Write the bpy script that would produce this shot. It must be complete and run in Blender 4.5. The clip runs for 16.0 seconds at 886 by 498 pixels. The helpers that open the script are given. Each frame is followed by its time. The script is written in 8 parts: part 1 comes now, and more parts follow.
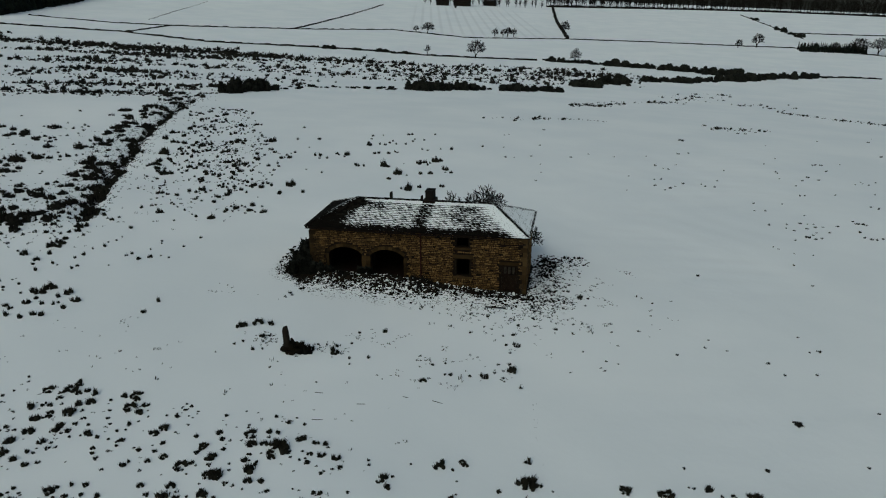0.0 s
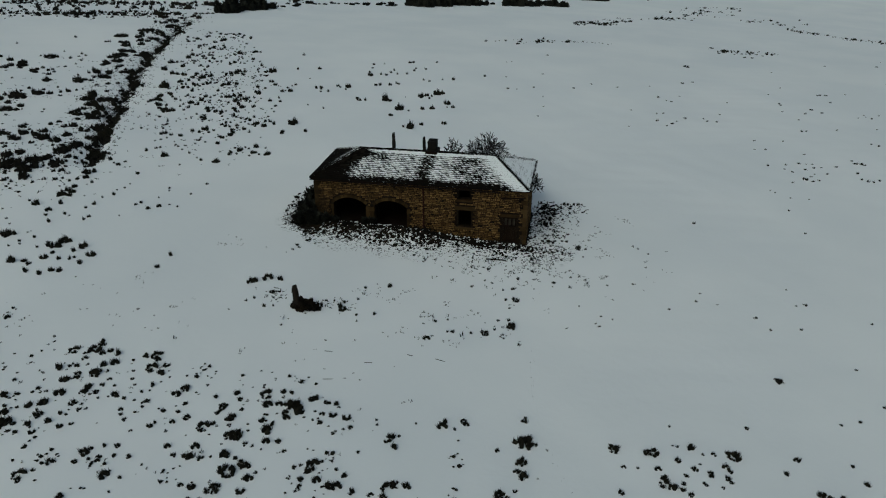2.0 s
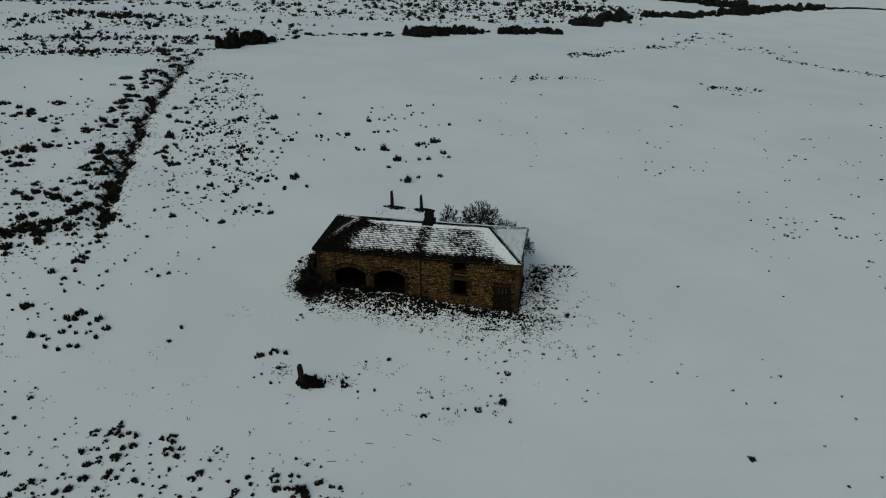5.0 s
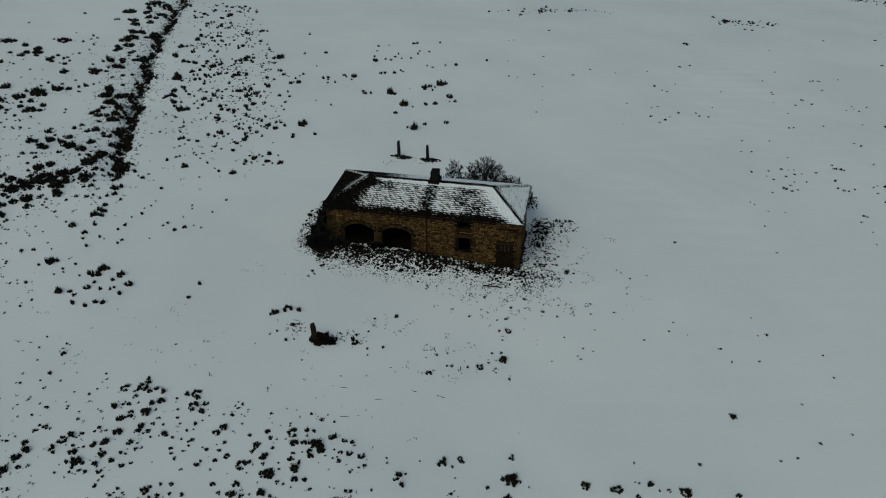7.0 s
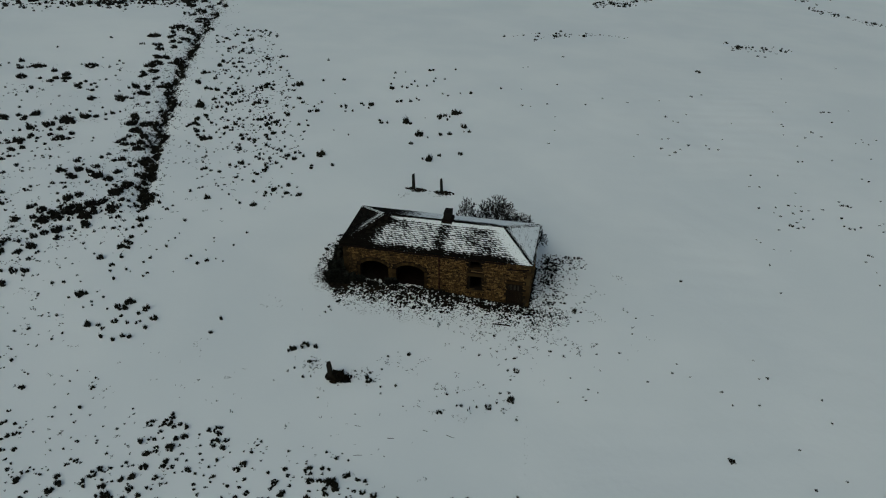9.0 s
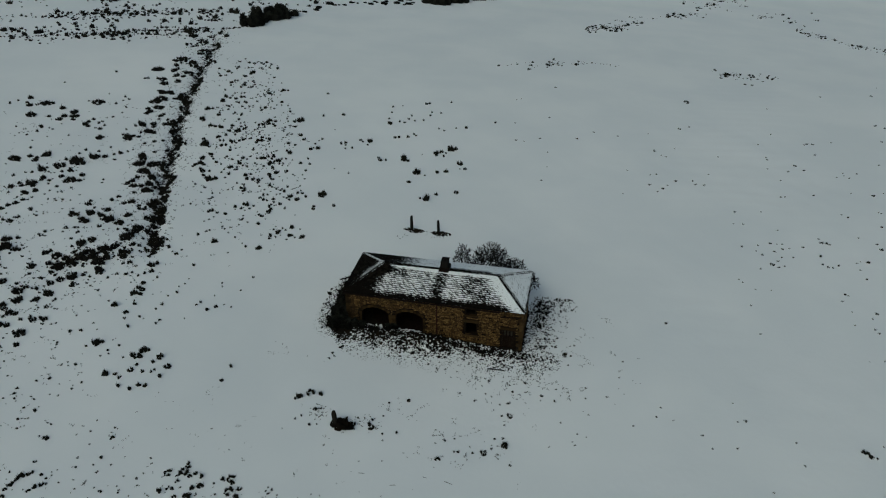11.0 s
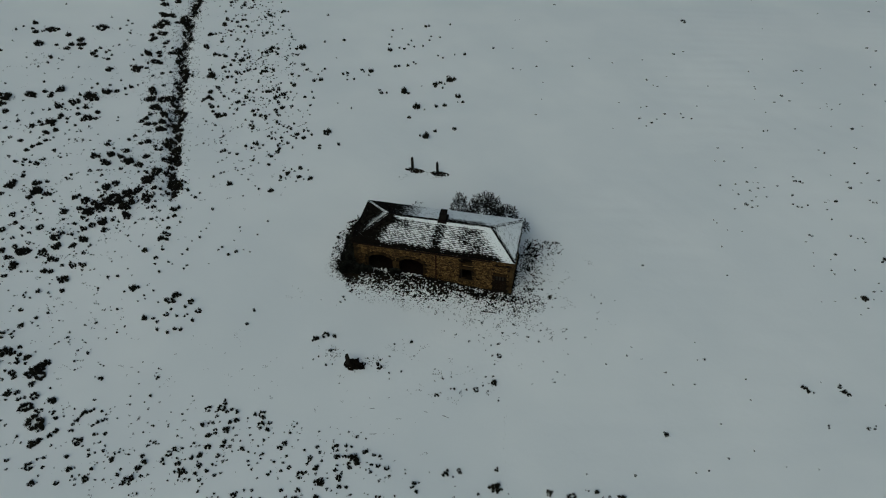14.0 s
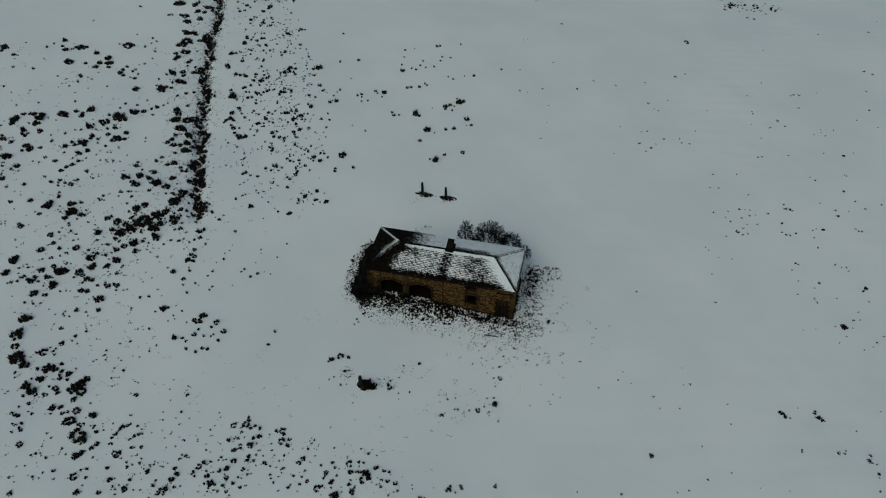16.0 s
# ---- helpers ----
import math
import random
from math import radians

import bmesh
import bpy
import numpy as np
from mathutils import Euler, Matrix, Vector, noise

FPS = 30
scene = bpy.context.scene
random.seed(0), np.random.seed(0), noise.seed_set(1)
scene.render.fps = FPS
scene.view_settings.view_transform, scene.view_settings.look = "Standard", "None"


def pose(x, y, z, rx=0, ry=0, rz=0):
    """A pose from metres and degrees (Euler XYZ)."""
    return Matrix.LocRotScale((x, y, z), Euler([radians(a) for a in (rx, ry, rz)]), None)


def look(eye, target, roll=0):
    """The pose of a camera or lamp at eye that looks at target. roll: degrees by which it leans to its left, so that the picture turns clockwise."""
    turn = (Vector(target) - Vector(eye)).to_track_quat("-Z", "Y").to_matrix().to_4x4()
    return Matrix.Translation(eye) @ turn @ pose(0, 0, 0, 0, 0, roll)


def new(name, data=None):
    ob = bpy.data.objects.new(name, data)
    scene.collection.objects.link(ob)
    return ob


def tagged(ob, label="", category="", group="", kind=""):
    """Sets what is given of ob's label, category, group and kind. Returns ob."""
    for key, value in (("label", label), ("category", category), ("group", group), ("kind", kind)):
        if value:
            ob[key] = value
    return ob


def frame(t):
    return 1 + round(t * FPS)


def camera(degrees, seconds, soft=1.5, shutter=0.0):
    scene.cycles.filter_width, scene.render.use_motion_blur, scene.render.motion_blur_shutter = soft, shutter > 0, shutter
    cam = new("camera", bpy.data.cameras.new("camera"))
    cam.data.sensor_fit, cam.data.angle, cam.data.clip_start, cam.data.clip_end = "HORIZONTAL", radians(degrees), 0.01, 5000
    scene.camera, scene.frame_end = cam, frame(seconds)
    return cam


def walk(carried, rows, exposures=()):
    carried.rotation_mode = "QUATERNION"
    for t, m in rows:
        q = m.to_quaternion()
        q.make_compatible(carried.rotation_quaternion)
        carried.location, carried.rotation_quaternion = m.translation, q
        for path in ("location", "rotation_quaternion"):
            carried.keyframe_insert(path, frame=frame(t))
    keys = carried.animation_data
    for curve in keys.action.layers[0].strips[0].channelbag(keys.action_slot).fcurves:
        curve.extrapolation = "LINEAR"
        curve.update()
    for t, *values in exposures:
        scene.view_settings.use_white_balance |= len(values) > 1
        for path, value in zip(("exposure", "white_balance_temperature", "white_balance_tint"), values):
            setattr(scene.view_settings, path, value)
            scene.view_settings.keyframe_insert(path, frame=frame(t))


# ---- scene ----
cam = camera(63.6, 16.0, 1.1)
PATH = [
    (0, (2.404, -46.119, 19.900), (-4.319, -9.070, 6.406), -0.10),
    (0.5, (2.348, -46.167, 20.700), (-4.176, -10.078, 4.729), -0.10),
    (1, (2.313, -46.144, 21.537), (-4.032, -11.092, 3.341), -0.12),
    (1.5, (2.339, -46.176, 22.275), (-4.083, -11.122, 4.111), -0.11),
    (2, (2.367, -46.245, 23.098), (-4.085, -11.158, 5.008), -0.16),
    (2.5, (2.405, -46.304, 23.996), (-4.070, -11.181, 5.984), -0.12),
    (3, (2.443, -46.362, 24.892), (-4.064, -11.213, 6.942), -0.14),
    (3.5, (2.476, -46.427, 25.837), (-3.985, -11.234, 7.956), -0.17),
    (4, (2.501, -46.494, 26.701), (-3.880, -11.258, 8.877), -0.18),
    (5.8, (2.629, -46.925, 29.862), (-3.674, -11.588, 12.212), -0.13),
    (6.3, (2.665, -47.045, 30.741), (-3.443, -12.656, 11.245), -0.11),
    (6.5, (2.665, -47.060, 31.119), (-3.473, -13.176, 10.767), -0.09),
    (7, (2.677, -47.054, 32.078), (-3.584, -13.989, 10.457), -0.04),
    (7.5, (2.723, -47.120, 32.919), (-3.781, -14.070, 11.346), -0.02),
    (8, (2.767, -47.197, 33.699), (-3.981, -14.149, 12.198), 0.01),
    (8.5, (2.799, -47.267, 34.525), (-4.182, -14.208, 13.115), 0.09),
    (9, (2.848, -47.341, 35.389), (-4.196, -14.256, 14.041), 0.07),
    (9.5, (2.916, -47.355, 36.359), (-4.127, -14.254, 15.035), -0.00),
    (11.5, (3.039, -48.486, 41.765), (-3.810, -15.230, 20.619), -0.03),
    (11.8, (3.058, -48.655, 42.575), (-3.478, -16.766, 19.330), -0.03),
    (12, (3.077, -48.706, 43.245), (-3.198, -18.128, 18.233), -0.10),
    (12.5, (3.064, -48.509, 45.087), (-3.007, -18.781, 19.022), -0.05),
    (13, (3.164, -48.580, 46.606), (-2.899, -18.861, 20.530), -0.11),
    (13.5, (3.246, -48.844, 48.109), (-2.786, -19.029, 22.135), -0.10),
    (13.75, (3.302, -49.031, 48.874), (-2.808, -19.199, 22.938), -0.08),
    (14, (3.358, -49.218, 49.639), (-2.704, -19.979, 23.025), -0.07),
    (14.5, (3.458, -49.421, 51.286), (-2.487, -20.918, 23.859), -0.02),
    (15, (3.518, -49.599, 52.863), (-2.422, -21.075, 25.457), 0.02),
    (15.5, (3.603, -49.893, 54.582), (-2.606, -21.326, 27.281), 0.12),
    (16, (3.691, -50.211, 56.270), (-2.719, -21.587, 29.075), 0.17),
]
walk(cam, [(t, look(eye, target, roll)) for t, eye, target, roll in PATH], [(0, -0.45, 6300, -8), (3, -0.57, 6300, -8), (8, -0.61, 6280, -9), (16, -0.63, 6280, -9)])

# ---- world, sun, exposure ----
world = bpy.data.worlds.new("world")
scene.world = world
world.use_nodes = True
wn = world.node_tree
sky = wn.nodes.new("ShaderNodeTexSky")
sky.sky_type = "NISHITA"
sky.sun_disc = False
sky.sun_elevation = radians(45)
sky.sun_rotation = radians(200)
sky.air_density, sky.dust_density, sky.ozone_density = 1.0, 4.0, 1.0
wn.links.new(sky.outputs["Color"], wn.nodes["Background"].inputs["Color"])
wn.nodes["Background"].inputs["Strength"].default_value = 0.095
sun = new("sun", bpy.data.lights.new("sun", "SUN"))
sun.data.energy, sun.data.angle, sun.data.color = 0.7, radians(60), (1.0, 0.98, 0.95)
sun.matrix_world = look((-12, -33, 36), (0, 0, 0))

# ---- the lie of the land ----
BARN_X0, BARN_X1, BARN_Y0, BARN_Y1 = -15.8, -0.15, 0.25, 6.3
DITCH = [(-38.5, 6.0), (-39.7, 8.0), (-41.8, 13.0), (-43.3, 15.5), (-45.2, 20.0), (-47.7, 25.7), (-51.5, 33.6), (-55.9, 43.7), (-60.2, 56.1), (-66.8, 75.2), (-73.1, 89.5)]


def smooth(a, b, v):
    k = np.clip((v - a) / (b - a), 0.0, 1.0)
    return k * k * (3 - 2 * k)


def line_distance(x, y, line):
    best = np.full(np.shape(x), 1e9)
    for (ax, ay), (bx, by) in zip(line, line[1:]):
        dx, dy = bx - ax, by - ay
        k = np.clip(((x - ax) * dx + (y - ay) * dy) / (dx * dx + dy * dy), 0, 1)
        best = np.minimum(best, np.hypot(x - ax - k * dx, y - ay - k * dy))
    return best


def wobble(x, y):
    """Gentle swells of the field."""
    return (0.10 * np.sin(x * 0.13 + 1.1) * np.sin(y * 0.17 + 0.4) + 0.05 * np.sin(x * 0.41 + y * 0.23) * np.sin(y * 0.37 - x * 0.11)
            + 0.025 * np.sin(x * 1.1 + 2 * np.sin(y * 0.3)) * np.sin(y * 0.9 + 1.3 * np.sin(x * 0.4)))


def land(x, y):
    """Height of the snow surface."""
    x, y = np.asarray(x, float), np.asarray(y, float)
    r = np.hypot(x, y)
    z = -0.0473 * x - 0.0193 * y + 30 * smooth(380, 950, r) - 5.6 * smooth(50, 215, y) * (1 - smooth(250, 520, r)) - 26 * smooth(1000, 2600, r) * (y > 0)
    inside = np.maximum(np.maximum(BARN_X0 - x, x - BARN_X1), np.maximum(BARN_Y0 - y, y - BARN_Y1))
    z = z + wobble(x, y) * smooth(0.5, 6, inside) * smooth(400, 60, r)
    # bank of earth and rubble before the arches
    z = z + 0.42 * np.exp(-(((x + 11.6) / 4.6) ** 2) ** 2 - ((y + 0.95) / 0.95) ** 2) * (0.75 + 0.25 * np.sin(x * 2.3) * np.cos(y * 2.9))
    z = z + 0.16 * np.exp(-((x + 4.0) / 4.5) ** 2 - ((y + 0.9) / 0.8) ** 2) * (0.6 + 0.4 * np.sin(x * 3.1 + y))
    z = z + 0.34 * np.exp(-((x + 8.6) / 3.4) ** 2 - ((y + 0.5) / 0.85) ** 2) * (0.85 + 0.15 * np.sin(x * 3.7 + 2 * y))
    d = line_distance(x, y, DITCH)
    z = z - 0.5 * np.exp(-(d / 0.7) ** 2)
    return z


def land_z(x, y):
    return float(land(x, y))


# ---- materials ----
class Nodes:
    """Short writing of shader nodes."""

    def __init__(self, name):
        self.mat = bpy.data.materials.new(name)
        self.mat.use_nodes = True
        self.t = self.mat.node_tree
        self.bsdf = self.t.nodes["Principled BSDF"]
        self.place = self.t.nodes.new("ShaderNodeNewGeometry").outputs

    def put(self, socket, value):
        if hasattr(value, "is_linked"):
            self.t.links.new(value, socket)
        else:
            socket.default_value = value

    def m(self, op, a, b=0.0, c=0.0):
        n = self.t.nodes.new("ShaderNodeMath")
        n.operation = op
        for s, v in zip(n.inputs, (a, b, c)):
            self.put(s, v)
        return n.outputs[0]

    def xyz(self):
        n = self.t.nodes.new("ShaderNodeSeparateXYZ")
        self.put(n.inputs[0], self.place["Position"])
        return n.outputs

    def noise(self, scale, detail=4.0, rough=0.55, stretch=None, seed=0.0):
        at = self.place["Position"]
        if stretch or seed:
            mp = self.t.nodes.new("ShaderNodeMapping")
            self.put(mp.inputs["Vector"], at)
            mp.inputs["Scale"].default_value = stretch or (1, 1, 1)
            mp.inputs["Location"].default_value = (seed, seed * 1.7, seed * 0.6)
            at = mp.outputs[0]
        n = self.t.nodes.new("ShaderNodeTexNoise")
        self.put(n.inputs["Vector"], at)
        n.inputs["Scale"].default_value, n.inputs["Detail"].default_value, n.inputs["Roughness"].default_value = scale, detail, rough
        return n.outputs["Fac"]

    def step(self, v, a, b):
        n = self.t.nodes.new("ShaderNodeMapRange")
        n.interpolation_type = "SMOOTHSTEP"
        for s, w in zip(n.inputs, (v, a, b, 0.0, 1.0)):
            self.put(s, w)
        return n.outputs[0]

    def ramp(self, v, *stops):
        n = self.t.nodes.new("ShaderNodeValToRGB")
        self.put(n.inputs[0], v)
        e = n.color_ramp.elements
        while len(e) < len(stops):
            e.new(0.5)
        for k, (p, col) in zip(e, stops):
            k.position, k.color = p, (*col, 1)
        return n.outputs[0]

    def mix(self, f, a, b):
        n = self.t.nodes.new("ShaderNodeMix")
        n.data_type = "RGBA"
        self.put(n.inputs[0], f)
        for s, v in ((n.inputs[6], a), (n.inputs[7], b)):
            self.put(s, (*v, 1) if isinstance(v, tuple) else v)
        return n.outputs[2]

    def bump(self, h, strength, distance):
        n = self.t.nodes.new("ShaderNodeBump")
        n.inputs["Strength"].default_value, n.inputs["Distance"].default_value = strength, distance
        self.put(n.inputs["Height"], h)
        self.put(self.bsdf.inputs["Normal"], n.outputs[0])

    def done(self, color, rough=0.9, spec=0.3):
        self.put(self.bsdf.inputs["Base Color"], (*color, 1) if isinstance(color, tuple) else color)
        self.put(self.bsdf.inputs["Roughness"], rough)
        self.bsdf.inputs["Specular IOR Level"].default_value = spec
        return self.mat


SNOW = (0.80, 0.82, 0.84)


def box_distance(n, x, y):
    """Distance from the barn's walls, outside."""
    dx = n.m("MAXIMUM", n.m("SUBTRACT", BARN_X0, x), n.m("SUBTRACT", x, BARN_X1))
    dy = n.m("MAXIMUM", n.m("SUBTRACT", BARN_Y0, y), n.m("SUBTRACT", y, BARN_Y1))
    dx, dy = n.m("MAXIMUM", dx, 0.0), n.m("MAXIMUM", dy, 0.0)
    return n.m("SQRT", n.m("ADD", n.m("MULTIPLY", dx, dx), n.m("MULTIPLY", dy, dy)))


def ground_material():
    n = Nodes("snow_ground")
    x, y, z = n.xyz()
    d = box_distance(n, x, y)
    fine, mid, big = n.noise(6.2, 4, 0.6), n.noise(1.3, 4), n.noise(0.06, 3)
    snow = n.mix(n.step(big, 0.3, 0.7), (0.77, 0.79, 0.81), (0.83, 0.84, 0.85))
    soil = n.ramp(n.noise(9.0, 5, 0.7), (0.3, (0.004, 0.0035, 0.003)), (0.55, (0.010, 0.008, 0.006)), (0.8, (0.035, 0.029, 0.02)))
    # bare earth round the barn, broken by snow; densest at the west end
    west = n.step(x, -14.6, -16.0)
    reach = n.m("ADD", n.m("MULTIPLY", west, 0.5), 2.0)
    front = n.m("MULTIPLY", n.step(y, 1.0, 0.0), n.m("ADD", 1.0, n.m("MULTIPLY", n.step(x, -5.0, -9.0), 0.8)))
    behind = n.m("MULTIPLY", n.step(y, 5.8, 6.6), -1.0)
    reach = n.m("ADD", n.m("ADD", reach, n.m("MULTIPLY", front, n.step(x, -17.0, -14.0))), behind)
    near = n.m("SUBTRACT", 1.0, n.m("DIVIDE", d, reach))
    speck = n.m("ADD", n.m("MULTIPLY", fine, 0.72), n.m("MULTIPLY", mid, 0.28))
    pull = n.m("ADD", n.m("ADD", n.m("MULTIPLY", near, n.m("SUBTRACT", 0.10, n.m("MULTIPLY", n.step(x, -0.2, 0.4), 0.07))), n.m("MULTIPLY", n.m("MULTIPLY", n.step(y, 0.4, 0.0), n.step(x, -5.5, -8.5)), n.m("MULTIPLY", n.step(near, 0.0, 0.5), 0.015))), n.m("MULTIPLY", n.m("MULTIPLY", west, n.step(near, 0.0, 0.6)), 0.2))
    foot = n.m("MULTIPLY", n.m("MULTIPLY", n.step(d, 0.35, 0.05), n.m("MULTIPLY", n.step(x, 0.3, -0.3), n.step(x, -8.6, -7.6))), 0.10)
    foot = n.m("ADD", foot, n.m("MULTIPLY", n.step(d, 0.12, 0.02), 0.4))
    bare = n.step(n.m("ADD", n.m("ADD", speck, pull), foot), 0.555, 0.585)
    bare = n.m("MULTIPLY", bare, n.step(near, -0.35, 0.05))
    ditch = n.step(n.m("ABSOLUTE", n.m("ADD", n.m("ADD", x, n.m("MULTIPLY", y, 0.385)), n.m("ADD", n.m("ADD", 36.3, n.m("MULTIPLY", y, n.m("SUBTRACT", 0.095, n.m("MULTIPLY", y, 0.00095)))), n.m("ADD", n.m("MULTIPLY", n.m("SUBTRACT", mid, 0.5), 5.0), n.m("MULTIPLY", n.m("SUBTRACT", fine, 0.5), 4.0))))), 0.5, 0.3)
    ditch = n.m("MULTIPLY", ditch, n.m("MULTIPLY", n.step(y, 17.0, 20.0), n.step(y, 84.0, 76.0)))
    bare = n.m("MAXIMUM", bare, ditch)
    # faint soil-tinted rows on one far field
    u = n.m("ADD", x, n.m("MULTIPLY", y, 0.2))
    rows = n.step(n.m("SINE", n.m("MULTIPLY", u, 0.9)), 0.2, 1.0)
    area = n.m("MULTIPLY", n.m("MULTIPLY", n.step(y, 400.0, 450.0), n.step(y, 690.0, 600.0)), n.m("MULTIPLY", n.step(u, -26.0, -14.0), n.step(u, 82.0, 70.0)))
    bare = n.m("MAXIMUM", bare, n.m("MULTIPLY", n.m("MULTIPLY", rows, area), 0.09))
    furrow = n.m("SINE", n.m("MULTIPLY", n.m("ADD", n.m("ADD", y, n.m("MULTIPLY", x, -0.27)), n.m("MULTIPLY", n.noise(0.11, 2), 2.5)), 2.3))
    furrow = n.m("MULTIPLY", n.m("MULTIPLY", furrow, n.step(x, -6.0, 10.0)), n.m("MULTIPLY", n.step(n.noise(0.05, 2, seed=4.0), 0.35, 0.65), 0.45))
    n.bump(n.m("ADD", n.m("ADD", n.m("MULTIPLY", fine, 0.15), mid), furrow), 0.2, 0.12)
    return n.done(n.mix(bare, snow, soil), 0.9, 0.08)


def stone_material(name, dark, mid, light, island=True):
    n = Nodes(name)
    pick = n.place["Random Per Island"] if island else n.t.nodes.new("ShaderNodeObjectInfo").outputs["Random"]
    tone = n.m("ADD", n.m("MULTIPLY", pick, 0.6), n.m("MULTIPLY", n.noise(2.2, 4), 0.4))
    col = n.ramp(tone, (0.15, dark), (0.5, mid), (0.85, light))
    x, y, z = n.xyz()
    # dark brown noise patches, more of them towards the west
    dark_tone = n.step(n.m("ADD", n.noise(0.5, 5, 0.65, stretch=(1, 1, 0.6), seed=3.0), n.m("MULTIPLY", n.step(x, -6.8, -10.5), 0.10)), 0.5, 0.74)
    col = n.mix(n.m("MULTIPLY", dark_tone, 0.75), col, (0.016, 0.011, 0.006))
    grain = n.noise(28.0, 5, 0.7)
    col = n.mix(n.m("MULTIPLY", n.step(grain, 0.5, 0.75), 0.5), col, dark)
    n.bump(grain, 0.5, 0.03)
    return n.done(col, 0.95, 0.06)


def plain_material(name, dark, light, scale=8.0, rough=0.85, metal=0.0, stretch=None, spec=0.08):
    n = Nodes(name)
    f = n.noise(scale, 5, 0.65, stretch=stretch)
    col = n.mix(n.step(f, 0.32, 0.68), dark, light)
    col = n.mix(n.m("MULTIPLY", n.step(n.noise(scale * 0.17, 3), 0.45, 0.75), 0.45), col, dark)
    n.bump(f, 0.4, 0.02)
    n.bsdf.inputs["Metallic"].default_value = metal
    return n.done(col, rough, spec)


def plant_material(name, dark, light):
    n = Nodes(name)
    f = n.m("ADD", n.m("MULTIPLY", n.place["Random Per Island"], 0.65), n.m("MULTIPLY", n.noise(0.5, 3), 0.35))
    return n.done(n.ramp(f, (0.15, dark), (0.95, light)), 0.9, 0.04)


def slate_pick(n, x, y, z):
    """A value of its own for each slate's width along its course."""
    row = n.m("FLOOR", n.m("DIVIDE", n.m("SUBTRACT", z, EAVE + 0.03), COURSE))
    cell = n.m("FLOOR", n.m("ADD", n.m("DIVIDE", n.m("ADD", x, y), 0.14), n.m("MULTIPLY", row, 0.37)))
    w = n.t.nodes.new("ShaderNodeTexWhiteNoise")
    w.noise_dimensions = "2D"
    at = n.t.nodes.new("ShaderNodeCombineXYZ")
    n.put(at.inputs[0], cell)
    n.put(at.inputs[1], row)
    n.put(w.inputs["Vector"], at.outputs[0])
    return w.outputs["Value"]


def slate_material(name, cover, grain=1.0):
    """Dark stone slate under a patchy cover of snow; cover(n, x, y, z) says how much lies where."""
    n = Nodes(name)
    x, y, z = n.xyz()
    stone = n.ramp(n.m("ADD", n.m("MULTIPLY", n.place["Random Per Island"], 0.5), n.m("MULTIPLY", n.noise(3.0, 5, 0.7), 0.5)),
                   (0.25, (0.002, 0.0018, 0.0014)), (0.55, (0.0052, 0.0044, 0.0034)), (0.85, (0.016, 0.0135, 0.010)))
    f = n.m("ADD", n.m("ADD", 0.06, n.m("MULTIPLY", n.noise(4.2, 3, 0.6, stretch=(1.2, 1.4, 2.0)), 0.22)), n.m("MULTIPLY", n.noise(0.7, 3), 0.17))
    f = n.m("ADD", f, n.m("MULTIPLY", n.noise(12.0, 3, 0.6, stretch=(1.1, 1.2, 1.8), seed=5.0), 0.41))
    f = n.m("ADD", n.m("MULTIPLY", n.m("SUBTRACT", f, 0.46), 1.9 * grain), n.m("ADD", 0.46, n.m("MULTIPLY", n.m("SUBTRACT", slate_pick(n, x, y, z), 0.5), 0.34 * grain)))
    amount = n.step(n.m("ADD", f, cover(n, x, y, z)), 0.35, 0.62)
    n.bump(f, 0.4, 0.05)
    return n.done(n.mix(amount, stone, SNOW), 0.95, 0.03)


def course_gap(n, z):
    """Little snow holds at the foot of each course."""
    k = n.m("FRACT", n.m("DIVIDE", n.m("SUBTRACT", z, EAVE + 0.03), COURSE))
    return n.m("MULTIPLY", n.m("SUBTRACT", n.step(k, 0.0, 0.6), 0.7), 0.36)


EAVE, RIDGE, RIDGE_Y, RIDGE_X0, RIDGE_X1, BACK = 4.25, 5.63, 3.2, -13.0, -2.8, 6.5
ROWS = 18
COURSE = (RIDGE - EAVE) / ROWS


def cover_front(n, x, y, z):
    v = n.m("DIVIDE", n.m("SUBTRACT", z, EAVE), RIDGE - EAVE)
    west = n.step(n.m("SUBTRACT", x, n.m("MULTIPLY", v, 1.5)), -14.4, -13.0)
    east = n.m("SUBTRACT", n.m("MULTIPLY", n.step(x, -8.0, -3.5), 0.03), n.m("MULTIPLY", n.step(n.m("ABSOLUTE", n.m("ADD", x, n.m("ADD", 3.9, n.m("MULTIPLY", v, 0.9)))), 2.0, 0.3), 0.14))
    drip = n.m("MULTIPLY", n.step(n.m("ABSOLUTE", n.m("ADD", n.m("ADD", x, 7.55), n.m("MULTIPLY", n.m("SUBTRACT", 1.0, v), 0.25))), 0.75, 0.1), 0.26)
    low = n.m("MULTIPLY", n.step(v, 0.22, 0.05), n.m("ADD", 0.40, n.m("MULTIPLY", n.step(x, -2.2, -0.8), -0.28)))
    top = n.m("MULTIPLY", n.m("MULTIPLY", n.step(v, 0.55, 0.85), n.step(x, -9.2, -11.6)), 0.22)
    lee = n.m("MULTIPLY", n.step(n.m("ADD", x, n.m("MULTIPLY", v, 2.8)), -1.5, -0.5), 0.42)
    crest = n.m("MULTIPLY", n.m("MULTIPLY", n.step(v, 0.86, 0.93), n.step(x, -12.8, -12.0)), 0.45)
    k = n.m("SUBTRACT", n.m("ADD", n.m("ADD", n.m("MULTIPLY", west, 0.50), east), n.m("ADD", lee, crest)), n.m("ADD", drip, n.m("ADD", low, top)))
    return n.m("ADD", n.m("SUBTRACT", k, 0.465), course_gap(n, z))


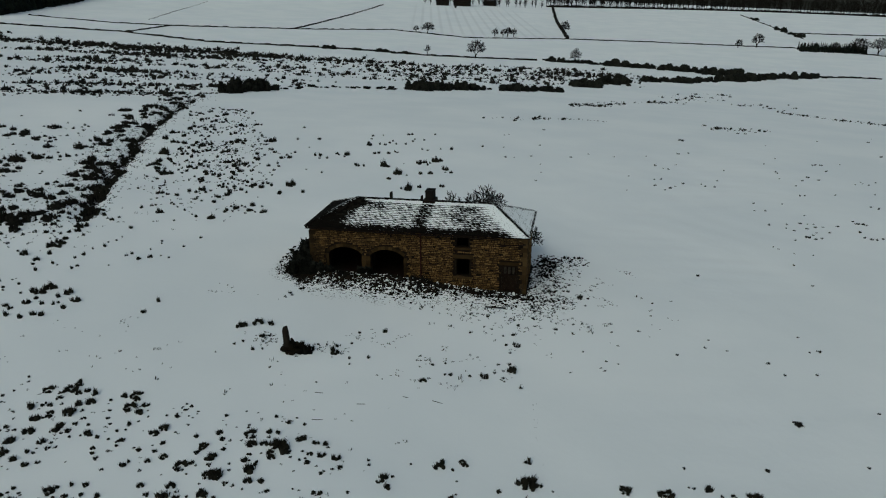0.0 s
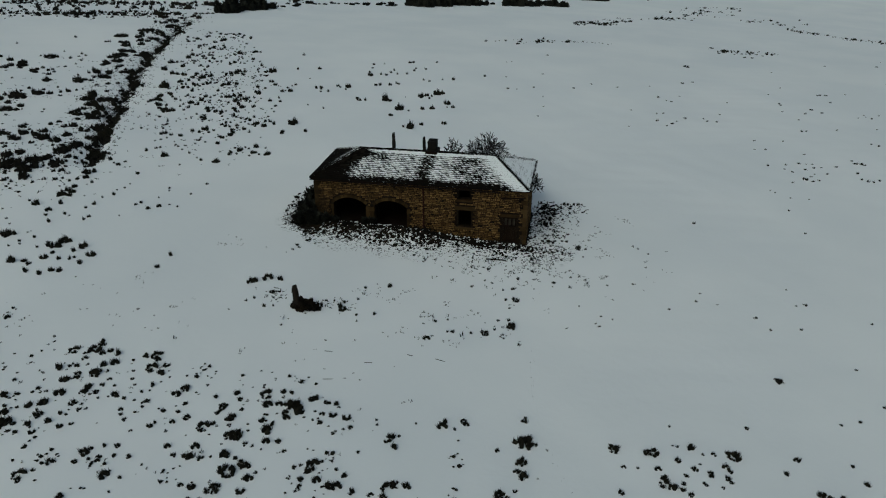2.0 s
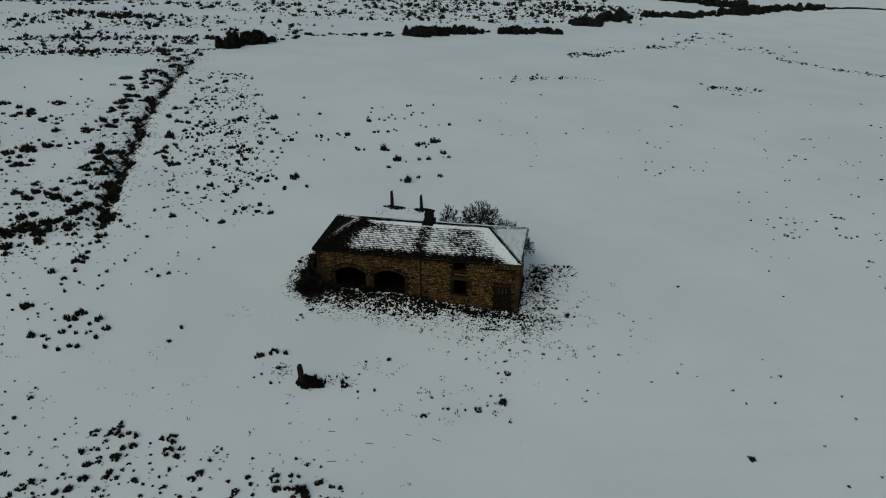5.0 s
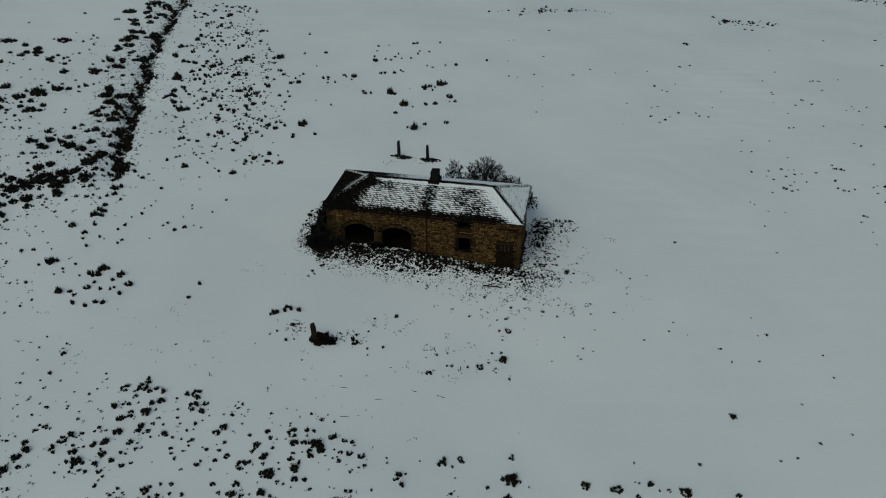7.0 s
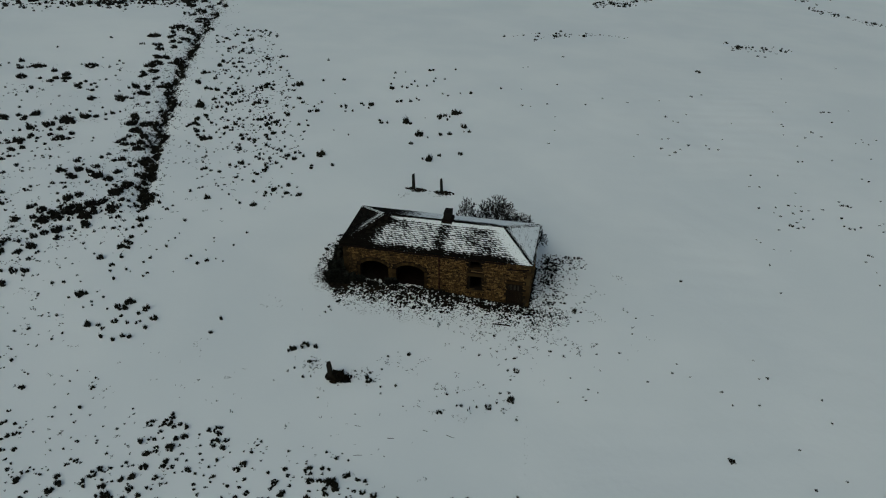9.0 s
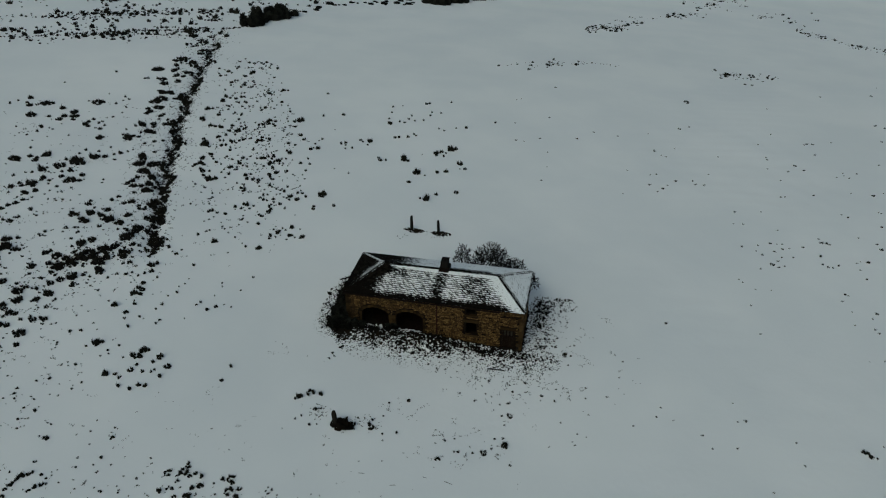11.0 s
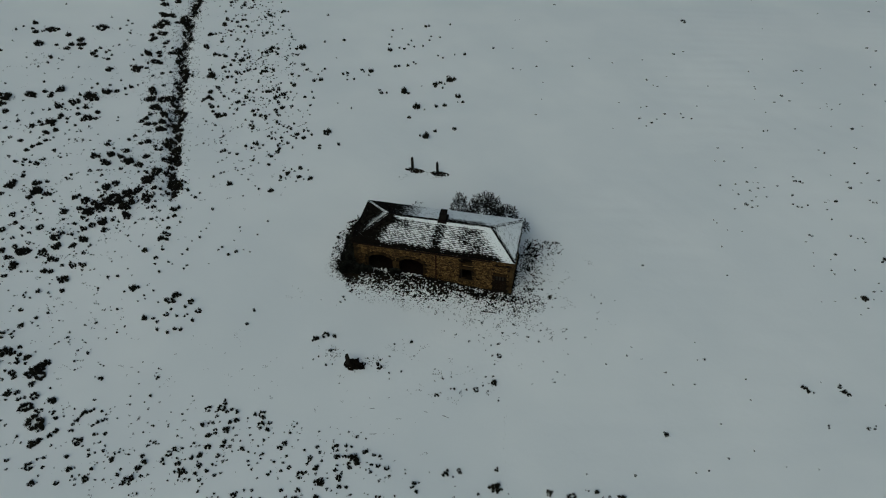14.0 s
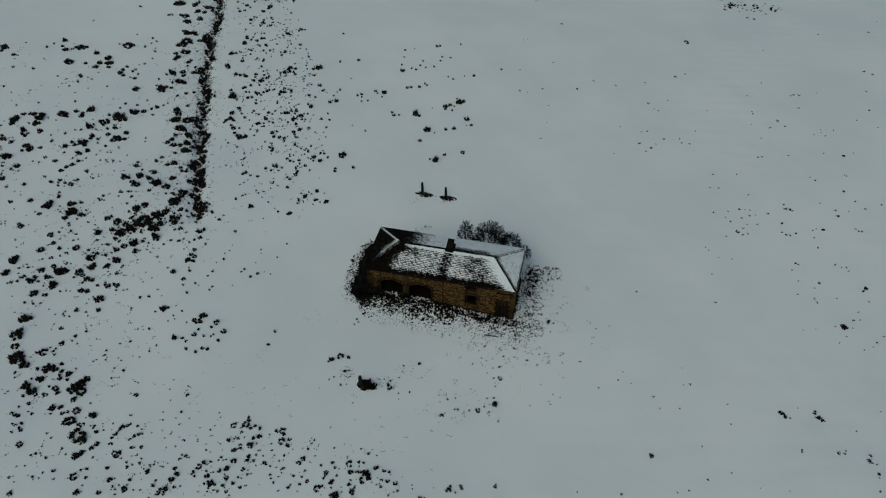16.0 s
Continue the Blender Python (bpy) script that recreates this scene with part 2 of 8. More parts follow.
def cover_east(n, x, y, z):
    v = n.m("DIVIDE", n.m("SUBTRACT", z, EAVE), RIDGE - EAVE)
    # thinner snow beside the hip also paints its shadow line; edges darkened as outline
    side = n.step(n.m("SUBTRACT", y, n.m("MULTIPLY", v, RIDGE_Y)), 0.55, 0.05)
    top = n.step(v, 0.72, 0.98)
    verge = n.step(v, 0.07, 0.02)
    far = n.m("MULTIPLY", n.step(n.m("ADD", y, n.m("MULTIPLY", v, BACK - RIDGE_Y)), BACK - 0.4, BACK - 0.05), 0.8)
    bare = n.m("MAXIMUM", n.m("MAXIMUM", side, top), n.m("MAXIMUM", verge, far))
    return n.m("ADD", n.m("SUBTRACT", 0.22, n.m("MULTIPLY", bare, 0.36)), n.m("MULTIPLY", course_gap(n, z), 0.35))


def cover_west(n, x, y, z):
    v = n.m("DIVIDE", n.m("SUBTRACT", z, EAVE), RIDGE - EAVE)
    near_hip = n.step(n.m("SUBTRACT", y, n.m("MULTIPLY", v, RIDGE_Y)), 2.0, 0.4)
    return n.m("SUBTRACT", n.m("MULTIPLY", n.m("MULTIPLY", near_hip, n.step(v, 0.15, 0.6)), 0.27), 0.24)


def cover_back(n, x, y, z):
    west = n.step(x, -13.8, -8.5)
    # band near the ridge: shadow by the chimney, drawn as missing snow
    band = n.m("MULTIPLY", n.m("MULTIPLY", n.step(z, 5.1, 5.5), n.step(n.m("ABSOLUTE", n.m("ADD", x, 5.6)), 3.4, 1.5)), 0.25)
    return n.m("SUBTRACT", n.m("SUBTRACT", n.m("MULTIPLY", west, 0.40), 0.22), band)


def cover_flat(n, x, y, z):
    return n.m("SUBTRACT", n.m("MULTIPLY", n.step(x, -6.5, -4.5), 0.05), 0.26)


def cover_hip(n, x, y, z):
    return n.m("SUBTRACT", n.m("MULTIPLY", n.step(y, 3.1, 3.5), n.m("ADD", n.m("MULTIPLY", n.step(x, -12.0, -13.2), 0.3), n.m("MULTIPLY", n.step(x, -3.2, -2.9), 0.3))), n.m("SUBTRACT", 0.26, n.m("MULTIPLY", n.m("MULTIPLY", n.step(z, 4.9, 5.3), n.step(x, -12.0, -13.0)), 0.05)))


M_GROUND = ground_material()
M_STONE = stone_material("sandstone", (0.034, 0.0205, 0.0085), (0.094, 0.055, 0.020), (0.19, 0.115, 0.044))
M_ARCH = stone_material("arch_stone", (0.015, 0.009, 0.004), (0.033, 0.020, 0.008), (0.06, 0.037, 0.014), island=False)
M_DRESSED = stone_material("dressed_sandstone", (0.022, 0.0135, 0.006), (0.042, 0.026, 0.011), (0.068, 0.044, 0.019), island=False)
M_MORTAR = plain_material("dark_mortar", (0.004, 0.0028, 0.002), (0.013, 0.009, 0.005), 9.0)
# near-black colour carries the shade inside the openings
M_INSIDE = plain_material("interior_shade", (0.003, 0.0016, 0.0012), (0.009, 0.0046, 0.0032), 3.0)
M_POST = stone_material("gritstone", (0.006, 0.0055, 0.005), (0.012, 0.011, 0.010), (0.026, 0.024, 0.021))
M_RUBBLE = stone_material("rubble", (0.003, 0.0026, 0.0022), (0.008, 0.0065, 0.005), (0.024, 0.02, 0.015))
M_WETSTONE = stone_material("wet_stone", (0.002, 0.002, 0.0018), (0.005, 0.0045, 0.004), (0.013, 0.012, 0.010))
M_IRON = plain_material("rusted_iron", (0.004, 0.003, 0.0028), (0.016, 0.009, 0.006), 12.0, 0.7, 0.2)
M_PIPE = plain_material("red_rust", (0.012, 0.0045, 0.0032), (0.034, 0.012, 0.0075), 9.0, 0.8, 0.0)
M_WOOD = plain_material("weathered_wood", (0.006, 0.0034, 0.002), (0.015, 0.009, 0.005), 14.0, 0.85, 0.0, (1, 1, 0.1))
M_PALEWOOD = plain_material("grey_wood", (0.014, 0.0115, 0.009), (0.036, 0.030, 0.023), 14.0, 0.85, 0.0, (1, 1, 0.15))
M_SNOW = plain_material("lying_snow", (0.76, 0.78, 0.80), (0.83, 0.84, 0.85), 4.0, 0.75)
M_BARK = plain_material("dark_bark", (0.006, 0.005, 0.004), (0.018, 0.016, 0.013), 10.0)
M_RUSH = plant_material("dead_rushes", (0.007, 0.0074, 0.006), (0.034, 0.032, 0.023))
M_HEATHER = plant_material("heather", (0.0066, 0.007, 0.0066), (0.034, 0.031, 0.024))
M_BRAMBLE = plant_material("bramble", (0.0034, 0.0034, 0.003), (0.018, 0.016, 0.012))
M_GORSE = plant_material("gorse", (0.005, 0.0058, 0.0055), (0.026, 0.027, 0.021))
M_SEDGE = plant_material("dead_grass", (0.0085, 0.0085, 0.0072), (0.046, 0.044, 0.036))
M_CONIFER = plant_material("conifer", (0.004, 0.006, 0.005), (0.014, 0.018, 0.013))
M_SLATE_F = slate_material("slate_south", cover_front)
M_SLATE_E = slate_material("slate_east", cover_east, 0.85)
M_SLATE_W = slate_material("slate_west", cover_west, 0.6)
M_SLATE_B = slate_material("slate_north", cover_back, 0.55)
M_SLATE = slate_material("ridge_stone", cover_flat)
M_HIP = slate_material("hip_stone", cover_hip)


# ---- mesh helpers ----
def mesh_of(name, verts, faces, material, smooth_shade=False):
    me = bpy.data.meshes.new(name)
    me.from_pydata([tuple(v) for v in verts], [], faces)
    me.update()
    if material:
        me.materials.append(material)
    if smooth_shade:
        me.polygons.foreach_set("use_smooth", [True] * len(me.polygons))
    return me


class Build:
    """Gathers vertices and faces for one mesh."""

    def __init__(self):
        self.v, self.f = [], []

    def add(self, verts, faces):
        k = len(self.v)
        self.v.extend(verts)
        self.f.extend([tuple(i + k for i in f) for f in faces])

    def box(self, x0, x1, y0, y1, z0, z1, jit=0.0, rng=None):
        c = [(x, y, z) for x in (x0, x1) for y in (y0, y1) for z in (z0, z1)]
        if jit:
            c = [tuple(a + rng.uniform(-jit, jit) for a in p) for p in c]
        self.add(c, [(0, 1, 3, 2), (4, 6, 7, 5), (0, 4, 5, 1), (2, 3, 7, 6), (0, 2, 6, 4), (1, 5, 7, 3)])

    def tube(self, a, b, ra, rb, sides=5):
        a, b = Vector(a), Vector(b)
        d = (b - a).normalized()
        u = d.orthogonal().normalized()
        w = d.cross(u)
        ring = []
        for p, r in ((a, ra), (b, rb)):
            ring += [tuple(p + (u * math.cos(6.2832 * i / sides) + w * math.sin(6.2832 * i / sides)) * r) for i in range(sides)]
        self.add(ring, [(i, (i + 1) % sides, sides + (i + 1) % sides, sides + i) for i in range(sides)] + [tuple(range(sides, 2 * sides)), tuple(reversed(range(sides)))])

    def rock(self, c, r, rng, squash=0.7):
        n, v = 6, []
        for k, (h, s) in enumerate(((-0.5, 0.75), (0.15, 1.0), (0.75, 0.55))):
            for i in range(n):
                a = 6.2832 * (i + 0.5 * k) / n
                q = s * rng.uniform(0.75, 1.2)
                v.append((c[0] + r * q * math.cos(a), c[1] + r * q * math.sin(a), c[2] + r * squash * (h + rng.uniform(-0.12, 0.12))))
        f = [(k * n + i, k * n + (i + 1) % n, (k + 1) * n + (i + 1) % n, (k + 1) * n + i) for k in range(2) for i in range(n)]
        self.add(v, f + [tuple(range(2 * n, 3 * n)), tuple(reversed(range(n)))])

    def mesh(self, name, material, smooth_shade=False):
        return mesh_of(name, self.v, self.f, material, smooth_shade)


def part(name, data, parent, label=""):
    """One mesh object under a thing or a part."""
    me = data
    ob = new(name, me)
    ob.parent = parent
    return tagged(ob, label)


def bevelled(b, name, material, width):
    bm = bmesh.new()
    me = b.mesh(name, material)
    bm.from_mesh(me)
    bmesh.ops.bevel(bm, geom=bm.edges[:], offset=width, segments=2, profile=0.6, affect="EDGES")
    bm.to_mesh(me)
    bm.free()
    return me


# ---- ground ----
def graded(centre, half, step, far):
    """Grid lines: even near the centre, ever wider out to the horizon."""
    k = list(np.arange(-half, half + step / 2, step))
    d, s = half, step
    out = []
    while d < far:
        s *= 1.16
        d += s
        out.append(d)
    return np.array([-v for v in reversed(out)] + k + out) + centre


def ground():
    xs, ys = graded(-18.0, 62.0, 0.55, 4600.0), graded(12.0, 46.0, 0.55, 4600.0)
    gx, gy = np.meshgrid(xs, ys)
    gz = land(gx, gy)
    v = np.stack([gx.ravel(), gy.ravel(), gz.ravel()], 1)
    nx = len(xs)
    f = [(j * nx + i, j * nx + i + 1, (j + 1) * nx + i + 1, (j + 1) * nx + i) for j in range(len(ys) - 1) for i in range(nx - 1)]
    tagged(new("ground", mesh_of("ground", v, f, M_GROUND, True)), "snow-covered moorland field, bare earth round the barn", "snow field", kind="structure")


ground()

# ---- barn ----
LOWER = (-5.10, -4.10, 1.03, 2.38)
UPPER = (-5.10, -4.20, 3.18, 3.98)
DOOR = (-1.86, -0.80, -0.05, 2.08)
ARCHES = [(-14.42, -11.95, 2.25, 2.74), (-11.32, -8.86, 2.22, 2.70)]
FACE, DEPTH = 0.25, 0.55


def arch_top(x, a):
    """Height of a segmental arch over x."""
    x0, x1, spring, crown = a
    half, rise = (x1 - x0) / 2, crown - spring
    rad = (half * half + rise * rise) / (2 * rise)
    return crown - rad + math.sqrt(max(rad * rad - (x - (x0 + x1) / 2) ** 2, 0))


def openings_at(x):
    out = []
    for a in ARCHES:
        if a[0] < x < a[1]:
            out.append((-1.0, arch_top(x, a)))
    for o in (LOWER, UPPER, DOOR):
        if o[0] < x < o[1]:
            out.append((o[2], o[3]))
    return sorted(out)


def wall_strips(b, breaks, y0, y1, top, foot):
    for x0, x1 in zip(breaks, breaks[1:]):
        za, zb = openings_at(x0 + 1e-4), openings_at(x1 - 1e-4)
        la = [(foot, foot)] + [(p[1], q[1]) for p, q in zip(za, zb)]
        lb = [(p[0], q[0]) for p, q in zip(za, zb)] + [(top, top)]
        for (s0, s1), (e0, e1) in zip(la, lb):
            if e0 <= s0 + 1e-3:
                continue
            v = [(x0, y0, s0), (x1, y0, s1), (x1, y0, e1), (x0, y0, e0), (x0, y1, s0), (x1, y1, s1), (x1, y1, e1), (x0, y1, e0)]
            b.add(v, [(0, 1, 2, 3), (5, 4, 7, 6), (4, 5, 1, 0), (3, 2, 6, 7), (0, 3, 7, 4), (1, 5, 6, 2)])


def stone_courses(rng, length, top, skip, foot):
    """Coursed rubble as (s0, s1, z0, z1) along a wall."""
    out, z = [], -0.3
    while z < top - 0.05:
        h = min(rng.uniform(0.10, 0.165), top - z)
        s = rng.uniform(-0.2, 0.0)
        while s < length:
            w = rng.choice((0.12, 0.16, 0.20, 0.26, 0.33)) * rng.uniform(0.85, 1.15)
            a, c = max(s, 0.0), min(s + w, length)
            s += w
            if c - a > 0.06 and z + h > foot(a) - 0.1 and not skip(a, c, z, z + h):
                if rng.random() > 0.015:
                    lift = rng.uniform(-0.012, 0.012)
                    out.append((a + 0.022, c - 0.022, z + 0.018 + lift + rng.uniform(0, 0.018), z + h - 0.018 + lift - rng.uniform(0, 0.026)))
        z += h
    return out


def barn():
    rng = random.Random(4)
    thing = tagged(new("stone_barn"), "derelict brown sandstone barn with snow-dusted hipped slate roof", "barn")
    x0, x1, y0, y1 = BARN_X0, BARN_X1, FACE, BARN_Y1
    top = 4.16
    # front wall
    b = Build()
    marks = {x0, x1}
    for a in ARCHES:
        marks |= {a[0] + (a[1] - a[0]) * i / 16 for i in range(17)}
    for o in (LOWER, UPPER, DOOR):
        marks |= {o[0], o[1]}
    wall_strips(b, sorted(marks), y0 + 0.04, y0 + DEPTH, top, -0.5)
    me = b.mesh("front_wall", M_MORTAR)
    bm = bmesh.new()
    bm.from_mesh(me)
    bmesh.ops.remove_doubles(bm, verts=bm.verts[:], dist=0.002)
    bm.to_mesh(me)
    bm.free()
    front = part("front_wall", me, thing, "coursed brown sandstone wall with two cart arches")

    def skip(a, c, z, w):
        a, c = a + x0, c + x0
        for x in (a, (a + c) / 2, c):
            for q in ARCHES:
                if q[0] - 0.16 < x < q[1] + 0.16 and z < arch_top(min(max(x, q[0]), q[1]), q) + 0.25:
                    return True
        for o, lift in ((LOWER, 0.28), (UPPER, 0.0), (DOOR, 0.24)):
            if c > o[0] - 0.05 and a < o[1] + 0.05 and z < o[3] + lift and w > o[2] - 0.14:
                return True
        return c > x1 - 0.36 and int(z / 0.32) % 2 == 0 or c > x1 - 0.2

    def face_of(stones, put, name, parent):
        k = Build()
        for s0, s1, z0, z1 in stones:
            proud = rng.uniform(0.0, 0.035)
            put(k, s0, s1, z0, z1, proud)
        tagged(part(name, k.mesh(name, M_STONE), parent), kind="stuff")

    face_of(stone_courses(rng, x1 - x0, top, skip, lambda s: -0.0473 * (s + x0)),
            lambda k, a, c, z, w, p: k.box(x0 + a, x0 + c, y0 - p + 0.01, y0 + 0.06, z, w, 0.012, rng), "masonry", front)
    # quoins of the corners, voussoirs, lintels and sills
    for i in range(13):
        long = i % 2 == 0
        for side, xe in ((0, x0), (1, x1)):
            z = -0.25 + i * 0.335 + (0.45 if side == 0 else 0)
            if z + 0.3 > top:
                continue
            w = 0.42 if long else 0.27
            q = Build()
            q.box(*((xe - 0.03, xe + w) if side == 0 else (xe - w, xe + 0.03)), y0 - 0.035, y0 + 0.3, z, z + 0.32, 0.006, rng)
            part("quoin", q.mesh("quoin", M_ARCH if side == 0 else M_DRESSED), front)
    for a in ARCHES:
        mid, half, rise = (a[0] + a[1]) / 2, (a[1] - a[0]) / 2, a[3] - a[2]
        rad = (half * half + rise * rise) / (2 * rise)
        span = math.asin(half / rad)
        cz = a[3] - rad
        for i in range(11):
            t0, t1 = -span + 2 * span * i / 11 + 0.006, -span + 2 * span * (i + 1) / 11 - 0.006
            q, ring = Build(), []
            for y in (y0 - 0.005 - rng.uniform(0, 0.02), y0 + 0.2):
                for r, t in ((rad, t0), (rad, t1), (rad + 0.24, t1), (rad + 0.24, t0)):
                    ring.append((mid + r * math.sin(t), y, cz + r * math.cos(t)))
            q.add(ring, [(0, 1, 2, 3), (7, 6, 5, 4), (0, 4, 5, 1), (1, 5, 6, 2), (2, 6, 7, 3), (3, 7, 4, 0)])
            part("voussoir", q.mesh("voussoir", M_ARCH), front)
        for xe, s in ((a[0], -1), (a[1], 1)):
            for i in range(5):
                z = 0.35 + i * 0.36
                if z > a[2] - 0.1:
                    break
                w = (0.17 if i % 2 else 0.24) if (xe, s) not in ((ARCHES[0][1], 1), (ARCHES[1][0], -1)) else 0.305
                q = Build()
                q.box(min(xe, xe + s * w), max(xe, xe + s * w), y0 - 0.03, y0 + 0.25, z, min(z + 0.34, a[2] - 0.005), 0.005, rng)
                part("jamb_stone", q.mesh("jamb_stone", M_ARCH), front)
    for o, ext, up in ((LOWER, 0.24, 0.27), (DOOR, 0.16, 0.22)):
        q = Build()
        q.box(o[0] - ext, o[1] + ext, y0 - 0.035, y0 + 0.25, o[3], o[3] + up, 0.006, rng)
        part("lintel", q.mesh("lintel", M_DRESSED if o is LOWER else M_ARCH), front, "long dressed stone lintel")
    for o in (LOWER, UPPER):
        q = Build()
        q.box(o[0] - 0.16, o[1] + 0.16, y0 - 0.09, y0 + 0.22, o[2] - 0.13, o[2], 0.006, rng)
        sill = part("sill", q.mesh("sill", M_DRESSED), front, "projecting stone sill")
    # other walls
    for name, dims, along in (("back_wall", (x0, x1, y1 - DEPTH, y1), "x"), ("west_wall", (x0 + 0.04, x0 + DEPTH, y0 + DEPTH, y1 - DEPTH), "y"),
                              ("east_wall", (x1 - DEPTH, x1 - 0.04, y0 + DEPTH, y1 - DEPTH), "y")):
        b = Build()
        b.box(*dims, -0.6, top)
        w = part(name, b.mesh(name, M_MORTAR), thing, "coursed brown sandstone wall")
        if along == "y":
            outer = x0 if name == "west_wall" else x1
            s = 1 if name == "west_wall" else -1

            def put(k, a, c, z, h, p, outer=outer, s=s):
                xa, xb = outer + s * 0.06, outer - s * (p - 0.01)
                k.box(min(xa, xb), max(xa, xb), y0 + 0.3 + a, y0 + 0.3 + c, z, h, 0.008, rng)

            face_of(stone_courses(rng, y1 - y0 - 0.3, top, lambda *q: False, lambda s: -0.3), put, "masonry", w)
        else:
            face_of(stone_courses(rng, x1 - x0, top, lambda *q: False, lambda s: -0.3),
                    lambda k, a, c, z, h, p: k.box(x0 + a, x0 + c, y1 - 0.06, y1 + p - 0.01, z, h, 0.008, rng), "masonry", w)
    # inside: earth floor and added cross walls, inner shade put into their near-black colour
    b = Build()
    b.box(x0 + 0.5, x1 - 0.5, y0 + 0.1, y1 - 0.5, -0.5, 0.1)
    b.box(x0 + 0.5, -7.6, y0 + 0.3, y1 - 0.5, 0.1, 0.62)
    part("earth_floor", b.mesh("earth_floor", M_INSIDE), thing, "dark trodden earth floor")
    for xa, xb, ya, yb in ((-7.75, -7.45, y0 + DEPTH, y1 - DEPTH), (-11.95, -11.32, 1.4, 2.1)):
        b = Build()
        b.box(xa, xb, ya, yb, 0.05, top)
        part("cross_wall", b.mesh("cross_wall", M_INSIDE), thing, "added near-black inner wall that keeps the barn dark")
    # roof
    roof = part("roof", roof_shell(), thing, "hipped stone-slate roof half covered in snow")
    slates(roof)
    ridge_stones(roof, rng)
    chimney(thing, rng)
    rainwater(thing, rng)
    door(thing, rng)
    for o in (LOWER, UPPER):
        w = new("window")
        w.parent = thing
        tagged(w, "dark empty window opening with a rotten frame")
        for xa, xb, za, zb in ((o[0] + 0.003, o[0] + 0.06, o[2], o[3]), (o[1] - 0.06, o[1] - 0.003, o[2], o[3]), (o[0] + 0.06, o[1] - 0.06, o[3] - 0.06, o[3] - 0.003)):
            b = Build()
            b.box(xa, xb, y0 + 0.25, y0 + 0.33, za + 0.003, zb)
            part("window_frame", b.mesh("window_frame", M_WOOD), w)
    return thing


CORNERS = {"fl": (-16.0, 0.0), "fr": (0.0, 0.0), "br": (0.08, BACK), "bl": (-16.02, BACK)}
SLOPES = {  # eaves start, eaves end, ridge start, ridge end
    "south": ("fl", "fr", (RIDGE_X0, RIDGE_Y), (RIDGE_X1, RIDGE_Y), M_SLATE_F),
    "east": ("fr", "br", (RIDGE_X1, RIDGE_Y), (RIDGE_X1, RIDGE_Y), M_SLATE_E),
    "north": ("br", "bl", (RIDGE_X1, RIDGE_Y), (RIDGE_X0, RIDGE_Y), M_SLATE_B),
    "west": ("bl", "fl", (RIDGE_X0, RIDGE_Y), (RIDGE_X0, RIDGE_Y), M_SLATE_W),
}


def roof_shell():
    b = Build()
    e = [(*CORNERS[k], EAVE) for k in ("fl", "fr", "br", "bl")]
    r = [(RIDGE_X0, RIDGE_Y, RIDGE), (RIDGE_X1, RIDGE_Y, RIDGE)]
    up = e + r
    down = [(x, y, z - 0.10) for x, y, z in up]
    tops = [(0, 1, 5, 4), (1, 2, 5), (2, 3, 4, 5), (3, 0, 4)]
    b.add(up + down, tops + [tuple(i + 6 for i in reversed(f)) for f in tops] + [(0, 6, 7, 1), (1, 7, 8, 2), (2, 8, 9, 3), (3, 9, 6, 0)])
    return b.mesh("roof", M_IRON)


def slates(roof):
    rng = random.Random(8)
    rows = ROWS
    for name, (ka, kb, ra, rb, material) in SLOPES.items():
        a, c = Vector((*CORNERS[ka], EAVE)), Vector((*CORNERS[kb], EAVE))
        ra, rb = Vector((*ra, RIDGE)), Vector((*rb, RIDGE))
        along = (c - a).normalized()
        normal = along.cross(ra - a).normalized()
        joined, singles = Build(), 0
        for i in range(rows):
            v0, v1 = i / rows, min((i + 1.35) / rows, 1.0)
            p0, p1 = a.lerp(ra, v0), c.lerp(rb, v0)
            q0 = a.lerp(ra, v1)
            up = (q0 - p0) - along * (q0 - p0).dot(along)
            length, s = (p1 - p0).length, 0.0
            if i == 0:
                p0, up = p0 - up.normalized() * 0.06, up * 1.1
            while s < length - 0.05:
                w = min(rng.choice((0.24, 0.30, 0.36, 0.42)) * (1.0 - 0.2 * v0), length - s)
                lift = 0.032 + rng.uniform(0, 0.016)
                slip = up.normalized() * rng.uniform(-0.025, 0.01)
                t = 0.028
                o = p0 + along * (s + 0.006) + slip
                x = along * (w - 0.012)
                pts = [o + normal * lift, o + x + normal * (lift + rng.uniform(-0.006, 0.006)), o + x + up + normal * 0.012, o + up + normal * 0.012]
                verts = [tuple(p) for p in pts] + [tuple(p - normal * t) for p in pts]
                faces = [(0, 1, 2, 3), (0, 4, 5, 1), (1, 5, 6, 2), (3, 7, 4, 0)]
                if name == "south" and i < 8 and singles < 295:
                    part("slate", mesh_of("slate", verts, faces, material), roof)
                    singles += 1
                else:
                    joined.add(verts, faces)
                s += w
        tagged(part("slating", joined.mesh("slates_" + name, material), roof), kind="stuff")


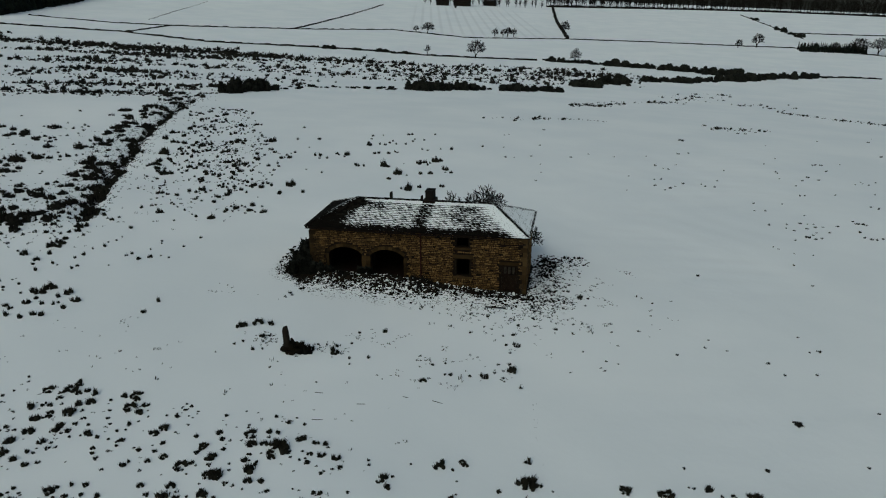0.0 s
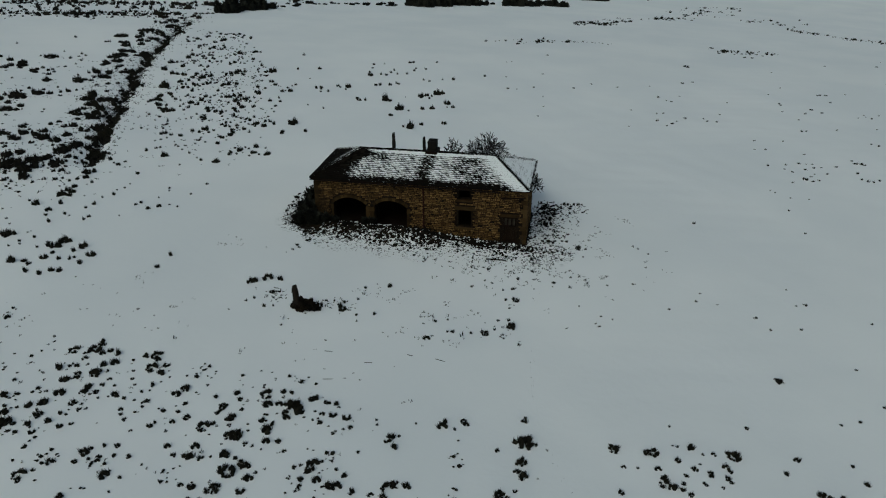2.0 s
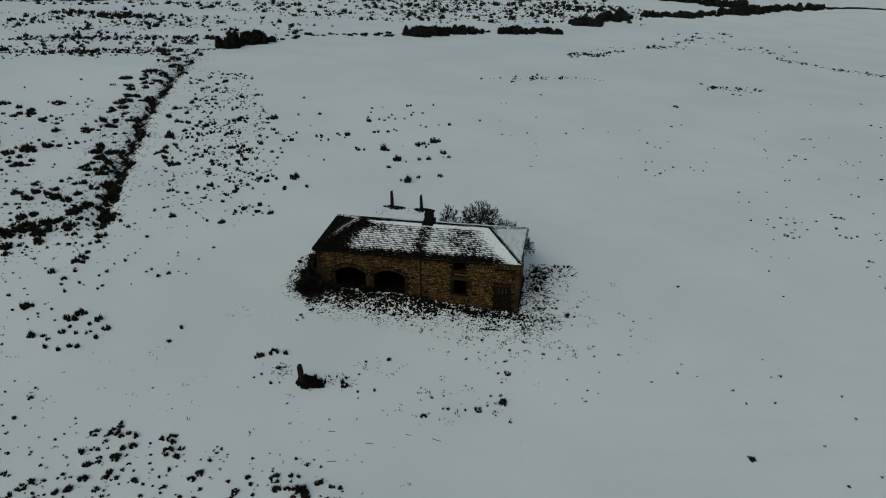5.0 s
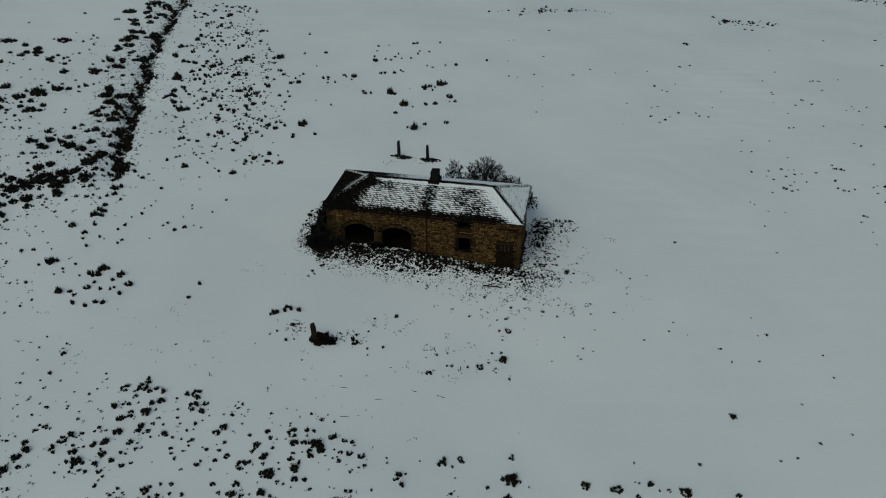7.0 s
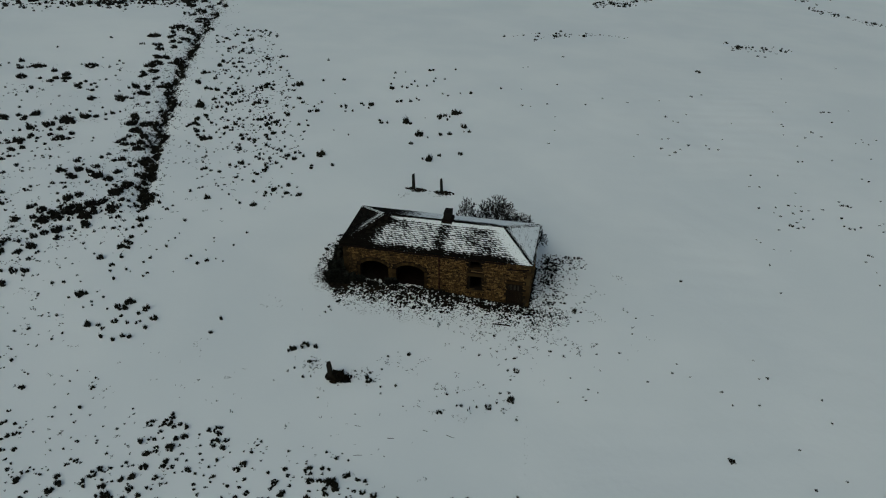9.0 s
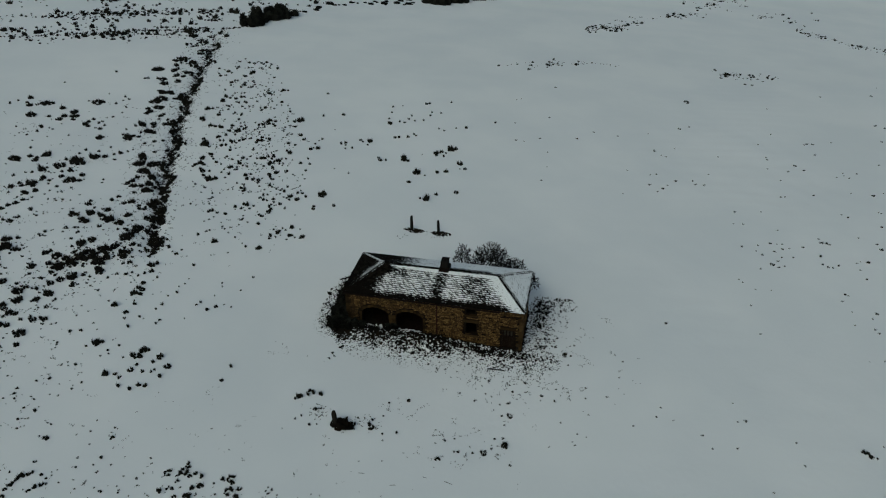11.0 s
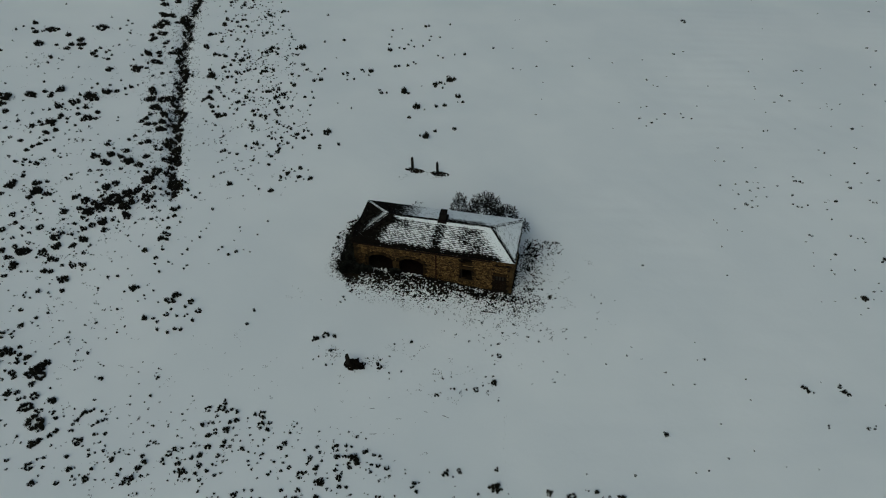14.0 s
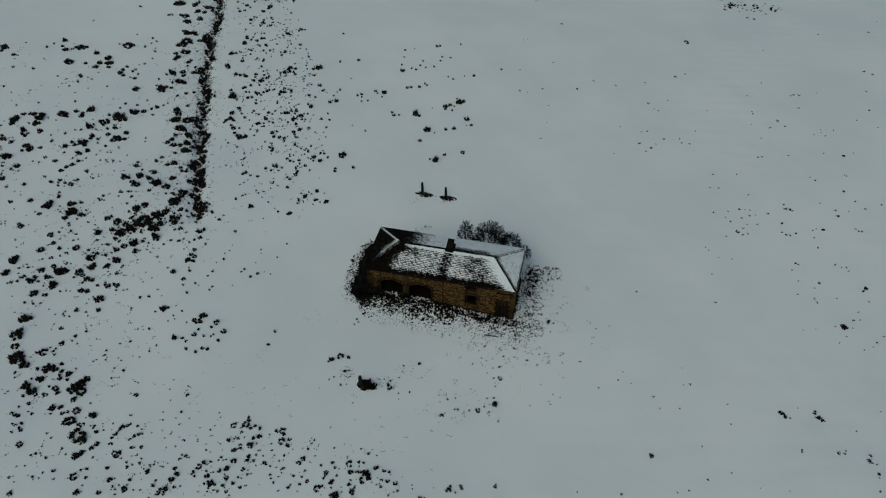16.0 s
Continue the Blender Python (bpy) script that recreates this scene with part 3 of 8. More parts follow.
def ridge_stones(roof, rng):
    lines = [((RIDGE_X0, RIDGE_Y, RIDGE), (RIDGE_X1, RIDGE_Y, RIDGE))]
    for k, rx in (("fl", RIDGE_X0), ("bl", RIDGE_X0), ("fr", RIDGE_X1), ("br", RIDGE_X1)):
        lines.append(((*CORNERS[k], EAVE), (rx, RIDGE_Y, RIDGE)))
    for n, (a, c) in enumerate(lines):
        a, c = Vector(a), Vector(c)
        d = (c - a).normalized()
        side = Vector((d.y, -d.x, 0)).normalized()
        if n == 0:
            side = Vector((0, 1, 0))
        count = int((c - a).length / 0.5)
        for i in range(count):
            p, q = a.lerp(c, i / count), a.lerp(c, (i + 0.97) / count)
            h = 0.07 + rng.uniform(-0.01, 0.015)
            ring = []
            for e in (p, q):
                for s, z in ((-0.15, -0.035), (-0.06, h - 0.015), (0.06, h - 0.015), (0.15, -0.035)):
                    ring.append(tuple(e + side * s + Vector((0, 0, z))))
            k = Build()
            k.add(ring, [(0, 1, 5, 4), (1, 2, 6, 5), (2, 3, 7, 6), (0, 3, 2, 1), (4, 5, 6, 7)])
            part("ridge_stone" if n == 0 else "hip_stone", k.mesh("ridge_stone", M_SLATE if n == 0 else M_HIP), roof)


def chimney(thing, rng):
    b = Build()
    cx, cy = -7.55, 3.72
    b.box(cx - 0.30, cx + 0.30, cy - 0.55, cy + 0.33, 5.2, 6.33)
    stack = part("chimney", bevelled(b, "chimney", M_POST, 0.02), thing, "short dark stone chimney stack")
    b = Build()
    b.box(cx - 0.33, cx + 0.33, cy - 0.58, cy + 0.36, 6.25, 6.35)
    part("cap", bevelled(b, "cap", M_POST, 0.02), stack)
    b = Build()
    b.box(cx - 0.45, cx + 0.45, cy - 0.85, cy + 0.45, 5.4, 5.70)
    part("flashing", bevelled(b, "flashing", M_IRON, 0.04), stack, "dark lead flashing round the stack")
    b = Build()
    b.tube((cx, cy, 6.33), (cx, cy, 6.41), 0.15, 0.13, 10)
    part("flue", b.mesh("flue", M_IRON), stack)


def rainwater(thing, rng):
    def gutter_run(xa, xb, za, zb, lean=0.0):
        b, n = Build(), 24
        for i in range(n):
            p = [xa + (xb - xa) * (i + k) / n for k in (0, 1)]
            z = [za + (zb - za) * (i + k) / n + 0.012 * math.sin(9 * (i + k) / n) for k in (0, 1)]
            ring = []
            for x, zz in zip(p, z):
                ring += [(x, -0.055 + 0.075 * math.cos(t), zz + 0.075 * math.sin(t)) for t in [math.pi + math.pi * j / 5 for j in range(6)]]
            b.add(ring, [(j, j + 1, 7 + j, 6 + j) for j in range(5)])
        return b.mesh("gutter", M_IRON)

    g = part("gutter", gutter_run(-15.98, -2.1, 4.14, 4.08), thing, "rusted cast-iron gutter along the eaves")
    for i in range(12):
        b = Build()
        x = -15.6 + i * 1.18
        b.box(x - 0.02, x + 0.02, -0.14, 0.26, 4.02, 4.05)
        part("bracket", b.mesh("bracket", M_IRON), g)
    part("gutter", gutter_run(-2.0, -0.25, 3.62, 3.78), thing, "loose end of gutter hanging under the eaves")
    b = Build()
    b.tube((-7.6, 0.15, 0.42), (-7.6, 0.15, 3.86), 0.055, 0.055, 8)
    b.tube((-7.6, 0.15, 3.86), (-7.6, -0.05, 4.08), 0.055, 0.055, 8)
    b.tube((-7.6, 0.15, 0.42), (-7.6, -0.02, 0.3), 0.055, 0.06, 8)
    pipe = part("downpipe", b.mesh("downpipe", M_PIPE), thing, "rusted iron downpipe")
    for z in (0.9, 2.2, 3.5):
        b = Build()
        b.tube((-7.6, 0.15, z), (-7.6, 0.15, z + 0.09), 0.075, 0.075, 8)
        b.box(-7.70, -7.50, 0.19, 0.26, z + 0.02, z + 0.07)
        part("collar", b.mesh("collar", M_PIPE), pipe)


def door(thing, rng):
    o = DOOR
    b = Build()
    b.box(o[0] + 0.005, o[0] + 0.09, FACE + 0.08, FACE + 0.2, 0.03, o[3] - 0.005)
    b.box(o[1] - 0.09, o[1] - 0.005, FACE + 0.08, FACE + 0.2, 0.03, o[3] - 0.005)
    b.box(o[0] + 0.09, o[1] - 0.09, FACE + 0.08, FACE + 0.2, o[3] - 0.09, o[3] - 0.005)
    d = part("door", b.mesh("door", M_WOOD), thing, "weathered plank door with slatted upper half")
    n = 6
    for i in range(n):
        w = (o[1] - o[0] - 0.18) / n
        xa = o[0] + 0.09 + i * w
        b = Build()
        b.box(xa + 0.006, xa + w - 0.006, FACE + 0.12 + rng.uniform(0, 0.006), FACE + 0.155, 0.06, 1.24)
        part("plank", b.mesh("plank", M_WOOD), d)
    for i in range(3):
        xa = o[0] + 0.16 + i * 0.28
        b = Build()
        b.box(xa, xa + 0.17, FACE + 0.1, FACE + 0.125, 1.42, 1.93)
        part("slat", b.mesh("slat", M_PALEWOOD), d, "pale grey slat")
    for z in (1.24, 1.93):
        b = Build()
        b.box(o[0] + 0.09, o[1] - 0.09, FACE + 0.105, FACE + 0.165, z, z + 0.06)
        part("rail", b.mesh("rail", M_WOOD), d)
    # near-black sheet paints the dark inside behind the slats
    b = Build()
    b.box(o[0] + 0.09, o[1] - 0.09, FACE + 0.2, FACE + 0.22, 0.03, o[3] - 0.09)
    part("backing", b.mesh("backing", M_INSIDE), d)


barn()


# ---- plants ----
def tussock(b, at, r, h, rng, blades=22, lean=(0.12, 0.0), core=True, width=0.045):
    """A clump of stiff dead leaves standing out of the snow."""
    x, y, z = at
    if core:
        n = 7
        ring = [(x + r * 0.55 * rng.uniform(0.6, 1.2) * math.cos(6.2832 * i / n), y + r * 0.55 * rng.uniform(0.6, 1.2) * math.sin(6.2832 * i / n), z - 0.04) for i in range(n)]
        mid = [(x + (p[0] - x) * 0.7 + lean[0] * h * 0.4, y + (p[1] - y) * 0.7 + lean[1] * h * 0.4, z + h * rng.uniform(0.2, 0.55)) for p in ring]
        b.add(ring + mid + [(x + lean[0] * h, y + lean[1] * h, z + h * 0.55)],
              [(i, (i + 1) % n, n + (i + 1) % n, n + i) for i in range(n)] + [(n + i, n + (i + 1) % n, 2 * n) for i in range(n)])
    for i in range(blades):
        a, q = rng.uniform(0, 6.2832), rng.random() ** 0.6
        bx, by = x + r * 0.45 * q * math.cos(a), y + r * 0.45 * q * math.sin(a)
        out = r * rng.uniform(0.1, 0.5) * (0.3 + q)
        hh = h * rng.uniform(0.5, 1.1) * (1.1 - 0.45 * q)
        tx, ty = bx + out * math.cos(a) + lean[0] * hh, by + out * math.sin(a) + lean[1] * hh
        w = width * rng.uniform(0.6, 1.3)
        k = rng.uniform(0, 3.1416)
        wx, wy = w * math.cos(k), w * math.sin(k)
        mx, my, mz = (bx * 0.45 + tx * 0.55), (by * 0.45 + ty * 0.55), z + hh * 0.72
        b.add([(bx - wx, by - wy, z - 0.06), (bx + wx, by + wy, z - 0.05), (mx + wx * 0.7, my + wy * 0.7, mz), (mx - wx * 0.7, my - wy * 0.7, mz), (tx, ty, z + hh)],
              [(0, 1, 2, 3), (3, 2, 4)])


def sprig(b, at, r, h, rng, n=5, width=0.03):
    tussock(b, at, r, h, rng, n, (0.15, 0.0), False, width)


def in_barn(x, y, m=0.1):
    return BARN_X0 - m < x < BARN_X1 + m and BARN_Y0 - m < y < BARN_Y1 + m


SHRINK, MORE = 0.8, 1.35


def scatter(b, rng, cx, cy, rx, ry, turn, count, size, clump=0.5, kind="tussock", edge=0.6):
    """Clumps thrown over a turned ellipse, in small groups as plants spread."""
    c, s = math.cos(radians(turn)), math.sin(radians(turn))
    px_, py_ = 0.0, 0.0
    for i in range(int(count * MORE)):
        if i == 0 or rng.random() > clump:
            a, q = rng.uniform(0, 6.2832), rng.random() ** edge
            px_, py_ = q * rx * math.cos(a), q * ry * math.sin(a)
        else:
            px_ += rng.gauss(0, 1.0) * size * 1.9
            py_ += rng.gauss(0, 1.0) * size * 1.5
        x, y = cx + px_ * c - py_ * s, cy + px_ * s + py_ * c
        if in_barn(x, y, 0.15):
            continue
        k = min(SHRINK * size * rng.lognormvariate(-0.25, 0.5), 1.8)
        at = (x, y, land_z(x, y))
        if kind == "tussock":
            k *= 0.88
            tussock(b, at, k, k * rng.uniform(0.55, 1.05), rng, int(12 + 14 * min(k, 1.2)), (rng.uniform(0.0, 0.35), rng.uniform(-0.1, 0.1)), True, 0.028 + 0.016 * k)
        elif kind == "shrub":
            k = min(k, size * 1.1) * rng.choice((0.35, 0.5, 0.5, 0.8, 1.1))
            tussock(b, at, k, k * rng.uniform(0.7, 1.25), rng, 12, (rng.uniform(0.0, 0.35), rng.uniform(-0.1, 0.1)), True, 0.05 + 0.05 * k)
        elif kind == "sprig":
            sprig(b, at, k, k * 0.65, rng)
        else:
            b.rock((x, y, at[2] + 0.02), k, rng)


def stuff(name, material, label, category, rows, seed, kind="tussock"):
    b, rng = Build(), random.Random(seed)
    for row in rows:
        scatter(b, rng, *row, kind=kind)
    return tagged(new(name, b.mesh(name, material)), label, category, kind="stuff")


# far rushes: cx, cy, half length, half width, turn, count, size, grouping
stuff("rush_tussocks", M_RUSH, "small dark rush tussocks in loose bands on the far field", "rushes", [
    (-55.0, 66.0, 10.0, 5.0, 115, 55, 0.4, 0.75),
    (-4.3, 89.5, 11.9, 1.6, 26, 54, 0.45, 0.7),
    (8.0, 133.0, 15.0, 3.5, 55, 120, 0.6, 0.7),
    (26.0, 158.0, 8.0, 1.2, 52, 50, 0.6, 0.7),
    (40.0, 186.0, 22.0, 9.0, 62, 90, 0.65, 0.7),
    (57.0, 170.0, 14.0, 10.0, 60, 30, 0.6, 0.7),
    (58.5, 146.0, 8.0, 3.0, -55, 55, 0.45, 0.6),
    (70.0, 133.0, 10.0, 3.0, -40, 65, 0.45, 0.6),
    (33.0, 96.0, 7.0, 1.6, 10, 40, 0.5, 0.7),
    (-40.8, 37.0, 29.0, 5.6, 116, 400, 0.34, 0.65),
    (-20.0, -24.5, 20.0, 6.0, 5, 220, 0.17, 0.6),
    (-60.0, 12.0, 22.0, 14.0, 30, 240, 0.26, 0.7),
    (-42.0, -14.0, 15.0, 10.0, -20, 170, 0.2, 0.6),
    (-45.0, 2.0, 8.0, 8.0, 0, 110, 0.24, 0.6),
    (-42.8, 4.6, 6.5, 1.7, 40, 120, 0.42, 0.4),
], 12, "shrub")
stuff("rush_tussocks", M_HEATHER, "dense dark rushes and heather on the moor", "rushes", [
    (-100.0, 72.0, 20.0, 5.0, 25, 110, 0.9, 0.6),
    (-80.0, 80.0, 10.0, 5.0, 25, 60, 0.9, 0.6),
], 13, "shrub")


def ditch_rushes():
    b, rng = Build(), random.Random(21)
    fringe = Build()

    def tuft(x, y, s, into=b):
        tussock(into, (x, y, land_z(x, y)), s, s * rng.uniform(0.8, 1.35), rng, 16, (rng.uniform(0.1, 0.4), 0), True, 0.035 + 0.04 * s)

    for (ax, ay), (bx, by) in zip(DITCH, DITCH[1:]):
        long = math.hypot(bx - ax, by - ay)
        nx, ny = -(by - ay) / long, (bx - ax) / long
        for i in range(int(long * (8.5 if ay < 55 else 5))):
            k = rng.random()
            meander = (0.5 if ay > 16 else 0.1) * math.sin((ay + (by - ay) * k) * 0.55) + 0.3 * math.sin((ay + (by - ay) * k) * 1.3 + 1)
            side = rng.gauss(0.0, 0.34) + meander
            tuft(ax + (bx - ax) * k + nx * side, ay + (by - ay) * k + ny * side, rng.uniform(0.2, 0.5))
        # separate thick clumps along the western bank, far up the ditch
        for i in range(int(long / 1.6) if ay > 55 else 0):
            k, side = rng.random(), rng.uniform(1.1, 4.8)
            cx, cy, spread = ax + (bx - ax) * k + nx * side, ay + (by - ay) * k + ny * side, rng.uniform(0.25, 0.75)
            for j in range(rng.randint(4, 14)):
                tuft(cx + rng.gauss(0, spread), cy + rng.gauss(0, spread * 0.8), rng.uniform(0.22, 0.52))
        for i in range(int(long * 11)):
            k, side = rng.random(), rng.choice((-0.4 - rng.expovariate(1.3), rng.uniform(0.5, 5.0)))
            x, y = ax + (bx - ax) * k + nx * side, ay + (by - ay) * k + ny * side
            sprig(fringe, (x, y, land_z(x, y)), rng.uniform(0.08, 0.24), rng.uniform(0.08, 0.2), rng)
    tagged(new("ditch_rushes", b.mesh("ditch_rushes", M_HEATHER)), "dark ditch overgrown with dead rushes", "rushes", kind="stuff")
    tagged(new("bank_grass", fringe.mesh("bank_grass", M_SEDGE)), "fine dead grass specks along the ditch banks", "grass", kind="stuff")


ditch_rushes()

# far moor beyond the field's edge
stuff("moor_tussocks", M_HEATHER, "rough moor dotted with dark heather clumps", "heather", [
    (-101.4, 116.5, 40.0, 36.0, 34, 430, 1.0, 0.7),
    (-100.0, 91.0, 24.0, 3.5, 38, 230, 0.95, 0.7),
    (-88.0, 76.0, 16.0, 1.5, 40, 60, 0.8, 0.7),
    (-121.0, 131.0, 14.0, 8.0, 30, 130, 1.5, 0.75),
    (-150.0, 166.0, 48.0, 18.0, 22, 260, 1.6, 0.75),
    (-65.2, 207.1, 57.9, 40.0, 23, 600, 1.4, 0.65),
    (-175.0, 233.0, 64.0, 6.0, 9, 900, 2.0, 0.75),
    (-158.0, 208.0, 50.0, 5.0, 13, 380, 1.8, 0.75),
    (-100.0, 238.0, 40.0, 5.0, 8, 300, 1.8, 0.75),
    (-20.1, 226.9, 46.7, 37.2, 31, 470, 1.5, 0.7),
    (1.9, 243.7, 31.0, 28.1, 30, 280, 1.6, 0.7),
], 14, "shrub")
stuff("grass_sprigs", M_SEDGE, "thin dead grass blades and specks in the snow", "grass", [
    (-10.0, -8.0, 16.0, 7.0, 0, 50, 0.12, 0.7),
    (-2.5, -12.0, 4.0, 1.8, 12, 40, 0.16, 0.7),
    (-1.5, -5.0, 6.0, 2.6, 0, 90, 0.15, 0.7),
    (5.0, 1.0, 5.0, 8.0, 20, 110, 0.15, 0.7),
    (-8.0, -9.5, 2.2, 1.0, 0, 24, 0.13, 0.7),
    (-10.8, -11.5, 1.6, 0.9, 0, 40, 0.14, 0.6),
    (-14.6, -11.0, 1.2, 0.9, 0, 26, 0.17, 0.6),
    (-2.0, -3.8, 7.0, 1.3, 0, 130, 0.13, 0.7),
    (-13.0, 17.5, 3.0, 0.5, 0, 22, 0.2, 0.6),
    (-14.0, 10.5, 3.5, 1.2, 20, 30, 0.22, 0.6),
    (-70.0, 20.0, 26.0, 22.0, 30, 300, 0.2, 0.5),
    (-52.0, 30.0, 3.0, 24.0, 22, 160, 0.2, 0.4),
    (-40.0, 27.0, 24.0, 8.0, 118, 160, 0.17, 0.4),
    (-24.0, -21.0, 20.0, 9.0, 5, 190, 0.16, 0.4),
    (-47.0, 0.0, 14.0, 12.0, 30, 220, 0.18, 0.4),
    (-49.5, 29.0, 30.0, 2.0, 111, 420, 0.16, 0.3),
    (-42.0, -14.0, 9.0, 7.0, 0, 80, 0.16, 0.4),
], 15, "sprig")


# ---- single clumps and tufts, each where it stands ----
def clump_mesh(rng, full, cored):
    """A broken clump one unit across, of several dead tussocks with snow in the gaps."""
    b = Build()
    n = rng.randint(9, 13) if full else rng.randint(3, 5)
    turn, hole = rng.uniform(0, 6.2832), rng.random() < 0.12
    for i in range(n):
        a, q = turn + 6.2832 * (i + rng.uniform(-0.4, 0.4)) / n * (0.75 if hole else 1.0), rng.uniform(0.65, 1.05) if hole else rng.random() ** 0.5
        k = rng.uniform(0.11, 0.23) if full else rng.uniform(0.18, 0.30)
        at = ((0.43 if full else 0.3) * q * math.cos(a), (0.38 if full else 0.27) * q * math.sin(a), 0.0)
        tussock(b, at, k * 1.3, k * rng.uniform(1.3, 2.2) * (1.25 - 0.5 * q), rng, 24 if full else 16, (rng.uniform(0.0, 0.45), rng.uniform(-0.1, 0.2)), rng.random() < cored, 0.022)
    return b


rng_t = random.Random(31)
CLUMPS = {}
for kind, material in (("rush", M_RUSH), ("heather", M_HEATHER), ("grass", M_SEDGE)):
    CLUMPS[kind] = {full: [clump_mesh(rng_t, full, 0.65 if kind == "grass" else 1.0).mesh(kind + "_clump", material) for i in range(9)] for full in (True, False)}


def strew(name, label, group, spots):
    """Clumps of the given width at the given places on the ground."""
    kind = name.split("_")[0]
    for x, y, s in spots:
        if kind == "grass":
            s = 0.09 + 0.7 * s
        ob = new(name, CLUMPS[kind if kind in CLUMPS else "rush"][s > 0.42][rng_t.randrange(9)])
        k = s * rng_t.uniform(1.15, 1.4) * (1.0 if s > 0.42 else 1.22) * ({"heather": 1.08, "grass": 0.98}.get(kind, 1.08) if s > 0.42 else {"heather": 1.08, "grass": 0.8}.get(kind, 1.05)) * (0.85 if name == "rush_clump" else 1.0)
        ob.matrix_world = Matrix.Translation((x, y, land_z(x, y) - 0.01)) @ Matrix.Rotation(rng_t.uniform(-0.7, 0.7) + rng_t.choice((0, math.pi)), 4, "Z") @ Matrix.Diagonal((k, k * rng_t.uniform(0.8, 1.15), min(k, 1.3) * rng_t.uniform(0.8, 1.15) * {"heather_clump": 1.6, "heather_sprig": 1.6, "rush_clump": 1.9, "rush_shoot": 1.9}.get(name, 1.2), 1))
        tagged(ob, label, "tussock" if s > 0.3 else "tuft", group)


strew("rush_tussock", "ragged dark dead rush tussock on the snowy slope", "rush tussocks on the slope", [
    (-45.1, -17.9, 0.63), (-45.1, -17.3, 1.19), (-46.2, -16.2, 0.64), (-47, -14.9, 1.11), (-39.7, -24.3, 0.34), (-40.8, -23.1, 0.38), (-41.2, -23.1, 0.34),
    (-41.6, -23, 0.3), (-40.8, -21.7, 0.31), (-40.9, -20.7, 0.44), (-41.5, -20.5, 0.82), (-40, -20.5, 0.44), (-42.3, -20.1, 0.74), (-39.1, -20, 0.44),
    (-39.5, -19.7, 0.61), (-41.4, -19.1, 0.7), (-39.8, -18.6, 0.4), (-39.1, -18.5, 0.32), (-42.5, -18.1, 0.41), (-44, -18, 0.96), (-39.4, -17.9, 0.71),
    (-41.5, -17.8, 0.85), (-40.9, -17.8, 0.52), (-40.2, -17.8, 0.36), (-40.7, -17, 0.32), (-43.7, -16.3, 0.37), (-43.1, -16.2, 0.64), (-42, -16.2, 0.32),
    (-42.1, -14.8, 0.6), (-41.5, -13.6, 0.38), (-43.4, -13, 0.38), (-36.8, -29.7, 0.46), (-34.7, -27, 0.32)])
strew("rush_tussock", "ragged dark dead rush tussock on the snowy slope", "rush tussocks on the slope", [
    (-38.9, -25.6, 0.49), (-33.7, -25.4, 0.76), (-33.5, -24.9, 0.45), (-34.2, -23.8, 0.78), (-34, -23.8, 0.41), (-35.2, -23.7, 0.38), (-34.8, -23.5, 1.19),
    (-33.5, -22.8, 0.34), (-36.7, -22.7, 0.38), (-36.5, -22.5, 0.59), (-35.1, -22.5, 0.5), (-36.2, -22.4, 0.71), (-37.4, -21.8, 0.34), (-38.6, -21.6, 0.51),
    (-37, -21.6, 0.3), (-34.6, -21.4, 0.68), (-36.3, -21.3, 0.68), (-37.9, -21.2, 0.43), (-37.3, -20.3, 0.52), (-37.9, -19.5, 0.74), (-37.1, -19.4, 0.74),
    (-37.8, -19.1, 0.83), (-37.7, -18.5, 0.7), (-37.4, -18, 0.53), (-31.8, -28.3, 0.47), (-30.1, -27.8, 0.35), (-32.8, -27.1, 0.59), (-28.3, -27.1, 0.43),
    (-29.8, -26.6, 0.36), (-28.3, -26.2, 0.32), (-30.6, -25.7, 0.36), (-27.2, -25.2, 0.4), (-29.1, -25.2, 0.33)])
strew("rush_tussock", "ragged dark dead rush tussock on the snowy slope", "rush tussocks on the slope", [
    (-30.5, -24.5, 0.37), (-32.9, -24.4, 0.41), (-30.8, -24.3, 0.45), (-30.4, -24.2, 0.53), (-32.7, -23.9, 0.37), (-31.6, -23.6, 0.33), (-29.7, -23.5, 0.33),
    (-31.7, -22.6, 0.42), (-31.5, -21.9, 0.42), (-31, -21.4, 0.3), (-32.2, -18.5, 0.35), (-27.7, -17.3, 0.31), (-25.5, -26.7, 0.39), (-25.3, -26.5, 0.43),
    (-25.1, -26.2, 0.4), (-26.2, -26.2, 0.32), (-25.1, -25.3, 0.4), (-21.8, -24.9, 0.52), (-24.9, -24.8, 0.4), (-22.3, -24.3, 0.44), (-23.6, -24.3, 0.4),
    (-25.2, -24.3, 0.33), (-23.4, -23.7, 0.45), (-21.6, -23.6, 0.35), (-21.1, -23.3, 0.41), (-23.2, -23.2, 0.33), (-24.9, -23.1, 0.41), (-21.3, -21.5, 0.39),
    (-22.1, -20.7, 0.42), (-22.3, -19.2, 0.51), (-21.3, -18.9, 0.58), (-21.2, -18.4, 0.35), (-20.7, -24.1, 0.44)])
strew("rush_tussock", "ragged dark dead rush tussock on the snowy slope", "rush tussocks on the slope", [
    (-20.8, -22.5, 0.4), (-20.1, -20.7, 0.55), (-20.1, -20, 0.35), (-20, -18.9, 0.39)])
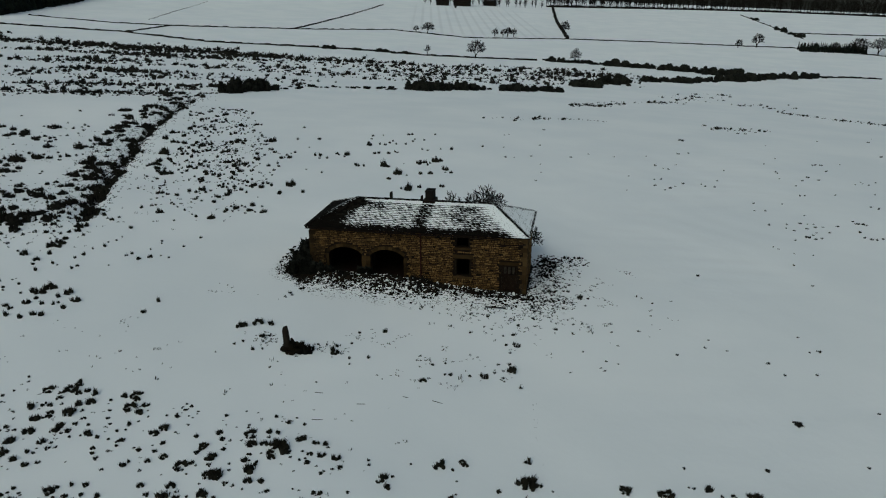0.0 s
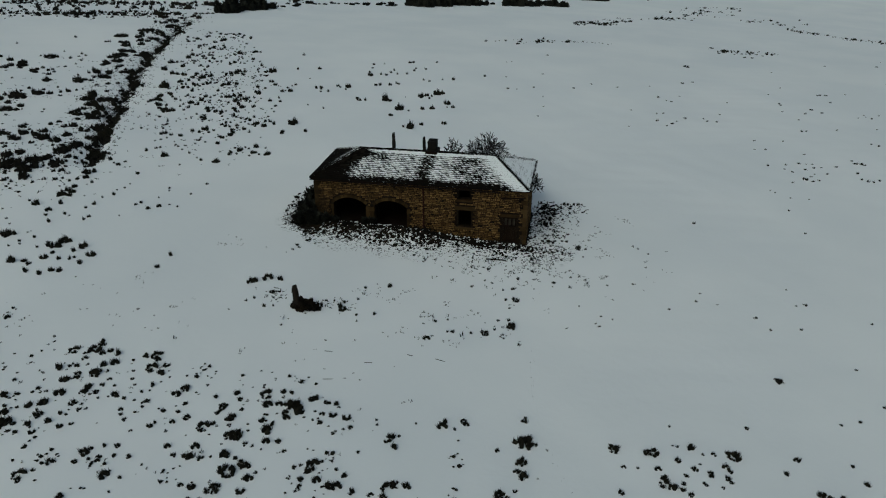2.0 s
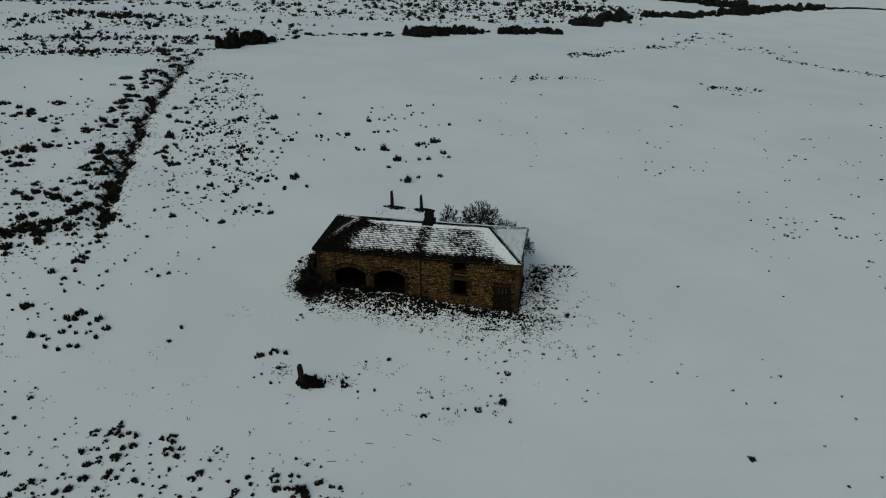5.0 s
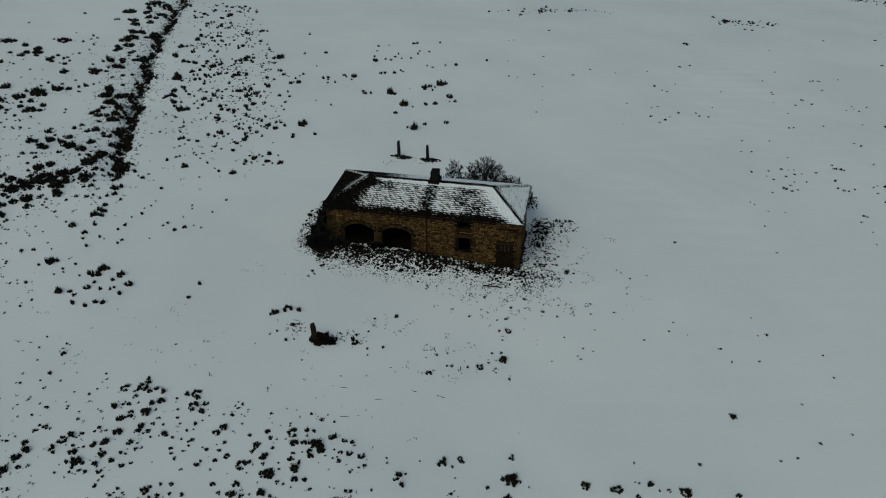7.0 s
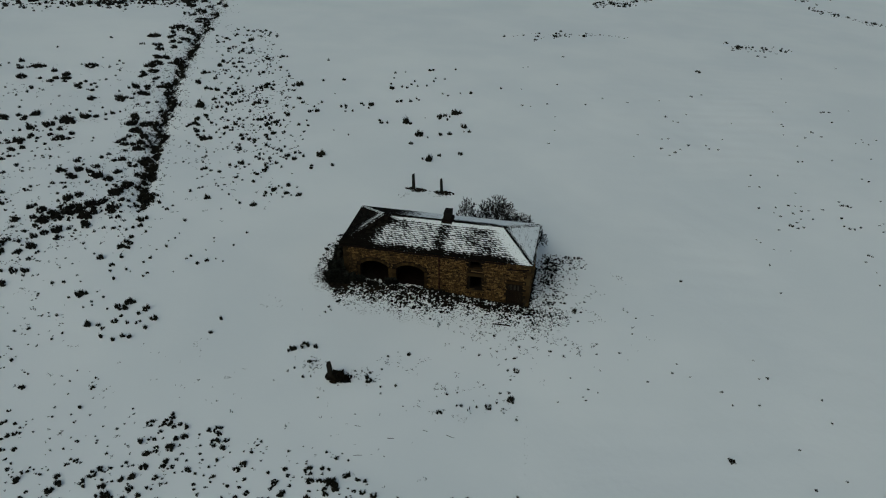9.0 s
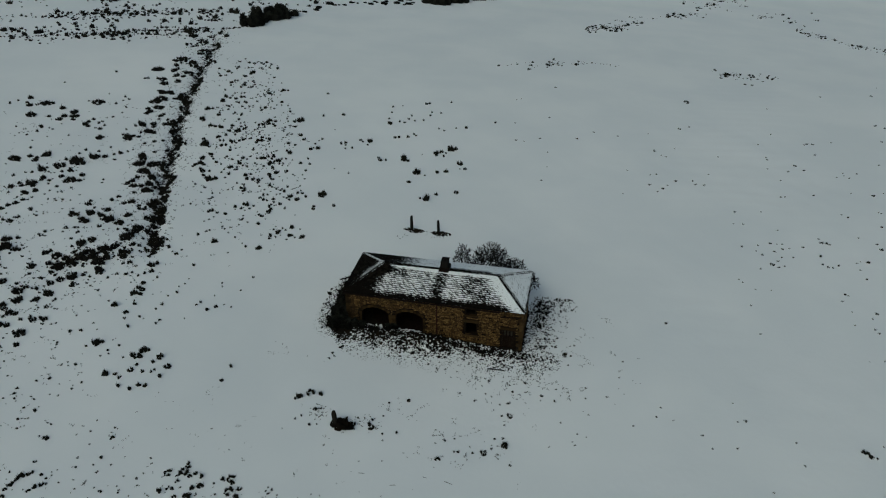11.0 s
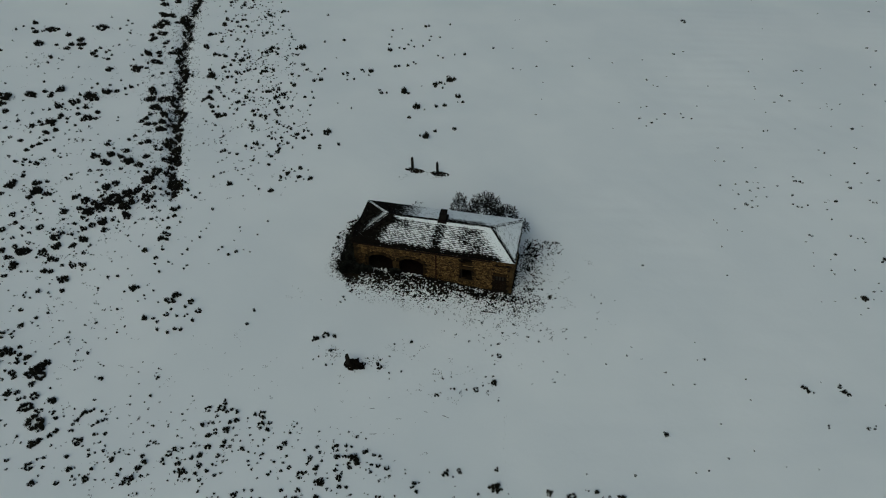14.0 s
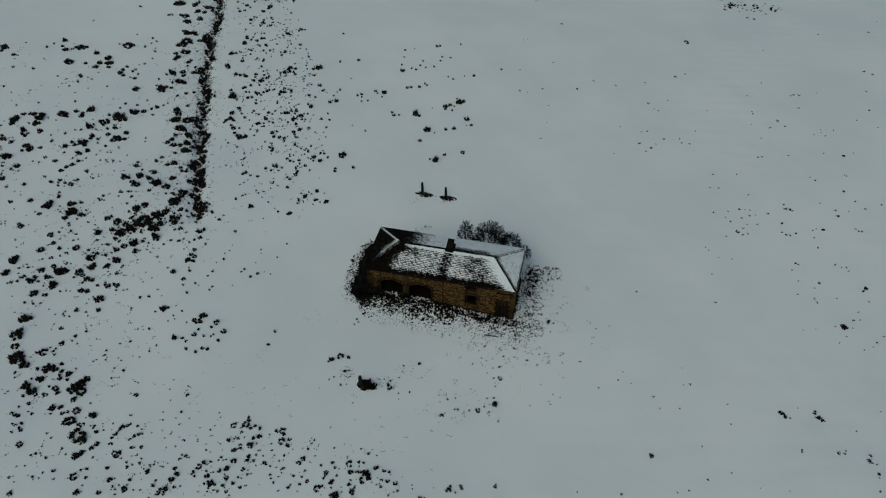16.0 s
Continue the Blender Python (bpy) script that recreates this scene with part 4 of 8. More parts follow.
strew("rush_tussock", "dark dead rush tussock poking through smooth snow", "rush tussocks on the slope", [
    (-16.6, -28.3, 0.33), (-19, -27.6, 0.46), (-15.6, -26.8, 0.35), (-18.3, -26.7, 0.37), (-17.2, -25.8, 0.38), (-19.9, -24.4, 0.34), (-19.8, -23, 0.41),
    (-19.7, -22.1, 0.31), (-18.2, -22, 0.38), (-19.7, -21.8, 0.38), (-15.4, -21.3, 0.36), (-15.2, -20.8, 0.43), (-17, -20, 0.37), (-17.6, -19.7, 0.52),
    (-19.6, -19.7, 0.38), (-17.9, -18.7, 0.5), (-10.6, -28.2, 0.34), (-12.1, -27.7, 0.42), (-11, -26.6, 0.49), (-11.9, -26.6, 0.3), (-9.8, -26.4, 0.3),
    (-9.8, -25.7, 0.37), (-10.8, -25.5, 0.56), (-10.3, -25, 0.47), (-12.8, -25, 0.42), (-11.4, -24.6, 0.38), (-11.2, -24.6, 0.32), (-12.8, -24.4, 0.33),
    (-11.3, -23.5, 0.43), (-11.7, -23.4, 0.44), (-9.9, -23.4, 0.35), (-11.4, -23.2, 0.4), (-13.1, -23.1, 0.44)])
strew("rush_tussock", "dark dead rush tussock poking through smooth snow", "rush tussocks on the slope", [
    (-10.2, -22.7, 0.4), (-14.1, -22.7, 0.3), (-12.2, -22.3, 0.41), (-10.7, -22.1, 0.3), (-9.6, -21.7, 0.35), (-12.9, -21.6, 0.46), (-9.8, -21.4, 0.31),
    (-9.2, -21.2, 0.42), (-10.8, -21, 0.42), (-9.3, -20.9, 0.35), (-9.7, -20.8, 0.6), (-9.5, -20.8, 0.35), (-11.2, -20.3, 0.54), (-5.3, -25.5, 0.34),
    (-6, -25.4, 0.36), (-6.3, -25.4, 0.33), (-6.9, -25.2, 0.31), (-3.8, -24.8, 0.46), (-7.4, -24.8, 0.33), (-3.2, -24.7, 0.37), (-7.4, -24.4, 0.53), (-4.6, -22, 0.4),
    (-6.9, -21.1, 0.35), (-7.6, -21, 0.31), (-8.9, -20.1, 0.43), (-8.8, -20, 0.32), (-4.6, -13.5, 0.35), (0.7, -24.9, 0.5), (0.7, -24.3, 0.4), (1.6, -23, 0.38),
    (1.3, -22.7, 0.32), (1.4, -22.1, 0.43), (1.6, -21, 0.34)])
strew("rush_tussock", "dark dead rush tussock poking through smooth snow", "rush tussocks on the slope", [
    (1.4, -20.8, 0.73), (-2.4, -20.6, 0.37), (1.6, -20.5, 0.34), (-2.3, -20.2, 0.31), (1.4, -19.2, 0.38), (5.1, -24.6, 0.39), (7.7, -22.1, 0.57), (7.6, -21.7, 0.32),
    (5.5, -20.3, 0.44), (7.2, -20.2, 0.5), (14.3, -22.2, 0.38), (14.4, -21.3, 0.5), (14.4, -21.2, 0.3), (10.4, -20.4, 0.37), (10.9, -19.5, 0.54), (9, -19.4, 0.39),
    (11, -19.4, 0.32), (13.8, -19, 0.32), (15.8, -22.4, 0.49), (15.9, -22, 0.38), (15.9, -21.3, 0.32)])
strew("heather_clump", "dark heather clump on rough snowy moor by the ditch", "heather clumps on the moor", [
    (-82.9, 33.7, 0.7), (-82.4, 33.8, 0.35), (-85.3, 34.2, 0.53), (-85.5, 35.2, 1.12), (-78, 25, 0.33), (-80.6, 30.4, 0.34), (-77.4, 30.8, 0.4), (-79.8, 37.5, 0.36),
    (-76.7, 37.6, 0.77), (-75.9, 38.1, 0.42), (-77.8, 38.5, 0.48), (-79.5, 38.8, 0.36), (-78.6, 40.3, 0.67), (-69.8, 13.7, 0.7), (-70.4, 14.3, 0.35),
    (-70.9, 17, 0.66), (-71.2, 17.8, 1.08), (-71.2, 18.4, 0.72), (-70.9, 19.5, 0.57), (-70.1, 19.7, 0.37), (-69.6, 19.8, 0.73), (-69.1, 29.3, 0.34),
    (-69.5, 30.7, 0.4), (-69.9, 31.1, 0.51), (-69.3, 34.1, 0.69), (-73.8, 34.2, 1.27), (-71.4, 34.7, 0.52), (-69.5, 35.4, 0.7), (-69.1, 37.1, 0.94), (-71.6, 38, 0.89),
    (-74.8, 38.9, 1.49), (-74.1, 55.3, 0.47), (-64.5, 6.3, 0.65)])
strew("heather_clump", "dark heather clump on rough snowy moor by the ditch", "heather clumps on the moor", [
    (-65.1, 7, 0.42), (-64.4, 9.1, 0.57), (-66.4, 9.2, 0.34), (-67, 10.4, 1.16), (-66.6, 10.5, 0.68), (-65.9, 12.1, 0.34), (-66, 12.2, 0.44), (-65.1, 12.5, 0.59),
    (-65.4, 13, 0.79), (-66.3, 13.1, 0.54), (-68.3, 13.3, 0.59), (-64.1, 13.3, 0.44), (-66, 13.4, 0.45), (-63.6, 15, 0.35), (-67.6, 15.1, 0.45), (-68.1, 15.3, 0.55),
    (-68.5, 16.1, 0.81), (-66.3, 16.5, 0.71), (-67.9, 17.9, 0.82), (-68.1, 18.1, 0.46), (-68.3, 19.3, 1.14), (-68.5, 20.1, 0.73), (-65.1, 20.6, 0.32),
    (-65.8, 20.9, 1.09), (-63.4, 21.4, 0.68), (-66.3, 21.5, 0.47), (-63.7, 22.1, 0.42), (-64.7, 22.2, 0.58), (-63.4, 22.7, 0.42), (-63.1, 23.2, 0.85),
    (-66.3, 24.4, 0.32), (-64.1, 33, 0.51), (-64.9, 33.6, 0.8)])
strew("heather_clump", "dark heather clump on rough snowy moor by the ditch", "heather clumps on the moor", [
    (-63.4, 34.5, 0.35), (-65.1, 34.6, 0.52), (-67.6, 34.7, 0.58), (-63.3, 35.2, 0.35), (-65, 35.6, 0.52), (-68.1, 35.7, 0.87), (-68, 36.2, 0.53), (-63.6, 41.4, 0.3),
    (-68.4, 41.8, 1.51), (-65.9, 42.4, 0.31), (-65.2, 44.7, 0.31), (-66.3, 45.4, 0.37), (-63.9, 52.5, 1.03), (-68, 53.8, 0.46), (-67.5, 54, 0.39), (-65.1, 54.3, 1.04),
    (-66.1, 54.5, 0.59), (-64, 56.6, 0.92), (-68.5, 58.4, 1.6), (-65.6, 58.7, 0.94), (-57, -0.6, 0.39), (-60.5, 2.6, 0.49), (-58.5, 3.4, 0.5), (-62.8, 5, 0.37),
    (-61.2, 6, 0.42), (-58.4, 7.3, 0.47), (-57.6, 7.9, 0.42), (-59.8, 8, 0.38), (-58.7, 9.7, 0.52), (-58.5, 10.5, 0.43), (-58, 11.1, 0.53), (-60.6, 11.3, 0.53),
    (-62.3, 11.6, 0.39)])
strew("heather_clump", "dark heather clump on rough snowy moor by the ditch", "heather clumps on the moor", [
    (-57.8, 12, 0.53), (-58.5, 13.5, 0.44), (-58.9, 13.6, 0.59), (-57.9, 14.2, 0.44), (-61.3, 14.5, 0.69), (-58.1, 14.5, 0.45), (-60.3, 15, 0.45), (-59.1, 15.3, 0.65),
    (-59.9, 15.4, 0.45), (-61, 15.5, 0.45), (-59.6, 15.8, 0.95), (-59.3, 17, 0.45), (-63, 17, 0.31), (-58.3, 17.1, 0.35), (-59.4, 17.6, 0.71), (-57.6, 18.4, 0.51),
    (-61.6, 18.4, 0.36), (-61, 19.4, 0.87), (-58.5, 19.7, 0.46), (-57.6, 20.1, 0.57), (-60.8, 20.1, 0.31), (-59.7, 20.9, 1.03), (-58.3, 22.5, 1.57),
    (-60.1, 22.7, 0.37), (-58.9, 22.8, 0.89), (-57.2, 24.3, 1.01), (-57.9, 26.2, 0.33), (-60.3, 29.9, 0.89), (-60.2, 30.4, 0.5), (-62.1, 32.8, 0.51),
    (-62.9, 32.9, 0.34), (-62.2, 34, 0.4), (-58.3, 35.3, 0.4)])
strew("heather_clump", "dark heather clump on rough snowy moor by the ditch", "heather clumps on the moor", [
    (-57.3, 35.7, 0.52), (-57.8, 36, 0.92), (-57.1, 39.8, 0.53), (-59.5, 40, 0.54), (-57, 40.5, 0.42), (-59.3, 40.6, 0.83), (-60.2, 41.7, 0.54), (-58.9, 42.6, 1.26),
    (-60.6, 44.6, 1.28), (-59.8, 45.7, 0.86), (-60.5, 46, 1.17), (-58.9, 46.8, 0.56), (-58.2, 47, 0.87), (-57.6, 47.1, 0.87), (-61.7, 48.6, 1.19), (-60.3, 48.6, 0.57),
    (-60.9, 49, 1), (-62.7, 49.2, 0.57), (-62.3, 54.1, 1.04), (-62.9, 56.7, 0.73), (-53.4, -7.9, 0.76), (-51.2, -7.8, 0.36), (-53.4, -7.5, 0.37), (-53.9, -6, 0.86),
    (-53.9, -5.4, 0.46), (-52.2, -3.7, 0.71), (-51.5, -2.4, 0.47), (-52.6, -1.3, 0.68), (-56.6, -0.9, 0.61), (-52, -0.6, 0.3), (-51.7, 0.7, 0.31), (-56, 1.6, 0.44),
    (-52.8, 1.7, 0.62)])
strew("heather_clump", "dark heather clump on rough snowy moor by the ditch", "heather clumps on the moor", [
    (-51.4, 2.7, 0.58), (-53, 2.7, 0.53), (-52.7, 2.8, 0.93), (-52.3, 2.8, 0.53), (-56.2, 2.9, 0.58), (-55.8, 2.9, 0.54), (-56.1, 3.3, 0.85), (-56.1, 3.9, 0.5),
    (-53.7, 4.2, 0.72), (-53.3, 4.4, 0.41), (-52.7, 4.8, 0.41), (-55.8, 5, 0.41), (-56, 7.6, 0.56), (-56.7, 7.6, 0.33), (-55.9, 8.3, 0.33), (-55.6, 8.5, 0.42),
    (-55.7, 10.5, 0.43), (-56.5, 16, 0.3), (-56, 17.8, 1.06), (-55.1, 18.1, 0.61), (-55.6, 19.5, 0.56), (-51.3, 24.1, 0.74), (-54.6, 24.6, 0.32), (-56.2, 25, 0.59),
    (-55.5, 25.9, 0.32), (-51.6, 26, 1.01), (-55, 26.5, 0.49), (-52.2, 26.9, 0.75), (-51.3, 28.3, 0.49), (-53.9, 30.2, 0.33), (-56.9, 31.2, 1.22), (-53, 31.2, 0.61),
    (-52.1, 31.8, 0.5)])
strew("heather_clump", "dark heather clump on rough snowy moor by the ditch", "heather clumps on the moor", [
    (-56.6, 32, 0.56), (-55.8, 32, 0.51), (-56.3, 33.3, 0.4), (-54.9, 33.9, 0.9), (-55.6, 34, 0.96), (-55.9, 35.8, 0.63), (-56.5, 36.8, 0.75), (-54.8, 37, 0.69),
    (-54.2, 37.1, 0.41), (-56.7, 38.7, 0.35), (-56.9, 46.4, 0.86), (-47.4, -13, 1.02), (-48.8, -9.7, 0.63), (-47.6, -9.5, 0.43), (-48.8, -9.4, 0.36),
    (-47.6, -8.4, 0.48), (-50.3, -8.2, 0.64), (-47.8, -8, 0.72), (-50.7, -8, 0.36), (-50.1, -7.5, 0.36), (-49, -7.2, 0.48), (-48.6, -7, 0.36), (-50.2, -6.5, 0.57),
    (-50, -6.3, 0.37), (-48.1, -6.1, 1.17), (-48.7, -6.1, 0.57), (-47.6, -6, 0.65), (-45.7, -5.9, 0.45), (-46.3, -5.7, 0.73), (-49.3, -5.6, 0.49), (-48.3, -4.9, 0.33),
    (-45.4, -4.8, 0.37), (-45.4, -4.6, 0.7)])
strew("heather_clump", "dark heather clump on rough snowy moor by the ditch", "heather clumps on the moor", [
    (-50.3, -4.5, 0.37), (-45.4, -4.2, 0.37), (-49.1, -3.5, 0.42), (-46.4, -3.5, 0.38), (-46.3, -3.4, 0.79), (-50.3, -3, 0.42), (-46, -2.7, 0.38), (-45, -2.6, 0.38),
    (-48.7, -2.4, 0.55), (-45.7, -1, 0.38), (-45.4, 0, 0.39), (-47.8, 0.4, 0.82), (-47.8, 0.6, 0.48), (-45.1, 0.9, 0.6), (-45.8, 0.9, 0.52), (-45.5, 1.2, 1.03),
    (-46.5, 1.3, 0.61), (-46.7, 2.6, 0.74), (-45.7, 2.6, 0.61), (-48.2, 2.9, 0.57), (-46.8, 3.1, 0.49), (-46, 5.4, 0.85), (-45.9, 5.7, 0.5), (-50.9, 5.8, 0.32),
    (-45.3, 6.3, 0.77), (-47.6, 7.3, 0.41), (-49.4, 7.9, 0.42), (-48.6, 8.1, 0.32), (-46.3, 9, 0.33), (-48.5, 9.6, 0.98), (-49.1, 10, 0.56), (-46.9, 10.4, 0.42),
    (-50.4, 10.5, 0.99)])
strew("heather_clump", "dark heather clump on rough snowy moor by the ditch", "heather clumps on the moor", [
    (-46.2, 10.5, 0.98), (-50.9, 10.9, 0.43), (-48.9, 11.2, 0.8), (-47.6, 11.2, 0.66), (-49, 11.7, 0.52), (-47.6, 12.5, 0.67), (-50.5, 13.2, 0.58), (-50.7, 14, 0.34),
    (-45, 14.4, 0.44), (-46.9, 14.5, 0.44), (-48.7, 14.9, 0.44), (-46.3, 15, 0.68), (-48.4, 15.8, 0.44), (-47.3, 17.2, 0.45), (-46.1, 17.9, 1.04), (-46.4, 18.1, 0.7),
    (-48.4, 18.7, 0.7), (-47.5, 19, 0.7), (-49.4, 19.1, 0.56), (-45.9, 19.1, 0.55), (-46.8, 19.6, 0.86), (-49.2, 19.9, 0.56), (-46.4, 20.5, 0.56), (-49.3, 20.9, 0.46),
    (-47.5, 21.3, 0.97), (-47.9, 21.6, 0.57), (-48.8, 22.5, 0.72), (-49.4, 22.6, 1.24), (-49.9, 22.8, 0.62), (-51, 24.5, 1.26), (-49.6, 24.9, 1), (-48.9, 25, 0.74),
    (-43.4, -10.6, 0.35)])
strew("heather_clump", "dark heather clump on rough snowy moor by the ditch", "heather clumps on the moor", [
    (-41.3, -10, 0.44), (-42.1, -8.6, 0.82), (-42, -8.3, 0.36), (-44.5, -8, 0.48), (-43.9, -7.9, 0.52), (-43.3, -6.9, 0.32), (-42.3, -6.7, 0.6), (-41.4, -6.4, 0.48),
    (-44.9, -6.3, 0.65), (-44.3, -6.3, 0.44), (-42.4, -4.6, 0.37), (-44, -4, 0.58), (-43.5, -3, 0.79), (-43.3, -2.7, 0.38), (-44.4, -1.5, 0.59), (-42.3, -1.3, 0.51),
    (-42.4, -0.9, 0.38), (-43.9, -0.7, 0.59), (-43.1, -0.3, 0.47), (-43.1, -0.1, 0.81), (-43.3, 0.5, 0.39), (-42.4, 0.6, 0.51), (-41.3, 1.5, 0.73), (-39.4, 1.5, 0.35),
    (-41.5, 1.7, 0.39), (-44.3, 2, 0.61), (-41.9, 2, 0.39), (-44.8, 2.1, 0.83), (-42.6, 2.6, 0.48), (-42.2, 2.8, 0.91), (-44.6, 3.4, 0.75), (-44.2, 3.6, 1.49),
    (-39.4, 3.6, 0.4)])
strew("heather_clump", "dark heather clump on rough snowy moor by the ditch", "heather clumps on the moor", [
    (-42, 3.7, 0.83), (-43.5, 3.8, 0.84), (-40.5, 4.4, 0.62), (-40.9, 4.9, 1.06), (-43.2, 5, 0.84), (-42.5, 5.2, 0.62), (-41.3, 5.3, 0.49), (-42.5, 5.9, 0.85),
    (-39.3, 6.5, 0.41), (-41, 6.8, 0.5), (-40.3, 6.8, 0.41), (-42.4, 7.6, 1.09), (-42.9, 8.1, 0.5), (-42.3, 8.3, 0.73), (-42.2, 9.1, 0.64), (-40.5, 9.8, 0.88),
    (-42.2, 9.8, 0.88), (-44.7, 10.2, 0.89), (-41.4, 11, 0.66), (-44.8, 12, 0.76), (-42.2, 12.2, 1.13), (-42.8, 12.2, 0.43), (-41.8, 12.8, 0.9), (-44.1, 15.2, 0.68),
    (-44.1, 15.9, 1.17)])
strew("rush_clump", "dark rush clump in a loose band across the field", "rush clumps on the open field", [
    (-57.4, 59.1, 0.6), (-58.2, 60.2, 0.34), (-57.3, 61.8, 0.61), (-59.4, 62.8, 0.41), (-52.2, 43.9, 0.36), (-52, 44.2, 0.66), (-51.5, 44.6, 0.55), (-51.6, 48.2, 0.8),
    (-51.9, 48.6, 0.44), (-51.1, 49.7, 0.44), (-52.2, 50.5, 0.57), (-51.4, 52, 0.32), (-53.5, 52.9, 0.39), (-53.8, 55.4, 0.39), (-54.3, 56.7, 0.59),
    (-52.3, 57.6, 0.46), (-54.2, 58, 0.33), (-56.8, 59.8, 0.47), (-53.7, 60.6, 0.6), (-56.4, 61.3, 0.41), (-53.3, 62, 0.47), (-53.3, 62.7, 0.81), (-53.2, 63.4, 0.34),
    (-56.6, 63.7, 0.41), (-46.4, 32.4, 1.05), (-47.3, 34, 0.51), (-46, 35, 0.34), (-45.8, 35.3, 0.62), (-45.1, 36.1, 0.4), (-48.5, 38.3, 0.64), (-46.9, 38.3, 0.64),
    (-47.8, 38.3, 0.52), (-47.4, 38.7, 0.41)])
strew("rush_clump", "dark rush clump in a loose band across the field", "rush clumps on the open field", [
    (-45.7, 39.3, 0.47), (-50.4, 39.9, 0.53), (-50.8, 40.3, 0.82), (-49.4, 42.4, 0.71), (-49.7, 43.4, 0.3), (-47.6, 44.1, 0.36), (-46.5, 44.1, 0.3), (-49.1, 45, 0.37),
    (-47.6, 46.7, 0.37), (-48.8, 48, 0.37), (-49.3, 48.2, 0.31), (-47.7, 48.4, 0.37), (-48.1, 48.6, 0.44), (-50.1, 49.7, 0.56), (-49.6, 50.6, 0.57),
    (-49.2, 50.8, 0.44), (-46.3, 53.7, 0.57), (-45, 55.4, 0.39), (-39.7, 8.2, 1.32), (-39.6, 8.8, 0.64), (-41.8, 13.7, 0.91), (-42.1, 14.5, 1.39), (-40.4, 20.9, 0.31),
    (-41.9, 21.4, 0.31), (-40.8, 22.9, 0.82), (-41.5, 23.3, 0.47), (-40.3, 23.4, 0.57), (-42.1, 23.8, 0.47), (-42.7, 24.8, 0.58), (-43.3, 25.4, 0.47),
    (-44.6, 25.8, 0.32), (-44.5, 26.3, 0.53), (-43.5, 26.6, 0.48)])
strew("rush_clump", "dark rush clump in a loose band across the field", "rush clumps on the open field", [
    (-40.1, 26.7, 0.37), (-44.1, 26.9, 0.74), (-40, 26.9, 0.69), (-39.3, 27.2, 0.32), (-42.4, 27.8, 0.43), (-44.6, 28.3, 0.75), (-39.5, 28.3, 0.59),
    (-43.2, 28.6, 0.33), (-44.2, 29.8, 0.6), (-42.4, 31.7, 0.39), (-42.7, 32.5, 0.33), (-44.4, 32.8, 0.34), (-43.7, 33.1, 0.39), (-43.2, 33.9, 0.34),
    (-43.3, 34.3, 0.67), (-44.6, 34.3, 0.34), (-42.6, 34.8, 0.4), (-40.2, 35, 0.39), (-40.2, 35.6, 0.51), (-39.7, 35.7, 0.51), (-43.9, 36.5, 0.34),
    (-40.1, 36.7, 0.51), (-44.1, 37.7, 0.69), (-44.5, 37.7, 0.35), (-43.7, 38.8, 0.52), (-42.3, 40.6, 0.35), (-41.9, 41.2, 0.53), (-40.1, 41.2, 0.41),
    (-41.2, 41.8, 0.41), (-42, 41.9, 0.36), (-41.7, 42.3, 0.53), (-39.5, 44.2, 0.36), (-41.4, 44.3, 0.3)])
strew("rush_clump", "dark rush clump in a loose band across the field", "rush clumps on the open field", [
    (-44.2, 47.3, 0.55), (-44.4, 50.3, 0.31), (-44.9, 56.1, 0.71), (-44.2, 56.1, 0.33), (-35.1, -8.2, 0.59), (-34.7, -7.9, 0.35), (-38.2, -7.3, 0.32),
    (-34, -5.4, 0.36), (-34.9, -4.5, 0.32), (-35.2, -3.7, 0.41), (-36.8, -3, 0.66), (-35.2, -2.3, 0.37), (-36.1, -0.9, 0.67), (-35.5, -0.9, 0.5), (-35.7, -0.2, 0.51),
    (-36.2, 0, 0.38), (-36.2, 0.8, 0.47), (-37.4, 1.8, 0.3), (-35.5, 2, 0.34), (-36.5, 2.8, 0.52), (-37.1, 3.7, 0.7), (-37.4, 3.7, 0.31), (-36.8, 4.2, 0.4),
    (-33.3, 4.9, 0.4), (-38.8, 6.6, 0.5), (-33.4, 9.6, 0.55), (-35.8, 10.5, 0.37), (-35.1, 15.5, 0.48), (-36.1, 15.5, 0.34), (-36.9, 15.8, 0.53), (-34.8, 17.4, 0.44),
    (-33.9, 18.2, 0.69), (-38.4, 18.8, 0.3)])
strew("rush_clump", "dark rush clump in a loose band across the field", "rush clumps on the open field", [
    (-38.9, 19.8, 0.3), (-33, 20.1, 0.35), (-36.7, 24.5, 0.47), (-35.9, 24.5, 0.47), (-35.2, 24.5, 0.47), (-33.7, 25.2, 0.52), (-37.3, 25.3, 0.47),
    (-34.2, 25.8, 0.32), (-34.6, 26.4, 0.58), (-39, 26.5, 0.32), (-34, 27.1, 0.63), (-33.9, 27.4, 0.32), (-38.3, 27.8, 0.32), (-33, 27.9, 0.48), (-36.2, 28.4, 0.38),
    (-35.8, 29.1, 0.38), (-35.8, 29.5, 0.75), (-38, 30.4, 0.38), (-35.1, 30.5, 0.75), (-37.5, 30.6, 0.49), (-37.1, 30.7, 0.54), (-36.2, 30.8, 0.38),
    (-34.9, 31.1, 0.38), (-36.9, 31.3, 0.49), (-34.4, 31.3, 0.38), (-36.2, 31.5, 0.49), (-34.6, 33.1, 0.6), (-35.2, 33.6, 0.39), (-39, 36.5, 0.4), (-35.5, 39.3, 0.63),
    (-38.1, 43.6, 0.53), (-37.4, 44.1, 0.97), (-37.4, 44.4, 0.65)])
